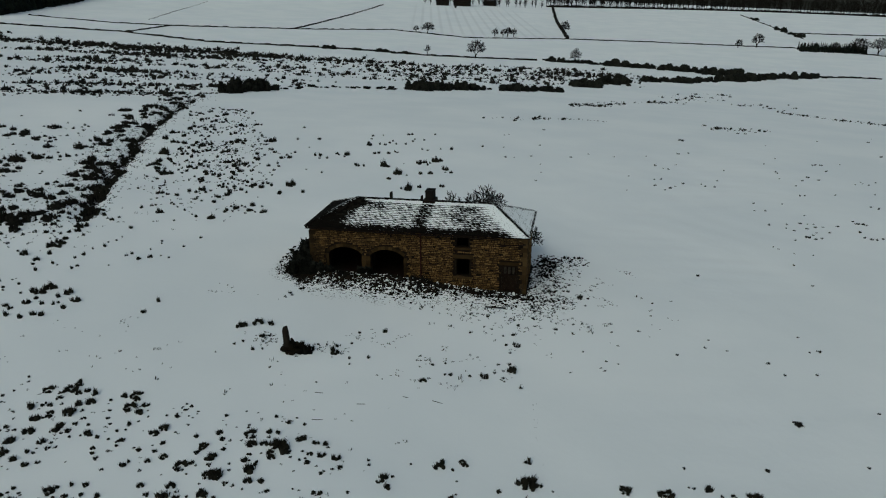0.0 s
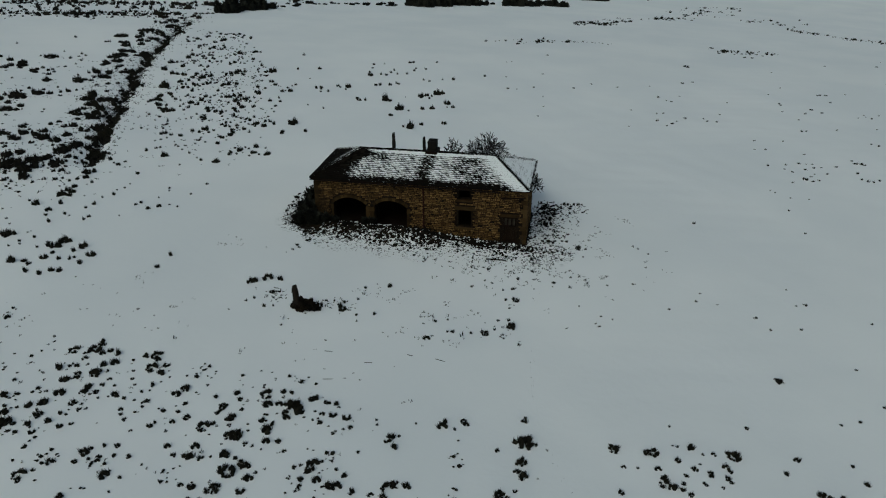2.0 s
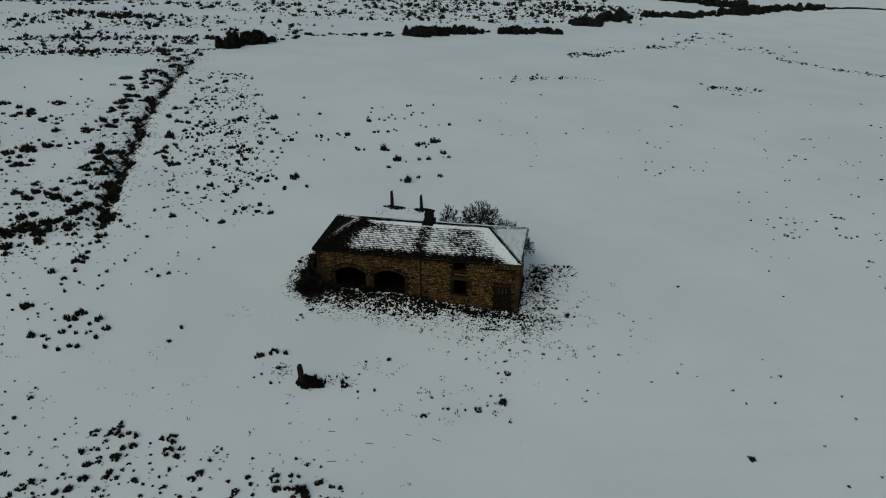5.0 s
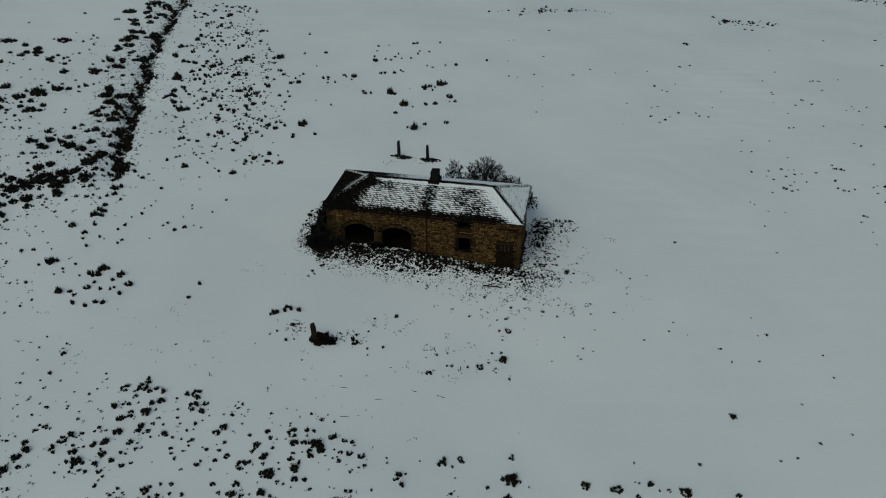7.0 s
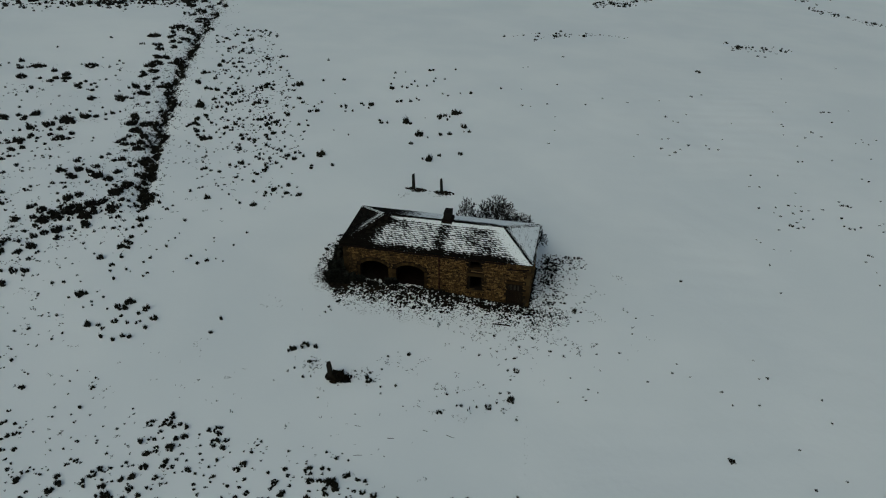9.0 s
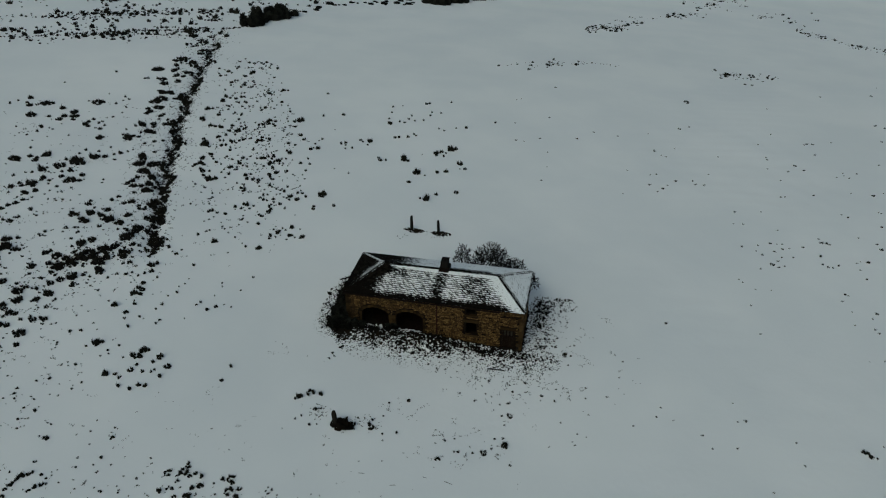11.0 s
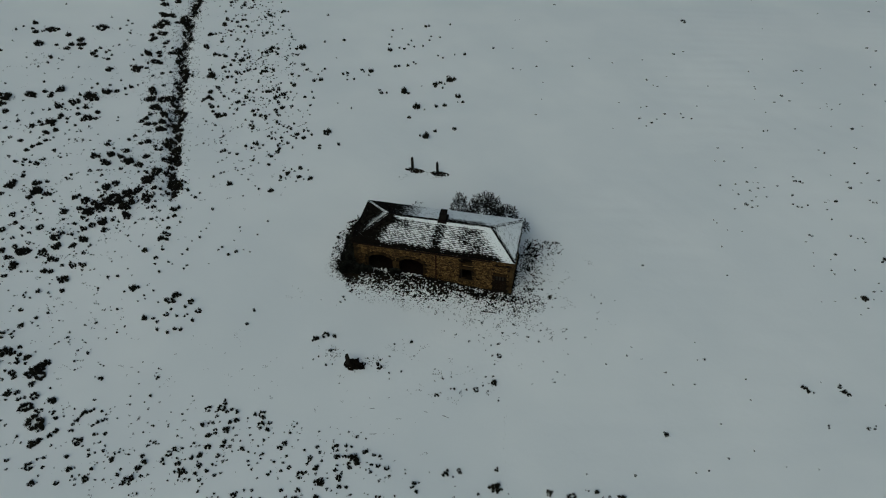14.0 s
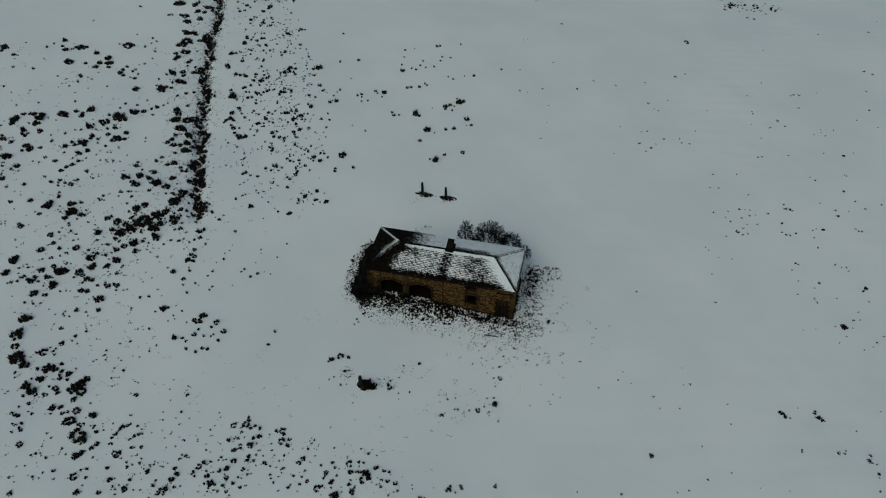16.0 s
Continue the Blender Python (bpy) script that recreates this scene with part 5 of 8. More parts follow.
strew("rush_clump", "dark rush clump in a loose band across the field", "rush clumps on the open field", [
    (-37.7, 56.9, 0.45), (-29.3, -12.5, 0.33), (-30.4, -12.4, 0.42), (-30.9, -11.5, 0.33), (-32.2, -11.4, 0.57), (-31.4, -11.2, 0.34), (-30.5, -10.5, 0.48),
    (-27.9, -9.4, 0.55), (-29.3, -9.2, 0.39), (-31.1, -8.8, 0.72), (-30.7, -8.8, 0.44), (-29.1, -8.5, 0.56), (-30.8, -8, 0.82), (-32.8, -1.7, 0.37),
    (-28.6, -1.4, 0.33), (-28, -0.8, 0.37), (-28.6, 9.8, 0.64), (-31.8, 11, 0.33), (-28.1, 13.4, 0.7), (-31.1, 16.1, 0.48), (-30.7, 17.2, 0.53), (-29.3, 18.5, 0.34),
    (-30.2, 19.3, 0.4), (-32.5, 19.8, 0.35), (-31.4, 20.2, 0.45), (-29.6, 20.6, 0.3), (-28.8, 20.8, 0.61), (-30.5, 21, 0.3), (-29.8, 21.4, 0.55), (-31, 22.4, 0.36),
    (-29.3, 22.5, 0.35), (-32.1, 22.8, 0.31), (-31.1, 23.8, 0.36)])
strew("rush_clump", "dark rush clump in a loose band across the field", "rush clumps on the open field", [
    (-32.1, 30.5, 0.38), (-32.5, 35.3, 0.46), (-31.7, 35.8, 0.69), (-32.6, 37.2, 0.32), (-28.5, 38, 0.32), (-29.2, 38.2, 0.4), (-28.7, 38.7, 0.47), (-32.2, 39, 0.33),
    (-32.4, 48.7, 0.51), (-23, -9.8, 0.32), (-23, -8.1, 0.33), (-25.1, 13.2, 0.56), (-26.5, 13.2, 0.51), (-26.9, 14.8, 0.61), (-26.2, 19.3, 0.44), (-26.3, 19.8, 0.35),
    (-24.2, 20.7, 0.41), (-26.4, 22.8, 0.95), (-26.1, 23.1, 0.42), (-22.6, 34.6, 0.53), (-21.9, 34.8, 0.31), (-23.1, 35.3, 0.46), (-25.7, 40.2, 0.63),
    (-27, 40.2, 0.4), (-22.8, 42.9, 0.48), (-22.3, 43.1, 0.41), (-21.1, 43.7, 0.49), (-24.8, 47.6, 0.74), (-23.6, 48.7, 0.34), (-22.9, 48.7, 0.34),
    (-25.5, 49.4, 0.35), (-21.5, 57.2, 0.45), (-21, 57.5, 0.45)])
strew("rush_clump", "dark rush clump in a loose band across the field", "rush clumps on the open field", [
    (-16.4, -10, 0.54), (-15.7, -9.4, 0.63), (-17.4, 29.3, 0.57), (-17.1, 32.1, 0.87), (-19.1, 35.5, 0.46), (-19.6, 35.8, 0.97), (-19.7, 36.4, 0.46),
    (-15.9, 38.6, 0.47), (-16, 39.2, 0.69), (-15.5, 39.8, 0.54), (-16.7, 47.7, 0.34), (-20.4, 50.5, 0.35), (-10.1, -11.7, 0.52), (-14.7, -11, 0.36),
    (-14.9, -9.3, 0.37), (-14.3, 25.2, 0.95), (-15, 25.3, 0.36), (-14.2, 25.4, 0.42), (-13.4, 27, 0.49), (-11.2, 28.3, 0.57), (-14.6, 33.1, 0.52), (-13.6, 33.7, 0.66),
    (-11.4, 35.4, 0.45), (-12.3, 36.7, 0.75), (-14.9, 38.5, 0.39), (-14.8, 39.7, 0.32), (-14.3, 40.8, 0.92), (-13.8, 41.3, 0.7), (-14.4, 41.6, 0.47),
    (-14.9, 41.9, 0.33), (-13.8, 49.6, 0.42), (-9.9, 52.9, 0.35)])
strew("grass_clump", "dark dead grass clump alone on smooth snow", "grass clumps in open snow", [
    (-3.3, -12.4, 0.44), (-4.5, -11.6, 0.32), (-6.1, 47.2, 0.41), (-7, 53.9, 0.35), (-1.5, -12.1, 0.49), (-1, -11.4, 0.32), (0, -11.1, 0.36), (-0.1, -10.9, 0.71),
    (-0.3, -10.2, 0.36), (-0.1, -7.9, 0.55), (-0.4, -6.5, 0.47), (0.7, -3.8, 0.43), (-1.4, 34.9, 0.38), (-2.8, 48.7, 0.34), (2.5, 50.5, 0.42), (-2.1, 58.1, 0.44),
    (-2.2, 73.8, 0.48), (8.3, 53.6, 0.43), (4.8, 53.9, 0.42), (14.4, -12.8, 0.56), (14.5, -6.2, 0.32), (11.1, -5, 0.33), (12.6, 7.7, 0.36), (13.2, 36.2, 0.3),
    (13.9, 37.2, 0.45), (12.3, 37.9, 0.45), (14.6, 38.4, 0.38), (12.5, 40.9, 0.32), (9.5, 41.3, 0.32), (13.3, 41.4, 0.32), (14.9, 47.8, 0.33), (14.3, 48.1, 0.41),
    (13.4, 49.3, 0.41)])
strew("grass_clump", "dark dead grass clump alone on smooth snow", "grass clumps in open snow", [
    (18, -3.8, 0.33), (18.2, 39.9, 0.38), (19.3, 40, 0.31), (15.7, 40.1, 0.46), (17.9, 40.9, 0.31), (20.3, 43.8, 0.32), (16.3, 51.4, 0.34), (17.6, 59.5, 0.6),
    (19.2, 61, 0.36), (20, 73.3, 0.56), (19.8, 73.9, 0.83), (26.8, -5.4, 0.37), (26.6, -5.1, 0.46), (25.1, 21.2, 0.46), (24.5, 21.6, 0.59), (25.2, 22.5, 0.4),
    (23.8, 23.4, 0.34), (25.2, 24.5, 0.34), (21.8, 24.6, 0.35), (26.2, 25.3, 0.35), (25.1, 26.3, 0.41), (22.7, 30.2, 0.36), (22.2, 33.2, 0.3), (25.4, 34.3, 0.3),
    (31.1, -8.2, 0.39), (30.2, -4.6, 0.32), (29.7, -3.9, 0.37), (32.3, 11.6, 0.3), (32.1, 12.2, 0.36), (30.2, 16.3, 0.32), (30.8, 17.6, 0.32), (30.3, 22.6, 0.46),
    (30.8, 22.6, 0.34)])
strew("grass_clump", "dark dead grass clump alone on smooth snow", "grass clumps in open snow", [
    (29.9, 23, 0.34), (31.6, 23.3, 0.34), (30.1, 24.8, 0.41), (28.6, 26.4, 0.41), (31.8, 27.9, 0.35), (30.9, 28.1, 0.48), (31.5, 28.1, 0.48), (28.7, 39.6, 0.38),
    (29.3, 39.8, 0.38), (29.7, 44.9, 0.39), (31.3, 48.2, 0.4), (32.6, 50.5, 0.63), (29.1, 51.4, 0.33), (29, 52.1, 0.33), (28.7, 56.8, 0.34), (31.4, 61.9, 0.35),
    (31.8, 89.6, 0.51), (27.9, 92.2, 0.62), (30.6, 92.3, 0.42), (29, 93.5, 0.63), (32.1, 93.5, 0.43), (32.9, 93.8, 0.33), (31.4, 94.1, 0.43), (30.5, 94.2, 0.33),
    (34.2, -9.7, 0.43), (33.7, -8.4, 0.52), (33.9, -7.8, 0.35), (34.6, 8.4, 0.87), (34.9, 8.4, 0.32), (34.5, 8.6, 0.57), (35.8, 9.8, 0.32), (37.8, 14.9, 0.43),
    (33.1, 15, 0.43)])
strew("grass_clump", "dark dead grass clump alone on smooth snow", "grass clumps in open snow", [
    (38.2, 15.4, 0.55), (35.4, 18.7, 0.38), (35.1, 25.1, 0.53), (37.5, 28.6, 0.48), (37.3, 29.7, 0.42), (35.8, 35.9, 0.44), (35.2, 36.5, 0.3), (33, 41.2, 0.31),
    (38.1, 43.4, 0.31), (33.5, 49.2, 0.4), (36.3, 55.4, 0.34), (35.6, 59.1, 0.35), (36.1, 59.5, 0.43), (37, 59.8, 0.51), (33, 89.3, 0.61), (35.6, 92.8, 0.52),
    (33.5, 93.2, 0.43), (34.8, 94.1, 0.53), (37.7, 95.1, 0.73), (36.9, 95.4, 0.53), (34.4, 95.8, 0.33), (39.5, 26.1, 0.34), (39.9, 26.2, 0.34), (41.3, 31.2, 0.36),
    (40.3, 32.6, 0.43), (43.6, 32.8, 0.36), (39.2, 34.4, 0.43), (40.3, 38.3, 0.31), (40, 38.5, 0.31), (40.8, 43.4, 0.6), (39.1, 48.2, 0.32), (40.6, 50.2, 0.33),
    (44.7, 54.5, 0.33)])
strew("grass_clump", "dark dead grass clump alone on smooth snow", "grass clumps in open snow", [
    (40, 61.6, 0.35), (44.2, 86, 0.31), (47.5, 53.2, 0.33), (47.4, 58.5, 0.5), (48.2, 64.9, 0.44), (50.6, 71.6, 0.45), (49.4, 72.4, 0.54), (54.1, 90.7, 0.51),
    (57.2, 97.7, 0.33)])
strew("rush_sprig", "small dark rush sprig on the snowy western slope", "rush sprigs on the slope", [
    (-40.3, -24.7, 0.25), (-40.4, -24, 0.26), (-40.1, -23.7, 0.3), (-39.8, -22.6, 0.26), (-41.4, -22.2, 0.22), (-41.8, -21.1, 0.27), (-40.2, -19.6, 0.27),
    (-37.1, -28.7, 0.13), (-37.7, -28.5, 0.24), (-34.2, -27.7, 0.24), (-35.4, -27.4, 0.2), (-37.8, -27.4, 0.17), (-37.2, -27.2, 0.17), (-37, -26, 0.25),
    (-34.7, -25.4, 0.17), (-33.5, -25.1, 0.29), (-35.3, -25, 0.25), (-36.8, -24.3, 0.25), (-37.4, -24, 0.21), (-33.9, -22.3, 0.26), (-38, -21.5, 0.26),
    (-35.6, -20.3, 0.22), (-34.8, -16.2, 0.28), (-31.7, -27.6, 0.16), (-28.8, -27.6, 0.16), (-29, -27.2, 0.24), (-31.8, -26.9, 0.28), (-28.5, -26.9, 0.24),
    (-27.6, -26.9, 0.16), (-28.3, -26.6, 0.17), (-32.6, -26.4, 0.24), (-29.5, -26.4, 0.17), (-32.2, -26.2, 0.25)])
strew("rush_sprig", "small dark rush sprig on the snowy western slope", "rush sprigs on the slope", [
    (-27.4, -25.9, 0.13), (-27.3, -25.3, 0.21), (-32.3, -25.1, 0.25), (-27.7, -25, 0.13), (-28.8, -24.9, 0.17), (-29.4, -24.8, 0.21), (-28.3, -24.6, 0.25),
    (-30, -24.6, 0.21), (-27.4, -24.6, 0.21), (-29.3, -24.2, 0.17), (-28.4, -24.2, 0.17), (-28.9, -24, 0.21), (-29.5, -23.4, 0.17), (-28.9, -23.2, 0.29),
    (-31.8, -23, 0.25), (-30.3, -22.8, 0.17), (-30.2, -22.7, 0.21), (-30.1, -22.4, 0.3), (-31.7, -22.2, 0.22), (-29.8, -22.1, 0.26), (-29.5, -22, 0.17),
    (-27.5, -21.9, 0.13), (-28.8, -21.7, 0.13), (-31.2, -21.6, 0.26), (-29.8, -21.6, 0.18), (-30.3, -21.4, 0.26), (-27.2, -21.4, 0.17), (-31.5, -20.5, 0.22),
    (-27.5, -19.8, 0.14), (-28.9, -19.5, 0.18), (-27.4, -19.1, 0.26), (-28.9, -18.2, 0.14), (-29.6, -17.1, 0.14)])
strew("rush_sprig", "small dark rush sprig on the snowy western slope", "rush sprigs on the slope", [
    (-27, -26.8, 0.2), (-25, -26.7, 0.24), (-24.5, -25.9, 0.24), (-24.1, -25.7, 0.24), (-26.2, -25.7, 0.2), (-24.9, -25.6, 0.17), (-21.7, -25.3, 0.17),
    (-22.3, -25, 0.24), (-21.4, -24.9, 0.19), (-23.3, -24.6, 0.25), (-21, -23.8, 0.2), (-25.3, -23.4, 0.29), (-21.2, -23.4, 0.18), (-24.6, -23.1, 0.17),
    (-22.6, -23, 0.24), (-25.3, -23, 0.21), (-22.7, -23, 0.14), (-22.1, -22.7, 0.14), (-21.7, -22.6, 0.16), (-21.5, -22.5, 0.14), (-22, -22.4, 0.25),
    (-26.2, -22.4, 0.17), (-23.5, -22.1, 0.21), (-25.8, -21.7, 0.21), (-24.7, -21.3, 0.17), (-21.3, -21.3, 0.14), (-21, -21.3, 0.14), (-22.9, -21.1, 0.12),
    (-25, -21, 0.13), (-21.7, -20.7, 0.12), (-21.4, -20.3, 0.28), (-26.9, -20.3, 0.22), (-21.7, -20.2, 0.12)])
strew("rush_sprig", "small dark rush sprig on the snowy western slope", "rush sprigs on the slope", [
    (-24.1, -20.1, 0.17), (-21.4, -19.7, 0.29), (-23.9, -19.6, 0.13), (-26.4, -19.5, 0.14), (-21.6, -19.3, 0.17), (-21.5, -19.1, 0.22), (-23.8, -18.7, 0.13),
    (-24.1, -18.3, 0.17), (-21.4, -18.1, 0.25), (-20.9, -25.3, 0.13), (-20.2, -25.2, 0.25), (-20.7, -24.8, 0.29), (-20.8, -24.8, 0.19), (-20.9, -22.6, 0.16),
    (-20.8, -21.2, 0.25), (-20.9, -20.9, 0.26), (-20.3, -20.6, 0.26), (-20.9, -20.1, 0.19), (-20.7, -19.1, 0.27), (-20.5, -18.8, 0.25)])
strew("rush_sprig", "small dark rush sprig half buried in snow", "rush sprigs on the slope", [
    (-17.2, -29.8, 0.25), (-15.6, -29.3, 0.21), (-15.1, -28.7, 0.13), (-16.7, -28.3, 0.13), (-18.8, -27.9, 0.17), (-18.8, -27.4, 0.23), (-18.6, -27.2, 0.16),
    (-18.5, -26.8, 0.18), (-15.8, -26.7, 0.14), (-18.8, -26.7, 0.12), (-18.1, -26.6, 0.14), (-17.3, -26.4, 0.24), (-19, -26.4, 0.12), (-16, -26.2, 0.18),
    (-19.9, -26.1, 0.24), (-16.4, -26.1, 0.24), (-15.3, -25.6, 0.24), (-17.1, -25.5, 0.18), (-19.8, -25.5, 0.17), (-16.7, -25.2, 0.24), (-16.1, -25.1, 0.24),
    (-19.3, -24.6, 0.25), (-20, -24.5, 0.13), (-18.9, -24.3, 0.19), (-16.1, -24.1, 0.15), (-19.8, -23.8, 0.22), (-19.5, -23.8, 0.15), (-15.5, -23.6, 0.25),
    (-16.8, -23.5, 0.24), (-19.2, -23.4, 0.26), (-15.4, -23.3, 0.21), (-17.1, -23.2, 0.22), (-18.9, -23.2, 0.18)])
strew("rush_sprig", "small dark rush sprig half buried in snow", "rush sprigs on the slope", [
    (-19.7, -23.1, 0.16), (-17.3, -22.9, 0.2), (-16.6, -22.9, 0.15), (-15.4, -22.5, 0.28), (-18.8, -22.4, 0.18), (-19.9, -22.2, 0.29), (-19.4, -22.2, 0.14),
    (-18.4, -22.2, 0.14), (-16.6, -22.2, 0.14), (-18, -22.1, 0.14), (-19.2, -22, 0.27), (-19.2, -21.5, 0.27), (-17.1, -21.5, 0.2), (-18.6, -21.4, 0.16),
    (-15.3, -21.4, 0.16), (-17.7, -21.1, 0.14), (-19.1, -21, 0.21), (-16.9, -20.9, 0.23), (-18.1, -20.7, 0.16), (-19.6, -20.4, 0.21), (-18.4, -20.1, 0.14),
    (-17.1, -19.8, 0.14), (-17.6, -19.4, 0.22), (-17, -19.3, 0.29), (-17.6, -19, 0.27), (-18.3, -18.9, 0.15), (-18.5, -18.8, 0.27), (-17.8, -18.5, 0.27),
    (-10.6, -28.3, 0.16), (-10.3, -28, 0.22), (-9.3, -27.8, 0.2), (-9, -27.7, 0.22), (-12.2, -27.7, 0.17)])
strew("rush_sprig", "small dark rush sprig half buried in snow", "rush sprigs on the slope", [
    (-10.7, -27.7, 0.17), (-11, -27.6, 0.17), (-14.9, -27.6, 0.13), (-11, -27.5, 0.29), (-12, -27.5, 0.17), (-11.2, -27.2, 0.22), (-11.7, -27.2, 0.13),
    (-10.3, -27.1, 0.22), (-9.3, -27.1, 0.2), (-9.4, -26.9, 0.22), (-14.9, -26.8, 0.19), (-11.1, -26.7, 0.21), (-12.3, -26.6, 0.21), (-11, -26.4, 0.27),
    (-10.8, -26.3, 0.21), (-14.5, -25.9, 0.12), (-9.9, -25.6, 0.14), (-12.9, -25.6, 0.12), (-11.1, -25.4, 0.28), (-10.7, -25.3, 0.28), (-10.6, -25.3, 0.22),
    (-9.6, -25.3, 0.18), (-13.5, -25.1, 0.26), (-12.3, -25, 0.28), (-12.7, -25, 0.22), (-10.1, -25, 0.22), (-9.3, -25, 0.12), (-10.5, -24.8, 0.22),
    (-11.9, -24.8, 0.14), (-10.8, -24.7, 0.24), (-14, -24.6, 0.27), (-11.3, -24.5, 0.22), (-12.9, -24.2, 0.19)])
strew("rush_sprig", "small dark rush sprig half buried in snow", "rush sprigs on the slope", [
    (-11.8, -24, 0.13), (-10.8, -23.8, 0.23), (-10.4, -23.8, 0.19), (-14.6, -23.7, 0.17), (-11.5, -23.5, 0.23), (-11.2, -23.5, 0.15), (-9.4, -23.3, 0.29),
    (-12.9, -23.3, 0.13), (-10, -23.3, 0.13), (-14.6, -23.1, 0.24), (-13.3, -23.1, 0.24), (-11.4, -23, 0.15), (-13.1, -22.9, 0.19), (-12.5, -22.9, 0.13),
    (-11, -22.9, 0.13), (-12.8, -22.8, 0.24), (-12, -22.8, 0.24), (-14.1, -22.8, 0.13), (-11.2, -22.5, 0.13), (-10.3, -22.5, 0.13), (-14.7, -22.4, 0.22),
    (-12.3, -22.4, 0.2), (-10.1, -22.3, 0.19), (-12, -22.1, 0.24), (-12.9, -22.1, 0.22), (-9.7, -21.7, 0.13), (-11.9, -21.6, 0.2), (-10.9, -21.1, 0.2),
    (-9.1, -21.1, 0.2), (-13.5, -21, 0.25), (-10.3, -20.9, 0.29), (-12.3, -20.9, 0.25), (-11.9, -20.9, 0.16)])
strew("rush_sprig", "small dark rush sprig half buried in snow", "rush sprigs on the slope", [
    (-11.4, -20.8, 0.14), (-12.6, -20.5, 0.27), (-10.3, -20.3, 0.18), (-14.3, -20.3, 0.16), (-11.2, -20.1, 0.27), (-10.5, -19.9, 0.28), (-10.1, -19.9, 0.23),
    (-14.4, -19.7, 0.12), (-12.9, -14.2, 0.14), (-7.8, -27.7, 0.15), (-5.6, -27.4, 0.23), (-6, -27.1, 0.22), (-5.2, -26.7, 0.22), (-5.6, -26.5, 0.24),
    (-3.4, -26.2, 0.15), (-3.7, -25.8, 0.3), (-7.5, -25.7, 0.19), (-3.3, -25.7, 0.19), (-4, -25.5, 0.27), (-4.5, -25.5, 0.21), (-7.6, -25.3, 0.27),
    (-8.1, -25.3, 0.22), (-6, -25.2, 0.18), (-4.1, -25.1, 0.21), (-4.1, -24.9, 0.23), (-4, -24.8, 0.21), (-5.9, -24.7, 0.27), (-8.1, -24.7, 0.22), (-3.1, -24.7, 0.14),
    (-7.5, -24.7, 0.12), (-3.7, -24.6, 0.23), (-7.9, -24.5, 0.18), (-7.5, -24.4, 0.22)])
strew("rush_sprig", "small dark rush sprig half buried in snow", "rush sprigs on the slope", [
    (-7.2, -24.2, 0.22), (-7.1, -24.1, 0.14), (-8.9, -23.8, 0.21), (-5.7, -23.2, 0.17), (-4.3, -22.5, 0.29), (-7.2, -22.3, 0.15), (-4.7, -22.2, 0.19),
    (-7.1, -22.1, 0.13), (-6.8, -21.9, 0.13), (-4.5, -21.8, 0.3), (-8, -21.7, 0.24), (-6.5, -21.7, 0.19), (-4.2, -21.7, 0.15), (-5.4, -21.2, 0.15), (-8.1, -21.1, 0.2),
    (-7.6, -21.1, 0.13), (-6.8, -20.9, 0.13), (-7.5, -20.4, 0.14), (-7.7, -20.2, 0.27), (-8.2, -20.2, 0.25), (-8, -20.2, 0.2), (-8.9, -20.2, 0.16),
    (-2.6, -26.7, 0.29), (-0.7, -26.3, 0.17), (-1.4, -26.2, 0.26), (-1.3, -26, 0.13), (1.2, -25.9, 0.17), (-2, -25.8, 0.22), (-2.4, -25.7, 0.26), (-1.3, -25.6, 0.17),
    (-2.6, -25.4, 0.23), (1.5, -25.1, 0.22), (-1, -25, 0.27)])
strew("rush_sprig", "small dark rush sprig half buried in snow", "rush sprigs on the slope", [
    (0.8, -24.9, 0.23), (0.5, -24.6, 0.17), (1, -24.4, 0.21), (0.8, -24.3, 0.21), (1.3, -23.9, 0.16), (1.7, -22.9, 0.12), (2.2, -22.9, 0.12), (1.2, -22.7, 0.12),
    (1.6, -22.1, 0.19), (1.3, -22, 0.19), (0.3, -21.6, 0.23), (2.5, -21, 0.13), (2, -20.8, 0.19), (-1.8, -20.6, 0.15), (-2.5, -20.4, 0.16), (-1.4, -20.1, 0.29),
    (-1.5, -19.9, 0.24), (1.4, -19, 0.14), (5.2, -24.6, 0.21), (4.4, -24.4, 0.19), (5.7, -23, 0.22), (8.7, -22.4, 0.21), (8.4, -22.2, 0.26), (8, -22.1, 0.23),
    (8.4, -21.8, 0.21), (5.9, -21.4, 0.17), (8.6, -21.3, 0.19), (6.5, -21.3, 0.13), (7.4, -21.2, 0.27), (8.3, -20.4, 0.24), (5.6, -20.3, 0.13), (7.4, -20.2, 0.25),
    (5.4, -20.1, 0.19)])
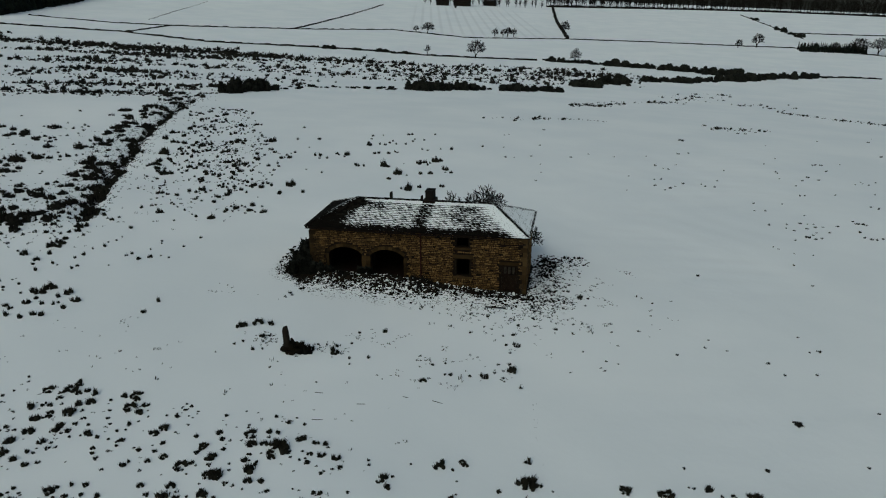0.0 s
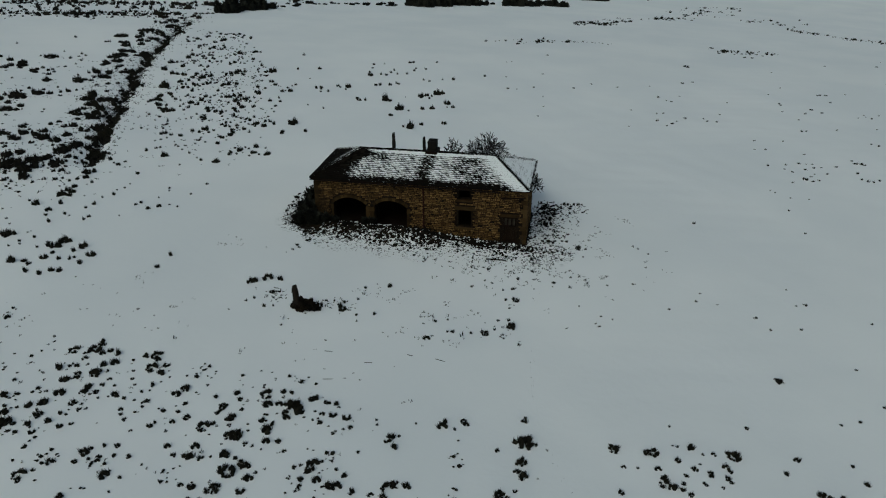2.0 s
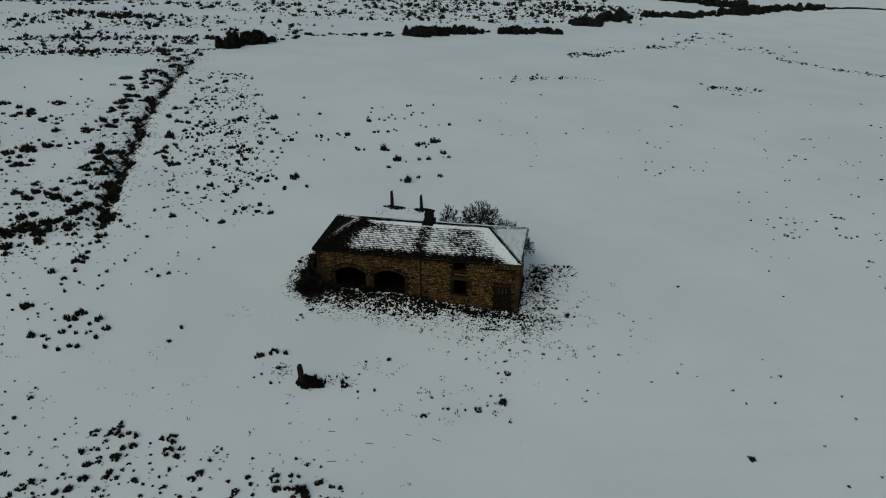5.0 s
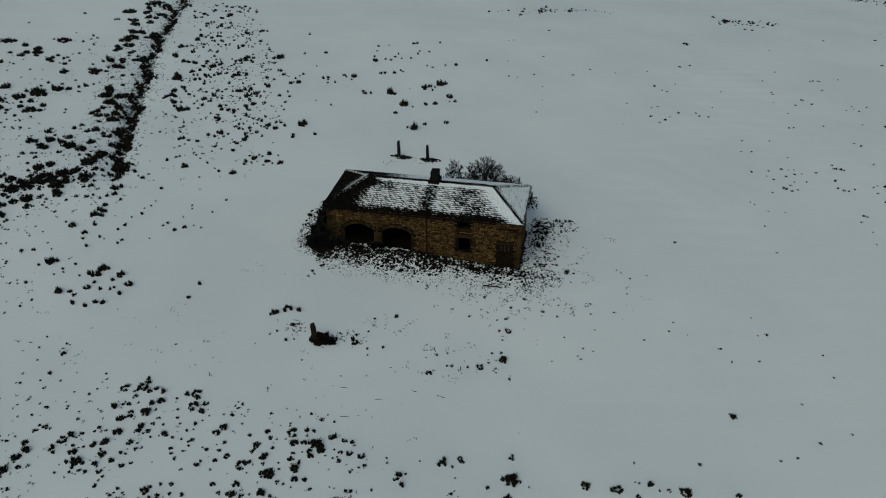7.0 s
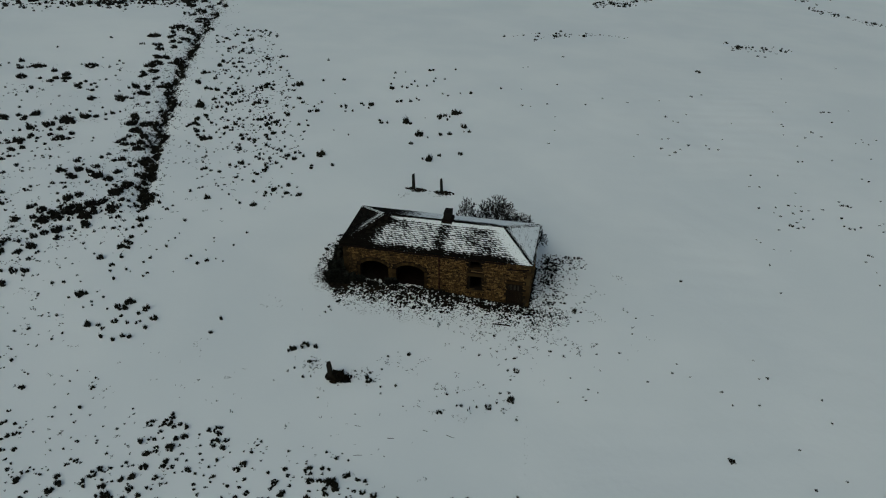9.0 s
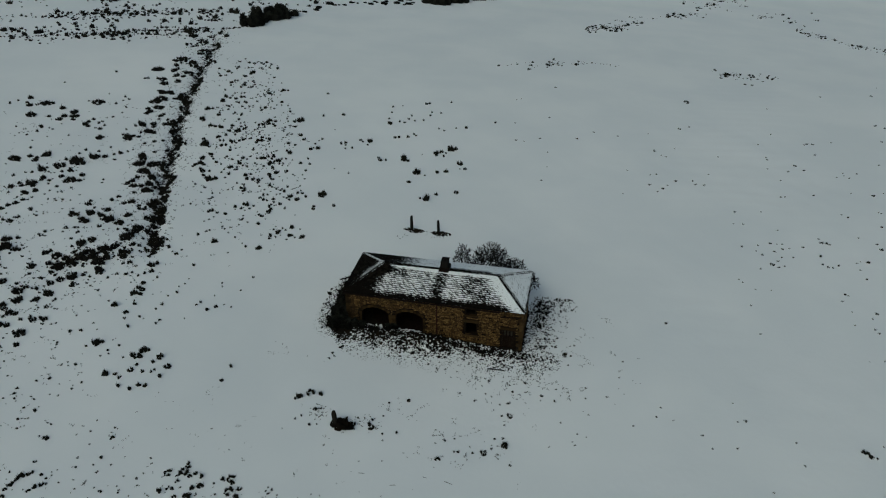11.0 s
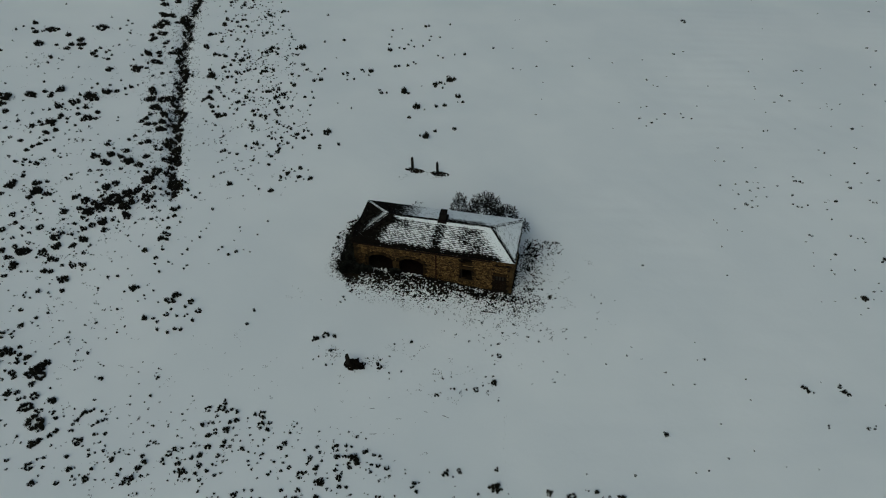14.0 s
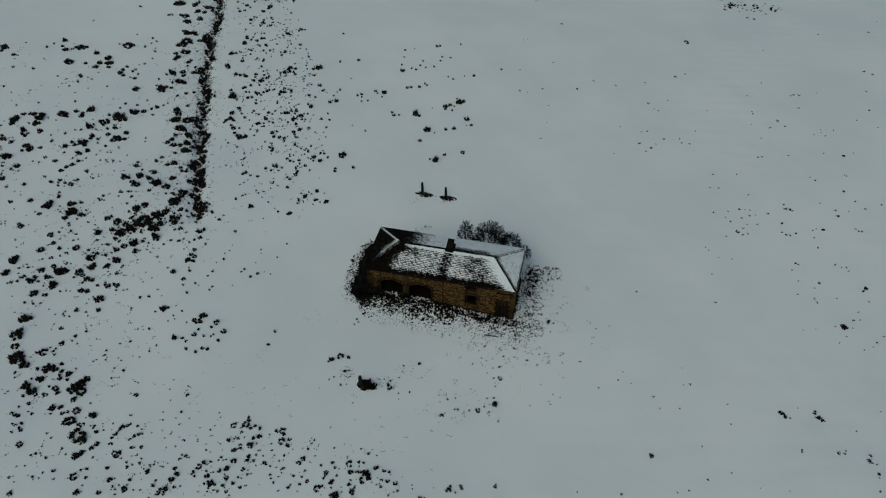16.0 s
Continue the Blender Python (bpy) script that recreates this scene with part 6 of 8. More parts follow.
strew("rush_sprig", "small dark rush sprig half buried in snow", "rush sprigs on the slope", [
    (7.1, -20.1, 0.19), (8.2, -19.4, 0.13), (8.4, -19.4, 0.13), (8.2, -18, 0.16), (9.5, -23.5, 0.16), (11.6, -22.6, 0.26), (14.8, -22.1, 0.17), (14.7, -21.9, 0.13),
    (10.1, -21.7, 0.15), (9.4, -21.7, 0.14), (9.3, -21.6, 0.17), (10.5, -21.3, 0.19), (10.4, -21.1, 0.27), (9.7, -21.1, 0.18), (9.7, -20.9, 0.23), (9, -20.8, 0.25),
    (9, -20.8, 0.12), (10.6, -20.6, 0.2), (9.3, -20.4, 0.12), (10.3, -20.3, 0.14), (10.5, -20.2, 0.12), (13.1, -20.1, 0.24), (9.5, -19.7, 0.18), (10, -19.6, 0.26),
    (11.1, -19.6, 0.24), (11.9, -17.2, 0.22), (15.7, -22.4, 0.25), (15.2, -22.1, 0.26), (15.6, -22.1, 0.22), (15.9, -21.9, 0.17), (16, -21.5, 0.26),
    (15.1, -21.2, 0.26), (15.9, -21.2, 0.17)])
strew("rush_sprig", "small dark rush sprig half buried in snow", "rush sprigs on the slope", [
    (16.5, -20, 0.27), (16.2, -18.9, 0.18), (16.6, -15.9, 0.15), (17.6, -15.5, 0.13), (19.2, -14, 0.17), (23.7, -13.7, 0.13), (26.2, -13.3, 0.17)])
strew("heather_sprig", "small dark heather sprig on the snowy moor", "heather sprigs on the moor", [
    (-82, 32.7, 0.18), (-83.5, 37.6, 0.24), (-76, 23.9, 0.17), (-79, 31.1, 0.18), (-78, 34.1, 0.18), (-78.4, 47.9, 0.26), (-69.2, 13.5, 0.25), (-73.2, 21.2, 0.22),
    (-74.6, 22, 0.16), (-70.9, 22.7, 0.27), (-74, 25.3, 0.22), (-70.9, 27.2, 0.17), (-69.6, 27.9, 0.22), (-71, 28.2, 0.17), (-70.3, 29, 0.17), (-72.8, 29.9, 0.28),
    (-71.5, 31.8, 0.17), (-70.1, 41.9, 0.25), (-69.3, 45.8, 0.25), (-64.1, 6.2, 0.28), (-66.1, 8.6, 0.29), (-64.4, 8.8, 0.29), (-68.7, 14.2, 0.15),
    (-64.5, 16.1, 0.25), (-66, 19.5, 0.21), (-67.7, 26.5, 0.17), (-63.6, 26.6, 0.17), (-66.7, 28.1, 0.17), (-64.5, 29.4, 0.23), (-67.7, 30.6, 0.28),
    (-68.5, 30.9, 0.23), (-68.1, 32.8, 0.23), (-63.7, 36.7, 0.24)])
strew("heather_sprig", "small dark heather sprig on the snowy moor", "heather sprigs on the moor", [
    (-65.7, 43.9, 0.25), (-57.3, 1, 0.14), (-59.3, 1.6, 0.18), (-57.5, 7.4, 0.28), (-57.4, 8.9, 0.19), (-57.3, 12.2, 0.29), (-57.3, 12.8, 0.29), (-60.6, 13.2, 0.3),
    (-62.8, 14.4, 0.15), (-57.8, 16.3, 0.25), (-58.2, 17.6, 0.21), (-62.3, 18.2, 0.21), (-57, 20.4, 0.16), (-57.2, 27.8, 0.28), (-58.1, 31.9, 0.23),
    (-58.7, 33.7, 0.29), (-63, 37.2, 0.3), (-62.8, 39.1, 0.24), (-52.3, -9.1, 0.2), (-52, -8.9, 0.28), (-51.5, -8.6, 0.28), (-53.5, -8, 0.28), (-51.5, -8, 0.24),
    (-52.1, -7.5, 0.2), (-52.6, -6.8, 0.25), (-55.8, -3, 0.21), (-51.9, -2.8, 0.26), (-51.2, -1.6, 0.17), (-56, -0.4, 0.13), (-52.1, 0.1, 0.22), (-55, 1.6, 0.18),
    (-56.7, 1.8, 0.22), (-54, 2.6, 0.27)])
strew("heather_sprig", "small dark heather sprig on the snowy moor", "heather sprigs on the moor", [
    (-54.5, 2.9, 0.18), (-54.7, 3.5, 0.18), (-56.3, 5.8, 0.28), (-51.3, 6, 0.23), (-56.5, 7, 0.14), (-55.7, 7.4, 0.28), (-54.7, 7.5, 0.19), (-54.1, 9.4, 0.24),
    (-55.4, 10.2, 0.24), (-55.1, 11.6, 0.15), (-52.9, 13.5, 0.2), (-56.5, 13.9, 0.2), (-55.5, 14.8, 0.2), (-55, 14.9, 0.2), (-52.8, 15, 0.2), (-54.8, 16.3, 0.2),
    (-52.8, 25, 0.16), (-54.5, 27.3, 0.27), (-54.2, 28, 0.22), (-49, -12.4, 0.15), (-46.1, -11.1, 0.16), (-47.4, -10.6, 0.24), (-50.6, -10.6, 0.16), (-49, -9.9, 0.24),
    (-46.5, -8.6, 0.2), (-48.6, -8.4, 0.24), (-46, -8.4, 0.16), (-45.6, -8.3, 0.12), (-49.5, -8, 0.28), (-50, -7.9, 0.28), (-47.5, -7.7, 0.24), (-49.4, -7.1, 0.28),
    (-45.1, -6.9, 0.28)])
strew("heather_sprig", "small dark heather sprig on the snowy moor", "heather sprigs on the moor", [
    (-48.8, -4.6, 0.21), (-49.6, -4, 0.25), (-48.6, -2.7, 0.3), (-45.4, -2.7, 0.21), (-47.2, -2.4, 0.25), (-49.7, -1.4, 0.22), (-46.3, -1.2, 0.17),
    (-49.3, -1.1, 0.17), (-46, -1, 0.21), (-47.2, -0.7, 0.26), (-50, -0.4, 0.26), (-48.5, 0.8, 0.26), (-48.9, 1.6, 0.22), (-49.9, 1.8, 0.22), (-49.2, 3.8, 0.14),
    (-46.5, 4.7, 0.27), (-46.4, 4.7, 0.18), (-50.5, 5.9, 0.23), (-47.5, 6, 0.27), (-49.2, 7, 0.19), (-48.3, 12.6, 0.29), (-41.9, -10.9, 0.15), (-42.4, -10.5, 0.2),
    (-43.5, -10.3, 0.25), (-42.2, -9, 0.24), (-42.9, -8.4, 0.2), (-40.8, -7.6, 0.12), (-41.1, -7, 0.28), (-40.4, -6.8, 0.16), (-40.1, -6.6, 0.16), (-42.8, -6.3, 0.24),
    (-41.9, -6.2, 0.24), (-44.1, -4.3, 0.29)])
strew("heather_sprig", "small dark heather sprig on the snowy moor", "heather sprigs on the moor", [
    (-43.7, -4.3, 0.29), (-42.4, -3.8, 0.21), (-42.4, -3.5, 0.25), (-43.6, -3.2, 0.29), (-44.4, -3, 0.25), (-42, -2.7, 0.17), (-44.6, -2.1, 0.25), (-39.6, -1.3, 0.21),
    (-42, -0.9, 0.26), (-41.3, -0.5, 0.21), (-41.7, 0.5, 0.26), (-39.9, 0.7, 0.26), (-42.4, 1, 0.26), (-39.9, 3.3, 0.26), (-39.7, 4.6, 0.27), (-40.8, 8.2, 0.28),
    (-38.5, 3.2, 0.26)])
strew("rush_shoot", "small dark rush shoots between larger clumps in snow", "rush shoots on the open field", [
    (-58.3, 62.4, 0.28), (-51.1, 45.3, 0.25), (-55.3, 54.6, 0.2), (-51.1, 63.5, 0.21), (-45.1, 34.2, 0.28), (-45.9, 41.8, 0.3), (-49.4, 46.2, 0.25),
    (-50.1, 46.4, 0.25), (-47.8, 52.5, 0.19), (-47.1, 53.1, 0.2), (-45.9, 53.5, 0.26), (-50.7, 55.4, 0.2), (-48.7, 58.7, 0.2), (-48.1, 59.1, 0.2), (-46.7, 59.4, 0.2),
    (-49.5, 60.8, 0.14), (-49, 61.8, 0.27), (-50.2, 63.1, 0.21), (-40.2, 19.6, 0.15), (-42.5, 21.9, 0.16), (-39.3, 24, 0.26), (-42, 25.1, 0.26), (-40.4, 25.2, 0.21),
    (-40.5, 26.1, 0.27), (-41.5, 27.3, 0.22), (-39.8, 28.6, 0.27), (-43.7, 29.2, 0.27), (-44.6, 32.2, 0.22), (-42.7, 34.1, 0.28), (-42, 35.6, 0.29),
    (-39.5, 36.7, 0.23), (-43, 37.9, 0.23), (-43.7, 39.5, 0.24)])
strew("rush_shoot", "small dark rush shoots between larger clumps in snow", "rush shoots on the open field", [
    (-42.5, 41.1, 0.3), (-40.6, 41.7, 0.3), (-39.7, 45.1, 0.18), (-43.2, 49.2, 0.25), (-42.5, 49.4, 0.19), (-41.5, 49.5, 0.25), (-44.7, 49.8, 0.19),
    (-35.1, -10.9, 0.25), (-33.9, -9.5, 0.15), (-33.4, -9.1, 0.15), (-35.7, -8.7, 0.2), (-33.7, -8.7, 0.2), (-33.2, -7.9, 0.2), (-37.4, -7, 0.24), (-36.2, -6.5, 0.12),
    (-37, -5.8, 0.16), (-38.5, -4.4, 0.17), (-33.3, -4, 0.16), (-33.8, -3.9, 0.21), (-33, -2.5, 0.21), (-37.7, -2.5, 0.17), (-35.5, -1.9, 0.21), (-36.2, -1.2, 0.25),
    (-33, -0.4, 0.13), (-37.4, 0.6, 0.13), (-38.2, 2.1, 0.22), (-37, 2.3, 0.26), (-35.9, 6.3, 0.27), (-38.2, 6.4, 0.23), (-36.5, 6.6, 0.18), (-35.8, 7.2, 0.18),
    (-33.1, 9.6, 0.19), (-35.3, 11.3, 0.28)])
strew("rush_shoot", "small dark rush shoots between larger clumps in snow", "rush shoots on the open field", [
    (-35, 11.6, 0.19), (-34, 12.4, 0.14), (-36.5, 13.3, 0.15), (-34.6, 13.5, 0.15), (-36.2, 13.8, 0.19), (-36, 14.5, 0.15), (-37.1, 15.4, 0.29), (-34, 17.2, 0.3),
    (-33.1, 17.4, 0.25), (-38.6, 18.3, 0.15), (-38.1, 20.1, 0.15), (-37.1, 21.4, 0.16), (-36.2, 22.6, 0.21), (-37.3, 23, 0.21), (-36.7, 25.8, 0.21),
    (-36.1, 26.8, 0.16), (-38.1, 27.6, 0.22), (-37.7, 29, 0.22), (-36.4, 32, 0.28), (-37.4, 32.2, 0.17), (-38.7, 36.1, 0.29), (-34, 37.8, 0.17), (-38.2, 44.3, 0.24),
    (-35, 47.2, 0.27), (-28.9, -11.9, 0.29), (-28.4, -11.9, 0.29), (-27.9, -10.6, 0.28), (-29.5, -10.4, 0.29), (-28.8, -10.3, 0.24), (-28.7, -10, 0.2),
    (-30.4, -9.8, 0.25), (-32, -9.2, 0.15), (-31.9, -4.4, 0.24)])
strew("rush_shoot", "small dark rush shoots between larger clumps in snow", "rush shoots on the open field", [
    (-31.8, -3.9, 0.2), (-29.9, -3.1, 0.12), (-29.9, -1, 0.25), (-29.7, -0.5, 0.25), (-27.5, -0.3, 0.17), (-32.5, 0.3, 0.3), (-29, 0.8, 0.13), (-32.8, 1.2, 0.13),
    (-32.5, 1.8, 0.17), (-27.1, 2.3, 0.17), (-29, 2.4, 0.13), (-32.6, 2.7, 0.13), (-29.3, 3, 0.17), (-31.2, 8.1, 0.14), (-28.7, 9.6, 0.27), (-30, 9.7, 0.28),
    (-30.6, 10.1, 0.19), (-32.9, 11.7, 0.14), (-28.4, 11.9, 0.28), (-27.8, 12.3, 0.14), (-28.5, 12.5, 0.19), (-27.5, 12.9, 0.14), (-28, 13.8, 0.28), (-27.1, 15, 0.29),
    (-31.5, 16.3, 0.24), (-30.9, 16.7, 0.15), (-30.7, 17.9, 0.3), (-31.2, 18.4, 0.3), (-32, 19.7, 0.3), (-32.9, 20.8, 0.2), (-32.5, 21.1, 0.2), (-31.5, 21.4, 0.2),
    (-31.2, 21.7, 0.2)])
strew("rush_shoot", "small dark rush shoots between larger clumps in snow", "rush shoots on the open field", [
    (-28, 21.8, 0.29), (-29.3, 22.3, 0.2), (-28.8, 22.6, 0.29), (-31.1, 22.7, 0.26), (-28.8, 22.7, 0.16), (-31.5, 23, 0.21), (-31.8, 27.1, 0.21), (-32.9, 27.5, 0.21),
    (-30.7, 28.6, 0.22), (-30.7, 28.8, 0.23), (-27.4, 30.2, 0.16), (-32.2, 30.4, 0.22), (-30.9, 30.6, 0.24), (-31.7, 32.1, 0.24), (-32.3, 35.8, 0.23),
    (-28.2, 36.9, 0.25), (-27.3, 37.3, 0.25), (-32.4, 38.3, 0.17), (-31.7, 42.8, 0.18), (-26.7, -0.5, 0.17), (-26.9, 4.7, 0.18), (-26.6, 12.3, 0.19),
    (-25.9, 12.9, 0.19), (-26.6, 13, 0.28), (-25.3, 13, 0.28), (-26, 14.7, 0.15), (-25.3, 29.4, 0.23), (-25.7, 39, 0.25), (-26.6, 39.8, 0.25), (-21.6, 49.8, 0.27),
    (-22.6, 50.1, 0.27), (-22.5, 51.6, 0.27), (-25.8, 52.1, 0.27)])
strew("rush_shoot", "small dark rush shoots between larger clumps in snow", "rush shoots on the open field", [
    (-26.2, 54.4, 0.27), (-24.9, 55.4, 0.19), (-15.8, -12.3, 0.18), (-15.5, -11.9, 0.18), (-16.6, -10.3, 0.23), (-15.9, 31.8, 0.23), (-17.8, 38.3, 0.17),
    (-20.2, 44.6, 0.26), (-20.6, 44.9, 0.26), (-17.6, 48.1, 0.26), (-15.2, 49.1, 0.26), (-19.9, 52.7, 0.27), (-19.9, 54, 0.27), (-18.5, 54.1, 0.27),
    (-17.9, 59.3, 0.28), (-14.6, -12.6, 0.27), (-14.1, -12.4, 0.14), (-9.1, -12.1, 0.18), (-10.3, -11.4, 0.27), (-11.3, -11, 0.14), (-10.2, -10.9, 0.18),
    (-10.8, -10.9, 0.14), (-14.3, -10.8, 0.19), (-9.5, -10.3, 0.14), (-9.5, -8.8, 0.14), (-12.1, 35.2, 0.24), (-8.9, -12.7, 0.14), (-8.1, -11.7, 0.18),
    (-8.1, -8.2, 0.28)])
strew("grass_tuft", "tiny dark grass tuft scattered on smooth snow", "grass tufts in open snow", [
    (-3.6, -12.5, 0.23), (-5.1, -12, 0.14), (-3.8, -11.2, 0.19), (-4.9, 47.1, 0.26), (-8, 64.8, 0.29), (-7.3, 65.5, 0.29), (0.5, -12.7, 0.24), (-0.4, -12.3, 0.14),
    (-2.3, -12.2, 0.27), (-0.5, -11.9, 0.18), (-1.4, -11.8, 0.23), (-0.9, -10.4, 0.19), (-0.4, -8.9, 0.15), (-0.7, -8, 0.24), (-3, -6.8, 0.24), (-1, -6.8, 0.19),
    (-1.8, -6.1, 0.24), (-2.3, -5.9, 0.2), (-0.2, -5.1, 0.29), (2.1, -5, 0.29), (-2.3, -4.4, 0.29), (-1, 39.2, 0.24), (-1.3, 44.1, 0.25), (3.1, -10.2, 0.14),
    (5, -9.6, 0.23), (4.8, -9.3, 0.14), (5.8, -8.6, 0.14), (5.1, -8.4, 0.14), (3.8, -7.5, 0.19), (5.9, -6.1, 0.15), (3.2, -5.3, 0.2), (5.6, -4.3, 0.2),
    (3.2, -3.9, 0.25)])
strew("grass_tuft", "tiny dark grass tuft scattered on smooth snow", "grass tufts in open snow", [
    (7.3, -3.7, 0.29), (5.6, -3.1, 0.15), (8.3, -1.1, 0.2), (8.6, 1, 0.26), (8.9, 34.3, 0.23), (14.6, -12.9, 0.12), (9.3, -6.5, 0.19), (12.4, -5.1, 0.15),
    (11.5, -3.9, 0.2), (12.8, 56.1, 0.27), (18.9, -10.7, 0.13), (15.1, -7.4, 0.19), (17, -6.9, 0.19), (17.4, -4, 0.15), (17.3, -1.9, 0.15), (20.8, 17.2, 0.27),
    (20.5, 17.6, 0.2), (21.3, -12.8, 0.13), (21.6, -7.6, 0.23), (21.5, -5.3, 0.15), (21.2, 8.6, 0.25), (21, 13.1, 0.26), (21.9, 16.2, 0.2), (23.5, 16.4, 0.2),
    (23.1, 20.4, 0.27), (25.7, 21.6, 0.27), (25.8, 23.4, 0.28), (27, 23.7, 0.28), (23.2, 24.1, 0.28), (23.6, 25.4, 0.28), (27, 25.7, 0.28), (25.8, 26.4, 0.22),
    (26.4, 26.5, 0.22)])
strew("grass_tuft", "tiny dark grass tuft scattered on smooth snow", "grass tufts in open snow", [
    (26.5, 29.9, 0.29), (21.6, 30, 0.29), (22.2, 50.3, 0.26), (27.8, -9, 0.18), (27.8, -8.8, 0.22), (31.1, -8.4, 0.22), (31.6, -8.2, 0.27), (31.8, -7.8, 0.23),
    (27.2, -5.4, 0.28), (29.7, -4.6, 0.28), (29.6, -4.2, 0.19), (28.1, -3.9, 0.15), (30.2, 7, 0.16), (31.6, 7.4, 0.16), (30.4, 12.4, 0.19), (32.4, 14, 0.25),
    (30.7, 14.6, 0.2), (31.1, 17.5, 0.26), (30.8, 29, 0.29), (28.6, 48.4, 0.25), (34, -11.4, 0.26), (34.2, -10, 0.18), (33.9, -8.6, 0.22), (34.3, -8.6, 0.22),
    (33.2, -5.3, 0.19), (36, -2.3, 0.15), (36.1, 5.6, 0.21), (33.7, 6, 0.16), (37.1, 6.3, 0.16), (37.6, 7, 0.26), (34.6, 7.1, 0.21), (38.5, 8.1, 0.26),
    (33.7, 8.3, 0.21)])
strew("grass_tuft", "tiny dark grass tuft scattered on smooth snow", "grass tufts in open snow", [
    (35.5, 8.6, 0.21), (36.6, 10.1, 0.19), (36.6, 11.3, 0.25), (34.6, 12.9, 0.25), (38.1, 13.3, 0.25), (36.8, 18, 0.26), (36.1, 18.4, 0.2), (36.7, 18.6, 0.26),
    (33.9, 21.3, 0.27), (33.7, 23.1, 0.27), (33.8, 24.6, 0.28), (34.3, 25.1, 0.21), (35.6, 30.7, 0.29), (37.5, 48.1, 0.25), (38.6, 48.9, 0.25), (38.7, 49.8, 0.25),
    (33.2, 75.1, 0.3), (39.2, 26.5, 0.28), (39.1, 30.1, 0.22), (42.4, 44.7, 0.24)])

strew("rush_tussock", "dark dead rush tussock poking through smooth snow", "rush tussocks on the slope", [
    (29.7, -4.1, 0.42), (29.9, -4.6, 0.36), (30.3, -4.9, 0.36), (26.4, -5.0, 0.42), (26.8, -5.4, 0.34)])


strew("grass_clump", "dark weed clump in the trodden snow beside the barn", "weed clumps round the barn", [
    (-15.7, -4.2, 0.4), (-15.7, -5, 0.3), (-15.4, -4.6, 0.25), (2.7, 8.9, 0.3), (3.2, 8.9, 0.28), (3.6, 9, 0.35), (2.4, 8.9, 0.3), (3.6, 0.7, 0.65), (0.5, -1.9, 0.4), (1.7, -0.6, 0.6), (1.5, 1.1, 0.45), (2.2, -0.1, 0.3), (2.8, 1.5, 0.28), (4.4, 2.1, 0.2)])


# ---- scrub and rubble round the barn ----
def rubble():
    b, rng = Build(), random.Random(41)
    for i in range(820):
        x = rng.uniform(-16.5, 0.8)
        y = 0.1 - abs(rng.gauss(0, 1.0)) * (1.25 if x < -6 else 0.75) - 0.1
        k = rng.uniform(0.04, 0.14) * (1.25 if x < -6 else 1.0)
        b.rock((x, y, land_z(x, y) + k * 0.15), k, rng, 0.65)
    for i in range(170):
        x, y = 0.2 + abs(rng.gauss(0, 1.25)), rng.uniform(-1.0, 9.0)
        k = rng.uniform(0.04, 0.13)
        b.rock((x, y, land_z(x, y) + k * 0.15), k, rng, 0.65)
    tagged(new("rubble", b.mesh("rubble", M_RUBBLE)), "dark fallen stones and clods before the barn", "rubble", kind="stuff")


rubble()


def snow_lumps():
    """Snow lying on the stones and weeds of the bank, and blown into the arches."""
    b, rng = Build(), random.Random(43)
    for i in range(240):
        x = rng.uniform(-15.0, 0.4)
        y = 0.0 - abs(rng.gauss(0, 1.0)) * (1.5 if x < -6 else 1.0)
        k = rng.uniform(0.03, 0.085)
        b.rock((x, y, land_z(x, y) + rng.uniform(0.04, 0.16)), k, rng, 0.5)
    for arch in ARCHES:
        for i in range(46):
            x, y = rng.uniform(arch[0] + 0.15, arch[1] - 0.15), rng.uniform(-0.35, 0.5)
            k = rng.uniform(0.04, 0.13)
            b.rock((x, y, max(land_z(x, y), 0.62) + rng.uniform(0.0, 0.08)), k, rng, 0.5)
    for i in range(150):
        x, y = 0.3 + abs(rng.gauss(0, 1.2)), rng.uniform(-1.0, 7.0)
        b.rock((x, y, land_z(x, y) + rng.uniform(0.02, 0.10)), rng.uniform(0.03, 0.09), rng, 0.5)
    tagged(new("snow_lumps", b.mesh("snow_lumps", M_SNOW, True)), "small lumps of snow on rubble and weeds", "snow", kind="stuff")


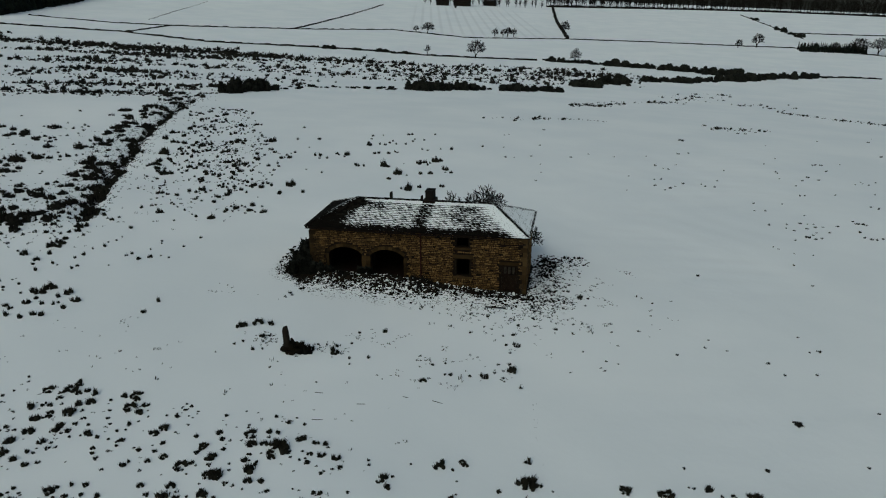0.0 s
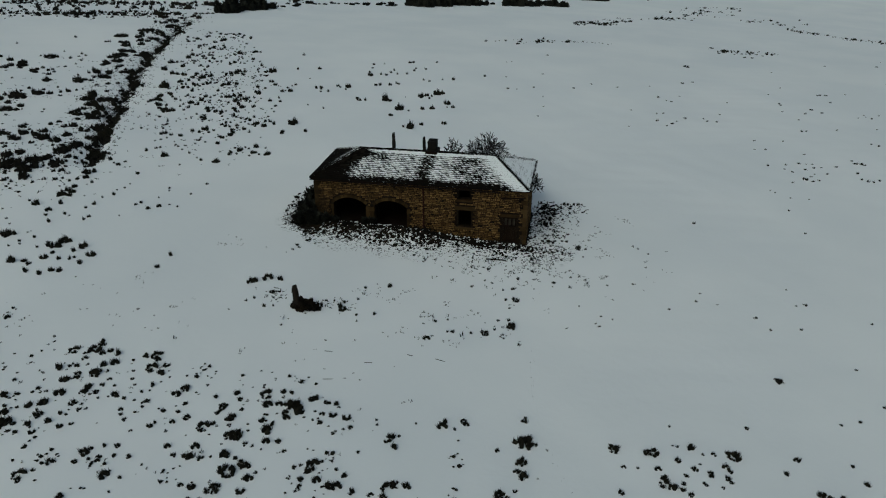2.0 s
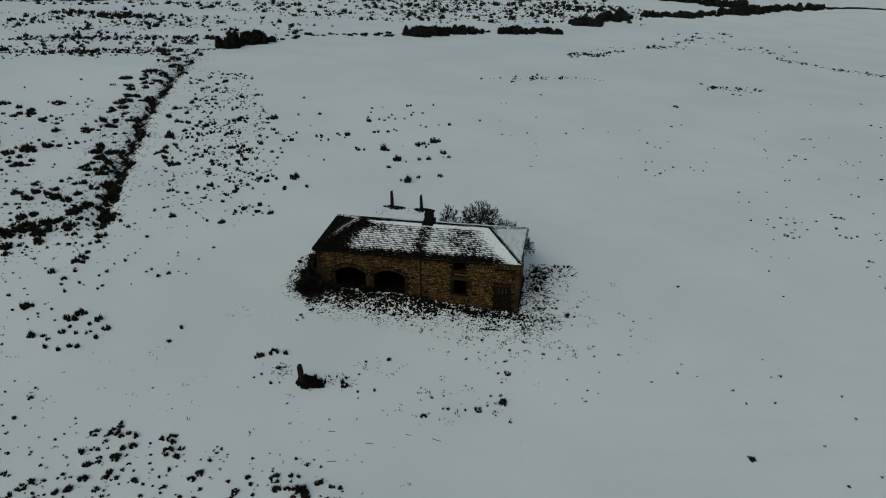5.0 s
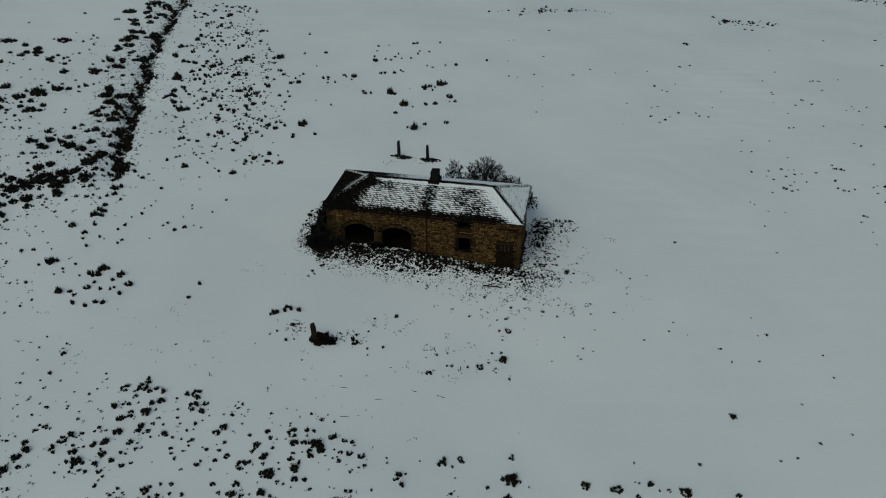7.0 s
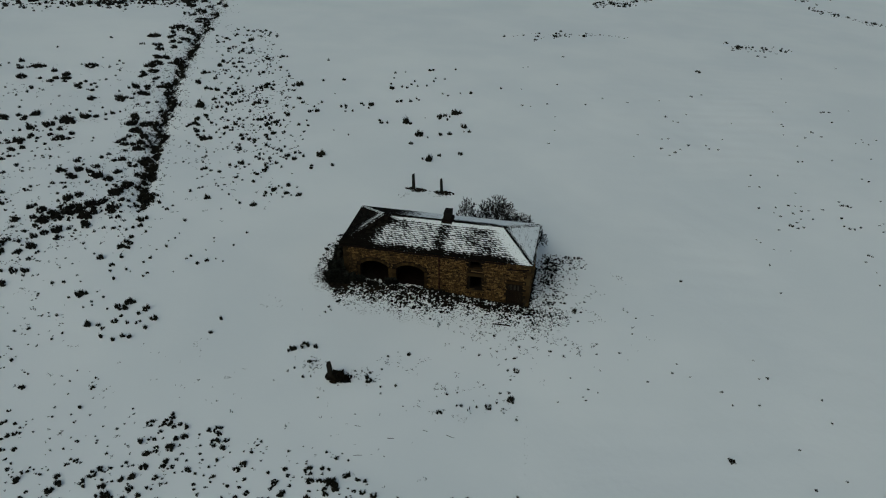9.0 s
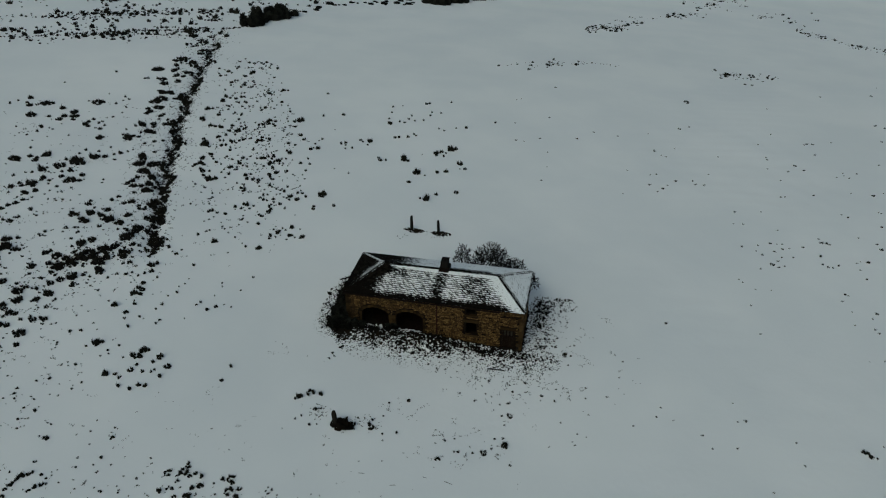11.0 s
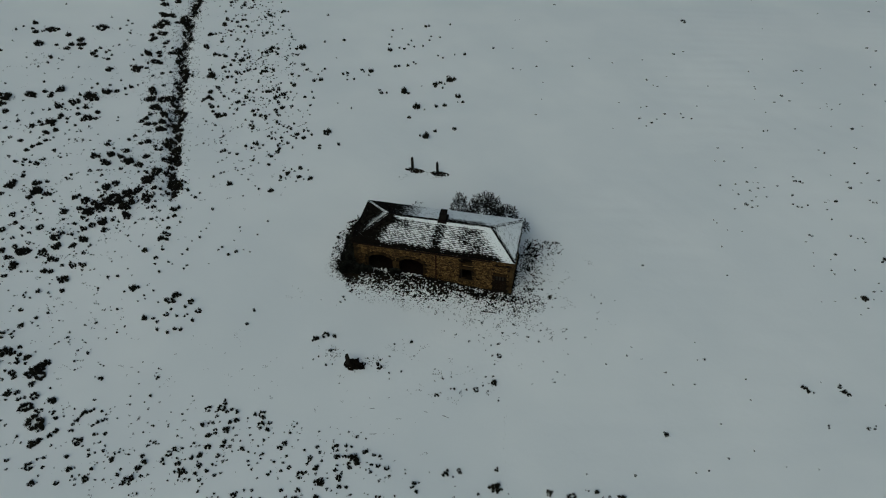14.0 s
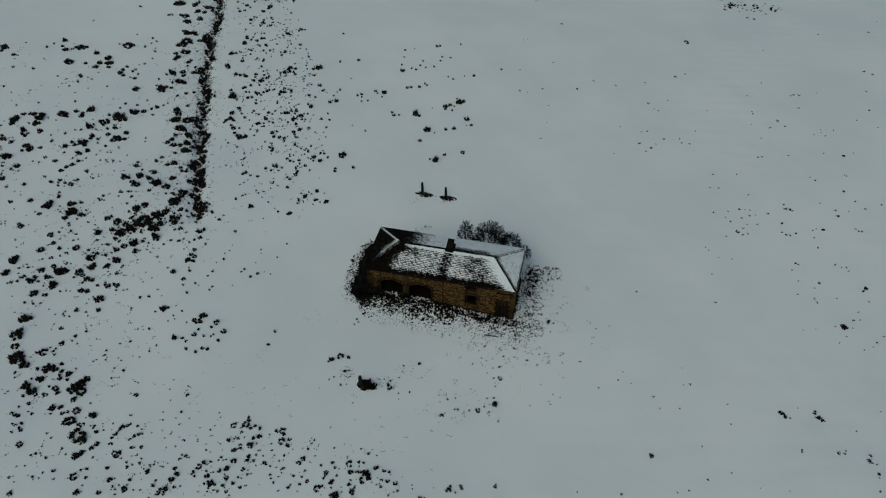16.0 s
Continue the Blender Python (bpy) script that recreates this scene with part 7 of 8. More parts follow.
snow_lumps()
stuff("scrub", M_BRAMBLE, "dark tangled nettles and bramble along the walls", "scrub", [
    (-16.7, 3.6, 0.8, 3.6, 0, 460, 0.22, 0.0),
    (-16.8, 6.0, 1.0, 1.4, 0, 130, 0.3, 0.0),
    (-16.6, 3.0, 2.3, 5.2, 0, 420, 0.11, 0.0),
    (-17.1, 4.8, 1.1, 2.6, 0, 260, 0.22, 0.0),
    (-17.3, 3.6, 1.7, 4.8, 0, 420, 0.14, 0.0),
    (-16.0, -0.2, 1.7, 0.9, 0, 150, 0.24, 0.0),
    (-15.2, -0.1, 0.8, 0.35, 0, 60, 0.5, 0.0),
    (-16.35, 2.5, 0.5, 3.2, 0, 120, 0.42, 0.0),
    (-13.2, -0.7, 2.6, 0.5, 0, 150, 0.19, 0.2),
    (-13.8, -0.5, 2.0, 0.4, 0, 100, 0.3, 0.1),
    (-11.0, -1.4, 5.0, 1.3, 0, 520, 0.105, 0.3),
    (-7.7, -0.5, 0.9, 0.4, 0, 40, 0.32, 0.4),
    (-2.9, -0.9, 0.7, 0.25, 0, 26, 0.22, 0.3),
    (-9.0, -2.5, 0.5, 0.2, 0, 9, 0.2, 0.5),
    (-3.6, -0.6, 3.8, 0.6, -3, 300, 0.11, 0.2),
    (-6.5, -2.0, 8.0, 1.1, 0, 190, 0.085, 0.6),
    (1.6, 4.6, 1.9, 4.4, -8, 210, 0.10, 0.4),
    (2.2, 7.8, 2.0, 1.4, 10, 100, 0.11, 0.5),
    (1.1, 6.2, 0.8, 2.4, 0, 130, 0.19, 0.2),
    (-3.6, 7.6, 4.5, 0.8, 0, 110, 0.22, 0.4),
    (-13.5, 7.2, 2.5, 0.6, 0, 24, 0.2, 0.5),
    (1.3, -1.2, 2.4, 1.0, 20, 150, 0.085, 0.6),
], 16)


def stick(name, a, c, r, material, label, category):
    b = Build()
    b.tube(a, c, r, r * 0.8, 6)
    return tagged(new(name, b.mesh(name, material)), label, category)


stick("leaning_stake", (-0.52, -0.02, land_z(-0.5, 0) - 0.05), (-0.46, 0.2, 0.72), 0.03, M_PALEWOOD, "pale wooden stake leaning against the barn wall", "stake")
stick("leaning_stake", (-0.42, -0.06, land_z(-0.4, 0) - 0.05), (-0.30, 0.2, 0.80), 0.025, M_PALEWOOD, "thin pale wooden stake leaning against the barn wall", "stake")
for k, (xa, ya, xb, yb, r) in enumerate(((-5.6, -0.7, -3.0, -1.35, 0.05), (-7.3, -0.8, -6.1, -1.7, 0.06), (1.5, 7.1, 2.3, 7.6, 0.04), (-2.6, -2.9, -1.2, -2.8, 0.05))):
    stick("fallen_timber", (xa, ya, land_z(xa, ya) + 0.06), (xb, yb, land_z(xb, yb) + 0.10), r, M_WOOD, "dark fallen timber lying in snow beside the barn", "timber")


def pale_stone():
    b, rng = Build(), random.Random(5)
    b.rock((-0.95, -0.25, land_z(-0.95, -0.25) + 0.08), 0.15, rng, 1.1)
    tagged(new("snowy_stone", b.mesh("snowy_stone", M_SNOW, True)), "snow-capped loose stone by the barn door", "stone")


pale_stone()


def track():
    """A dotted line of old prints, the shade in each dent laid as a flat dark stone."""
    b, rng = Build(), random.Random(77)
    for i in range(64):
        k = (i + rng.uniform(-0.6, 0.6)) / 64
        x, y = 1.3 + 0.5 * k + 2.4 * max(k, 0.0) ** 2.6 + 0.07 * (-1) ** i + rng.gauss(0, 0.03), -13.0 - 11.5 * k
        if rng.random() < 0.75:
            b.rock((x, y, land_z(x, y) - 0.005), rng.uniform(0.012, 0.036), rng, 0.25)
    tagged(new("snow_track", b.mesh("snow_track", M_RUBBLE)), "faint dotted line of old prints, dents laid dark", "track", kind="stuff")


track()
# thin dark sticks stand in for the shaded crevices of small drift edges
for k, (xa, ya, xb, yb) in enumerate(((-9.7, -16.0, -9.3, -15.95), (-3.75, -15.3, -3.2, -15.42), (-7.35, -16.5, -6.95, -16.4), (-9.0, -18.4, -8.5, -18.25), (-5.3, -15.25, -5.0, -15.3))):
    stick("drift_edge", (xa, ya, land_z(xa, ya) + 0.01), (xb, yb, land_z(xb, yb) + 0.01), 0.018, M_BARK, "thin dark stick standing for a shadowed drift edge", "twig")


# ---- standing stones ----
def gatepost(x, y, h, w, lean, label, seed):
    rng = random.Random(seed)
    z0 = land_z(x, y)
    b, n = Build(), 6
    rings = []
    for i in range(n + 1):
        k = i / n
        s = w * (1.0 - 0.18 * k) * (0.75 if i == n else 1.0)
        cx, cy = x + lean[0] * k * h, y + lean[1] * k * h
        rings.append([(cx + sx * s * rng.uniform(0.9, 1.08), cy + sy * s * 0.85 * rng.uniform(0.9, 1.08), z0 - 0.15 + (h + 0.15) * k + (0.05 * sx if i == n else 0))
                      for sx, sy in ((-1, -0.6), (-0.6, -1), (0.6, -1), (1, -0.6), (1, 0.6), (0.6, 1), (-0.6, 1), (-1, 0.6))])
    v = [p for r in rings for p in r]
    f = [(k * 8 + i, k * 8 + (i + 1) % 8, (k + 1) * 8 + (i + 1) % 8, (k + 1) * 8 + i) for k in range(n) for i in range(8)] + [tuple(range(n * 8, n * 8 + 8))]
    b.add(v, f)
    return tagged(new("stone_gatepost", b.mesh("stone_gatepost", M_POST)), label, "gatepost", "old stone gateposts")


gatepost(-14.3, 18.2, 1.72, 0.17, (0.0, 0.0), "tall slender dark stone gatepost behind the barn", 3)
gatepost(-11.25, 18.2, 1.55, 0.16, (-0.04, 0.0), "slender dark stone gatepost with broken top", 7)
gatepost(-12.66, -12.2, 1.5, 0.19, (-0.05, 0.0), "leaning dark stone post rising from a heap", 9)


def heaps():
    rng = random.Random(51)
    b = Build()
    for i in range(95):
        a, q = rng.uniform(0, 6.2832), rng.random() ** 0.5
        x, y = -12.40 + 0.66 * q * math.cos(a), -12.05 + 0.55 * q * math.sin(a)
        k = rng.uniform(0.10, 0.30) * (1.15 - 0.4 * q)
        b.rock((x, y, land_z(x, y) + 0.06 + 0.85 * (1 - q) * rng.random()), k * 0.8, rng, 0.8)
    for i in range(60):
        # a low tail of stones running out to one side
        q = rng.random()
        x, y = -12.3 + 1.0 * q, -12.05 + rng.gauss(0, 0.16)
        b.rock((x, y, land_z(x, y) + 0.03), rng.uniform(0.06, 0.17) * (1.2 - 0.6 * q), rng, 0.7)
    for i in range(36):
        a, q = rng.uniform(0, 6.2832), rng.uniform(0.3, 1.0)
        x, y = -12.1 + 0.95 * q * math.cos(a), -12.0 + 0.6 * q * math.sin(a)
        tussock(b, (x, y, land_z(x, y) + 0.05), 0.25, rng.uniform(0.25, 0.55), rng, 9, (0.2, 0), False)
    tagged(new("cairn", b.mesh("cairn", M_WETSTONE)), "dark heap of stones and weeds round the post", "cairn")
    # low dark lumps round each gatepost's foot, reaching further east
    for x, y, s in ((-14.0, 18.0, 0.95), (-11.0, 18.05, 0.95)):
        b = Build()
        for i in range(130):
            a, q = rng.uniform(0, 6.2832), rng.random() ** 0.6
            px_, py_ = x + s * 1.15 * q * math.cos(a), y + s * 0.5 * q * math.sin(a)
            b.rock((px_, py_, land_z(px_, py_) + 0.01), rng.uniform(0.05, 0.14), rng, 0.45)
        tagged(new("earth_patch", b.mesh("earth_patch", M_RUBBLE)), "low dark lumps at the foot of a gatepost", "stones")


heaps()


# ---- bare trees ----
def fan_tree(x, y, h, w, tips, seed, label, lean=0.0, fine=1.0):
    """A bare tree whose branches fan out from a short stem and fork to many fine ends."""
    rng = random.Random(seed)
    thing = tagged(new("thorn_tree"), label, "tree")
    thing.location = (x, y, land_z(x, y) - 0.1)
    b, twigs = Build(), Build()
    ends = []
    for i in range(tips):
        a, e, q = rng.uniform(0, 6.2832), rng.uniform(0.0, 1.0), rng.uniform(0.62, 1.1)
        c = math.sqrt(max(1 - e * e, 0.0))
        ends.append(Vector((w * c * q * math.cos(a) + lean * (0.5 + 0.5 * e), 0.85 * w * c * q * math.sin(a), h * (0.36 + 0.64 * e * q))))

    def grow(p, group, r):
        if len(group) == 1:
            mid = p.lerp(group[0], 0.5) + Vector((rng.gauss(0, 0.05), rng.gauss(0, 0.05), rng.gauss(-0.03, 0.05)))
            twigs.tube(p, mid, max(r, 0.014 * fine), 0.014 * fine, 3)
            twigs.tube(mid, group[0], 0.016 * fine, 0.012 * fine, 3)
            for s in range(4):
                o = (group[0] - p).normalized() * 0.08 * w + Vector((rng.gauss(0, 0.04 * w), rng.gauss(0, 0.04 * w), rng.uniform(0.0, 0.07) * w))
                twigs.tube(mid.lerp(group[0], 0.27 * s), mid.lerp(group[0], 0.27 * s) + o, 0.013 * fine, 0.011 * fine, 3)
            return
        first, second = max(((u, v) for u in group[:14] for v in group[:14]), key=lambda k: (k[0] - k[1]).length)
        halves = [[], []]
        for e in group:
            halves[0 if (e - first).length < (e - second).length else 1].append(e)
        for half in halves:
            if not half:
                continue
            q = p.lerp(sum(half, Vector()) / len(half), 0.3) + Vector((rng.gauss(0, 0.04), rng.gauss(0, 0.04), 0.03))
            rr = r * (0.55 + 0.35 * len(half) / len(group))
            (b if len(half) > 5 else twigs).tube(p, q, max(r * 0.9, 0.012), max(rr, 0.012), 5 if len(half) > 5 else 3)
            grow(q, half, rr)

    stem = Vector((0.1 * lean, 0, h * 0.16))
    b.tube(Vector((0, 0, 0)), stem, h * (0.02 + 0.004 * fine), h * (0.018 + 0.003 * fine), 7)
    grow(stem, ends, h * (0.016 + 0.0025 * fine))
    part("trunk", b.mesh("trunk", M_BARK), thing)
    part("crown", twigs.mesh("crown", M_BARK), thing, "bare dark winter twigs")


fan_tree(-4.6, 8.4, 5.3, 2.1, 760, 3, "bare rounded thorn tree behind the barn", 0.6, 1.35)
fan_tree(-7.0, 9.0, 4.7, 1.1, 280, 5, "small bare thorn tree behind the barn", 0.1, 1.35)
fan_tree(-2.0, 9.8, 3.4, 1.4, 400, 8, "low bare thorn bush by the barn's back corner", 0.1, 1.25)
fan_tree(-0.5, 9.2, 2.3, 1.0, 170, 18, "sparse thorn bush at the barn's back corner", 0.1, 1.5)
fan_tree(-43.8, 294.1, 8.1, 4.3, 260, 12, "lone bare spreading tree at the field's edge", 0.3, 6.0)
fan_tree(1.8, 301.9, 6.6, 2.8, 150, 13, "bare thorn tree on the far hedge", 0.4, 6.0)
fan_tree(-67.1, 296.3, 4.5, 1.6, 80, 14, "small bare thorn tree on the far hedge", 0.2, 6.0)
for k, (x, y, h) in enumerate(((-92.5, 422.1, 9.4), (-100.4, 424.0, 6.3), (-50.3, 431.2, 7.3), (-45.0, 432.6, 7.3), (-42.3, 434.8, 8.3), (-38.6, 436.8, 7.3),
                               (113.9, 450.3, 12.2), (101.4, 442.7, 7.7), (-7.1, 475.4, 12.1), (168.5, 435.3, 13.2), (180.2, 436.0, 13.2), (154.9, 434.2, 9.2))):
    fan_tree(x, y, h * 0.7, h * (0.45 if k in (0, 9, 10) else 0.3), 190 if h > 8 else 110, 60 + k, "bare spreading tree standing along a field wall", 0.08 * h, 9.0)


# ---- gorse hedges ----
def gorse(x, y, w, h, rng, label, name="gorse_bush"):
    """A dense dark bush of many small tufts with an uneven outline."""
    b = Build()
    lobes = [(rng.uniform(-1.0, 1.0) * w, rng.uniform(-0.5, 0.5) * w, h * rng.uniform(0.3, 1.0), w * rng.uniform(0.2, 0.48)) for i in range(11)]
    for lx, ly, lh, lr in lobes:
        z0 = land_z(x + lx, y + ly) - land_z(x, y)
        n = 9
        rings = []
        for k, (rr, zz) in enumerate(((1.0, -0.1), (1.0, 0.38), (0.8, 0.72), (0.4, 0.93))):
            rings += [(lx + lr * rr * rng.uniform(0.8, 1.1) * math.cos(6.2832 * i / n), ly + lr * rr * rng.uniform(0.8, 1.1) * math.sin(6.2832 * i / n), z0 + lh * zz) for i in range(n)]
        b.add(rings, [(k * n + i, k * n + (i + 1) % n, (k + 1) * n + (i + 1) % n, (k + 1) * n + i) for k in range(3) for i in range(n)] + [tuple(range(3 * n, 4 * n))])
        for i in range(70):
            a, q = rng.uniform(0, 6.2832), rng.uniform(0.1, 1.0)
            rad = math.sqrt(max(1 - q * q, 0)) * 0.95 + 0.12
            p = (lx + lr * rad * math.cos(a), ly + lr * rad * math.sin(a), z0 + lh * q * 0.95)
            s = rng.uniform(0.10, 0.22) + rng.uniform(0.0, 0.10) * min(h, 3.0)
            tip = (p[0] + s * math.cos(a) * 0.9, p[1] + s * math.sin(a) * 0.9, p[2] + s * rng.uniform(0.4, 1.1))
            t = (-math.sin(a) * s * 0.6, math.cos(a) * s * 0.6)
            b.add([(p[0] - t[0], p[1] - t[1], p[2] - s * 0.4), (p[0] + t[0], p[1] + t[1], p[2] - s * 0.4), tip], [(0, 1, 2)])
    ob = new(name, b.mesh(name, M_GORSE))
    ob.location = (x, y, land_z(x, y))
    return tagged(ob, label, "bush", "gorse bushes on the field's edge")


def gorse_row(line, count, w, h, seed, gaps=0.0):
    rng = random.Random(seed)
    for i in range(count):
        if rng.random() < gaps:
            continue
        k = min(max((i + rng.uniform(-0.3, 1.3)) / count, 0), 0.999) * (len(line) - 1)
        j = min(int(k), len(line) - 2)
        x = line[j][0] + (line[j + 1][0] - line[j][0]) * (k - j) + rng.gauss(0, 0.4)
        y = line[j][1] + (line[j + 1][1] - line[j][1]) * (k - j) + rng.gauss(0, 2.2)
        s = rng.choice((0.3, 0.5, 0.75, 1.0, 1.4)) * rng.uniform(0.85, 1.15)
        gorse(x, y, w * s, h * s * 0.66, rng, "dense dark gorse bush at the edge of the snow field")


gorse_row([(-69.0, 96.6), (-65.6, 106.0)], 14, 1.5, 2.9, 71)
gorse_row([(-40.5, 138.1), (-30.4, 151.4), (-20.7, 161.5)], 17, 1.8, 2.9, 72, 0.12)
gorse_row([(-16.4, 162.5), (-9.3, 170.5), (-2.5, 176.3)], 9, 2.1, 2.6, 73)
gorse_row([(3.2, 196.5), (9.6, 212.6), (21.3, 230.7)], 12, 2.8, 3.2, 74)
gorse_row([(27.7, 235.9), (43.3, 241.1), (60.0, 256.1)], 13, 3.0, 3.4, 75)
gorse_row([(60.0, 258.6), (76.0, 276.2), (92.7, 291.8), (108.9, 301.1)], 24, 3.3, 3.8, 76)
gorse_row([(-13.3, 302.8), (12.0, 301.8), (34.8, 297.4), (59.0, 290.6), (78.2, 283.5)], 40, 3.0, 3.5, 77)
gorse_row([(-64.0, 114.5), (-55.5, 133.2), (-42.1, 137.1)], 26, 0.5, 0.6, 78)
gorse_row([(-137.4, 289.8), (-104.5, 295.8), (-76.5, 292.8)], 14, 2.0, 1.9, 79, 0.2)

gorse_row([(158.6, 700.0), (159.7, 601.5), (161.0, 530.3)], 9, 2.4, 3.4, 80)


# ---- field walls and hedge lines far off ----
def field_wall(name, line, h, w, label, seed):
    b, rng = Build(), random.Random(seed)
    pts = []
    for (ax, ay), (bx, by) in zip(line, line[1:]):
        n = max(2, int(math.hypot(bx - ax, by - ay) / 2.6))
        pts += [(ax + (bx - ax) * i / n + rng.gauss(0, 0.25), ay + (by - ay) * i / n + rng.gauss(0, 0.6)) for i in range(n)]
    pts.append(line[-1])
    for (ax, ay), (bx, by) in zip(pts, pts[1:]):
        l = math.hypot(bx - ax, by - ay)
        nx, ny = -(by - ay) / l * w, (bx - ax) / l * w
        hh = h * rng.uniform(0.55, 1.0)
        za, zb = land_z(ax, ay), land_z(bx, by)
        b.add([(ax - nx, ay - ny, za - 0.3), (ax + nx, ay + ny, za - 0.3), (bx + nx, by + ny, zb - 0.3), (bx - nx, by - ny, zb - 0.3),
               (ax - nx * 0.6, ay - ny * 0.6, za + hh), (ax + nx * 0.6, ay + ny * 0.6, za + hh), (bx + nx * 0.6, by + ny * 0.6, zb + hh), (bx - nx * 0.6, by - ny * 0.6, zb + hh)],
              [(0, 3, 7, 4), (1, 5, 6, 2), (4, 7, 6, 5), (0, 4, 5, 1), (3, 2, 6, 7)])
    tagged(new(name, b.mesh(name, M_POST)), label, "wall", "far field walls")


WALLS = [
    ([(-285.1, 283.3), (-223.9, 295.7), (-170.7, 280.8), (-133.8, 290.2), (-104.5, 295.8), (-64.1, 290.4), (-15.8, 301.8)], 0.9, 0.35),
    ([(-222.8, 295.8), (-227.0, 347.0), (-168.2, 385.8), (-116.0, 428.0)], 0.8, 0.3),
    ([(-116.0, 428.0), (-64.1, 409.7), (-4.2, 441.4), (49.1, 451.9), (137.4, 455.2), (183.3, 424.5)], 0.8, 0.3),
    ([(-168.2, 385.8), (-174.0, 622.3)], 0.9, 0.4),
    ([(-3.7, 442.2), (-15.0, 567.3), (-24.0, 710.4)], 2.2, 1.0),
    ([(156.1, 721.4), (160.0, 602.0), (161.0, 520.3)], 0.6, 0.3),
    ([(158.1, 560.3), (260.1, 560.3)], 1.0, 0.4),
    ([(-227.0, 347.0), (-254.4, 335.7), (-305.7, 332.4)], 0.7, 0.3),
    ([(-252.0, 365.3), (-271.4, 431.2), (-293.7, 522.1)], 0.3, 0.16),
    ([(-110.1, 640.3), (-118.1, 700.4)], 1.6, 0.8),
    ([(108.9, 301.1), (122.6, 306.2), (136.4, 307.3)], 0.8, 0.4),
]
for k, (line, h, w) in enumerate(WALLS):
    field_wall("field_wall", line, h, w, "dark drystone field wall edged with snow", 90 + k)


# ---- far woods ----
def far_wood(name, spots, h, label, seed, conifer=False):
    b, rng = Build(), random.Random(seed)
    for x, y in spots:
        z, hh = land_z(x, y) - 0.3, h * rng.uniform(0.6, 1.15)
        if conifer:
            for k in range(5):
                r0 = hh * 0.17 * (1 - k * 0.18) * rng.uniform(0.85, 1.15)
                b.tube((x, y, z + hh * 0.16 * k + 0.3), (x, y, z + hh * min(0.16 * k + 0.38, 1.0)), r0, 0.08, 7)
            continue
        b.tube((x, y, z), (x + rng.gauss(0, 0.5), y, z + hh * 0.6), 0.17, 0.11, 5)
        for j in range(26):
            k = rng.uniform(0.15, 0.92)
            a, s = rng.uniform(0, 6.2832), hh * rng.uniform(0.14, 0.34)
            p = Vector((x, y, z + hh * k))
            q = p + Vector((math.cos(a) * s * 0.55, math.sin(a) * s * 0.55, s * 0.85))
            b.tube(p, q, 0.12, 0.06, 3)
            for t in range(3):
                e = q + Vector((rng.gauss(0, 0.9), rng.gauss(0, 0.9), rng.uniform(0.3, 1.8)))
                b.tube(p.lerp(q, 0.6 + 0.2 * t), e, 0.07, 0.04, 3)
    tagged(new(name, b.mesh(name, M_CONIFER if conifer else M_BARK)), label, "woodland", kind="stuff")


rng_w = random.Random(101)
far_wood("shelter_belt", [(-30 + 345 * k / 380 + rng_w.gauss(0, 1.6), 722 + 60 * math.sin(k / 380 * 2.4) + rng_w.uniform(0, 26)) for k in range(380)], 15.0,
         "long shelter belt of bare dark trees on the skyline", 1)
field_wall("field_wall", [(-30 + 34.5 * k, 714 + 60 * math.sin(k * 15 / 150 * 2.4)) for k in range(11)], 2.4, 0.8, "dark overgrown wall under the shelter belt", 99)
far_wood("hill_wood", [(-312 - 0.28 * k * 0.3 - 90 * rng_w.random() ** 1.5, 318 + k * 0.3) for k in range(430)], 17.0, "dark wood on the rising hillside", 2, True)
far_wood("plantation", [(137 + 38 * rng_w.random(), 435 + 14 * rng_w.random()) for k in range(230)], 5.0, "square block of dark conifers beside a field wall", 3, True)
far_wood("roadside_trees", [(-140 + 110 * k / 26 + rng_w.gauss(0, 2), 655 + 1.6 * k + rng_w.uniform(0, 12)) for k in range(26)], 9.0, "thin row of bare roadside trees far away", 4)


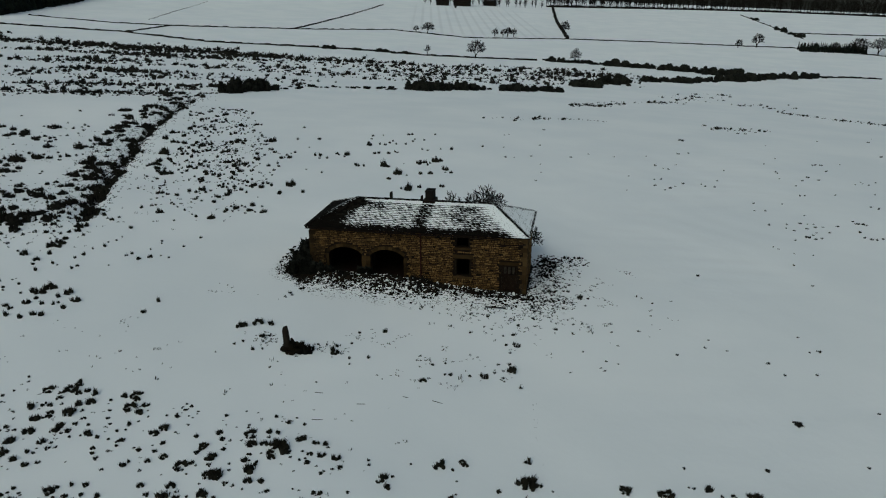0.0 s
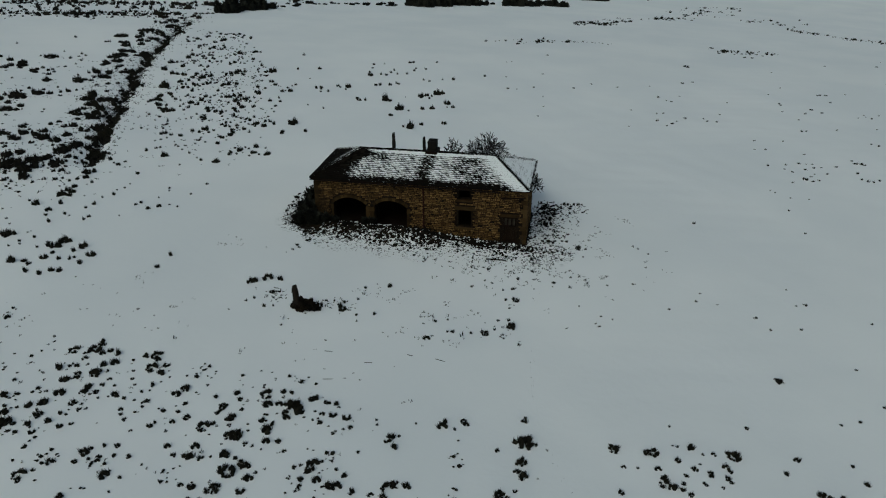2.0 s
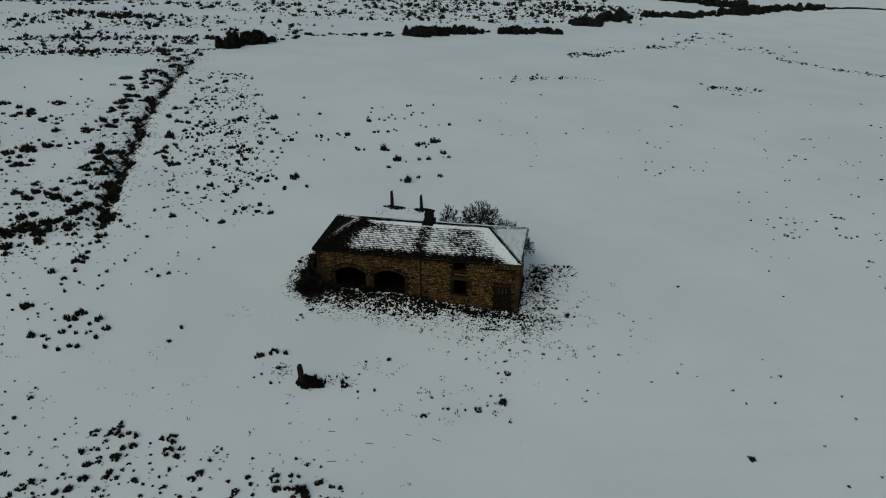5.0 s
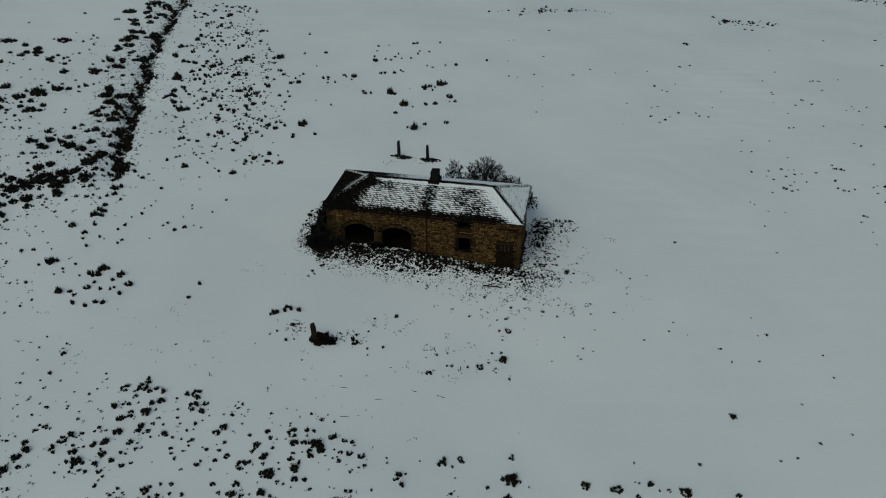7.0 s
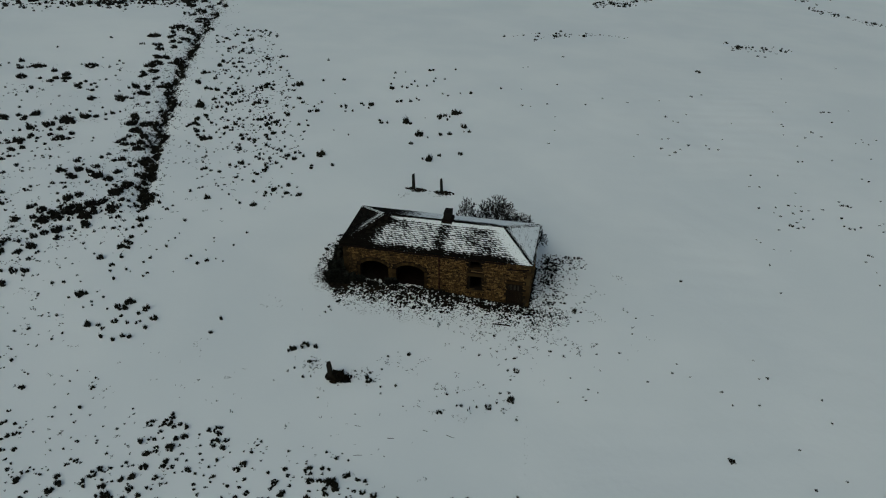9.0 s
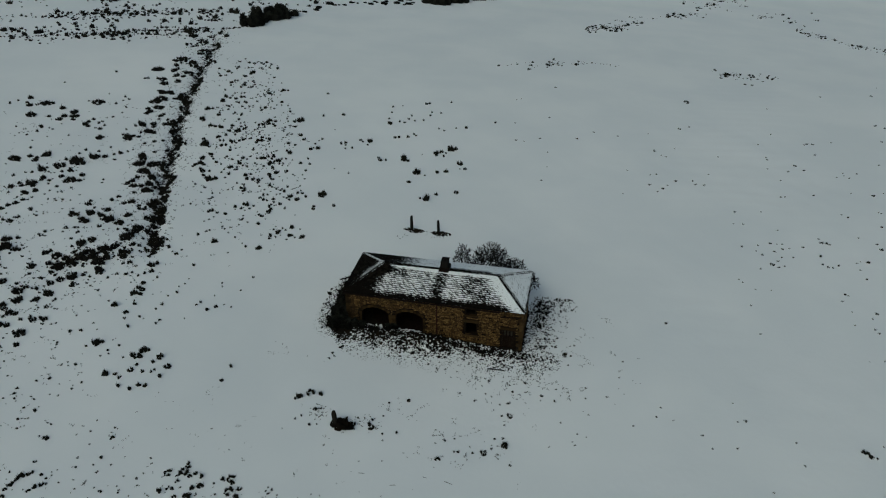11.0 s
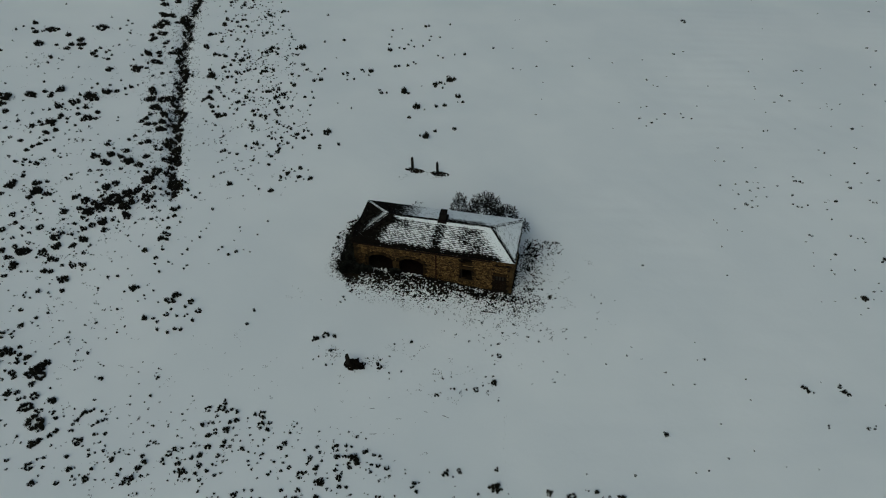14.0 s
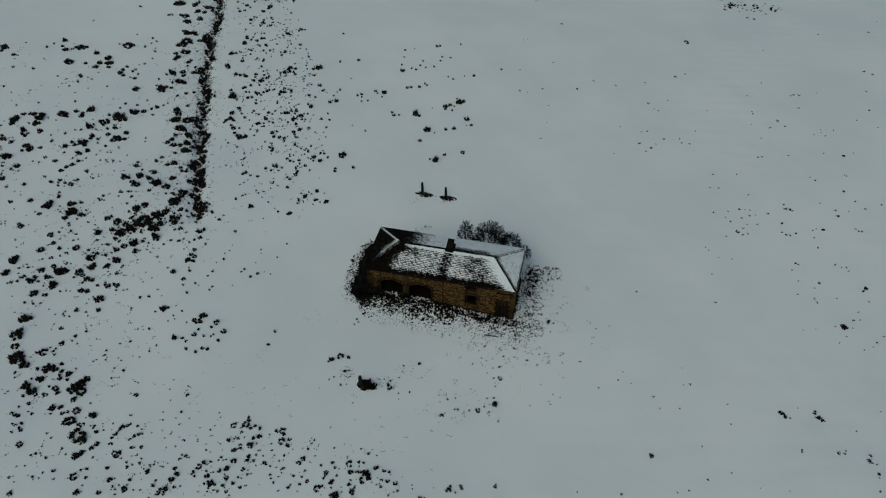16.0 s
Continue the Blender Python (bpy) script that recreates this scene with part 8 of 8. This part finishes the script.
# ---- farm on the skyline ----
def farm_house(x, y, w, d, h, turn):
    thing = tagged(new("farm_house"), "low dark stone farm building far off among trees", "house", "far farm buildings")
    thing.matrix_world = Matrix.Translation((x, y, land_z(x, y) - 0.3)) @ Matrix.Rotation(turn, 4, "Z")
    b = Build()
    b.box(-w / 2, w / 2, -d / 2, d / 2, 0, h)
    part("wall", b.mesh("wall", M_POST), thing)
    b = Build()
    b.add([(-w / 2 - .3, -d / 2 - .3, h), (w / 2 + .3, -d / 2 - .3, h), (w / 2 + .3, d / 2 + .3, h), (-w / 2 - .3, d / 2 + .3, h), (-w / 2 - .3, 0, h + d * .35), (w / 2 + .3, 0, h + d * .35)],
          [(0, 1, 5, 4), (2, 3, 4, 5), (0, 4, 3), (1, 2, 5), (3, 2, 1, 0)])
    part("roof", b.mesh("roof", M_IRON), thing)
    for i in range(3):
        b = Build()
        xa = -w / 2 + w * (i + 0.7) / 3.6
        b.box(xa, xa + 0.9, -d / 2 - 0.04, -d / 2 + 0.1, 1.0, 2.2)
        part("window", b.mesh("window", M_INSIDE), thing)


farm_house(-108.0, 668.0, 16.0, 7.0, 4.0, 0.1)
farm_house(-126.0, 662.0, 12.0, 6.0, 3.5, 0.2)
farm_house(-84.0, 690.0, 12.0, 6.0, 3.6, -0.1)


# ---- a low broken line of tufts and stones at the moor's edge ----
def edge_line(line, seed):
    b, rng = Build(), random.Random(seed)
    for (ax, ay), (bx, by) in zip(line, line[1:]):
        for i in range(int(math.hypot(bx - ax, by - ay) * 2.2)):
            k = rng.random()
            x, y = ax + (bx - ax) * k + rng.gauss(0, 0.25), ay + (by - ay) * k + rng.gauss(0, 0.25)
            if rng.random() < 0.4:
                b.rock((x, y, land_z(x, y) + 0.05), rng.uniform(0.12, 0.3), rng, 0.8)
            else:
                s = rng.uniform(0.2, 0.55)
                tussock(b, (x, y, land_z(x, y)), s, s * rng.uniform(0.6, 1.0), rng, 9, (0.2, 0), True, 0.06)
    tagged(new("edge_tufts", b.mesh("edge_tufts", M_HEATHER)), "low broken line of tufts and stones edging the moor", "tufts", kind="stuff")


edge_line([(-112.0, 62.5), (-100.5, 69.2), (-91.8, 75.5), (-80.8, 83.5), (-69.8, 90.5), (-68.0, 93.5)], 83)


# ---- brambles against the west end ----
rng_b = random.Random(88)
for x, y, w, h in ((-16.5, 0.5, 0.8, 1.5), (-16.4, 1.7, 0.7, 1.8), (-16.5, 3.0, 0.7, 1.7), (-16.5, 4.3, 0.7, 1.5), (-16.4, 5.6, 0.7, 1.3), (-16.0, -0.5, 0.8, 1.2), (-15.0, -0.5, 0.7, 0.8), (-11.65, -0.15, 0.35, 0.6)):
    gorse(x, y, w, h, rng_b, "dark tangled bramble bush against the barn's wall", "bramble_bush")
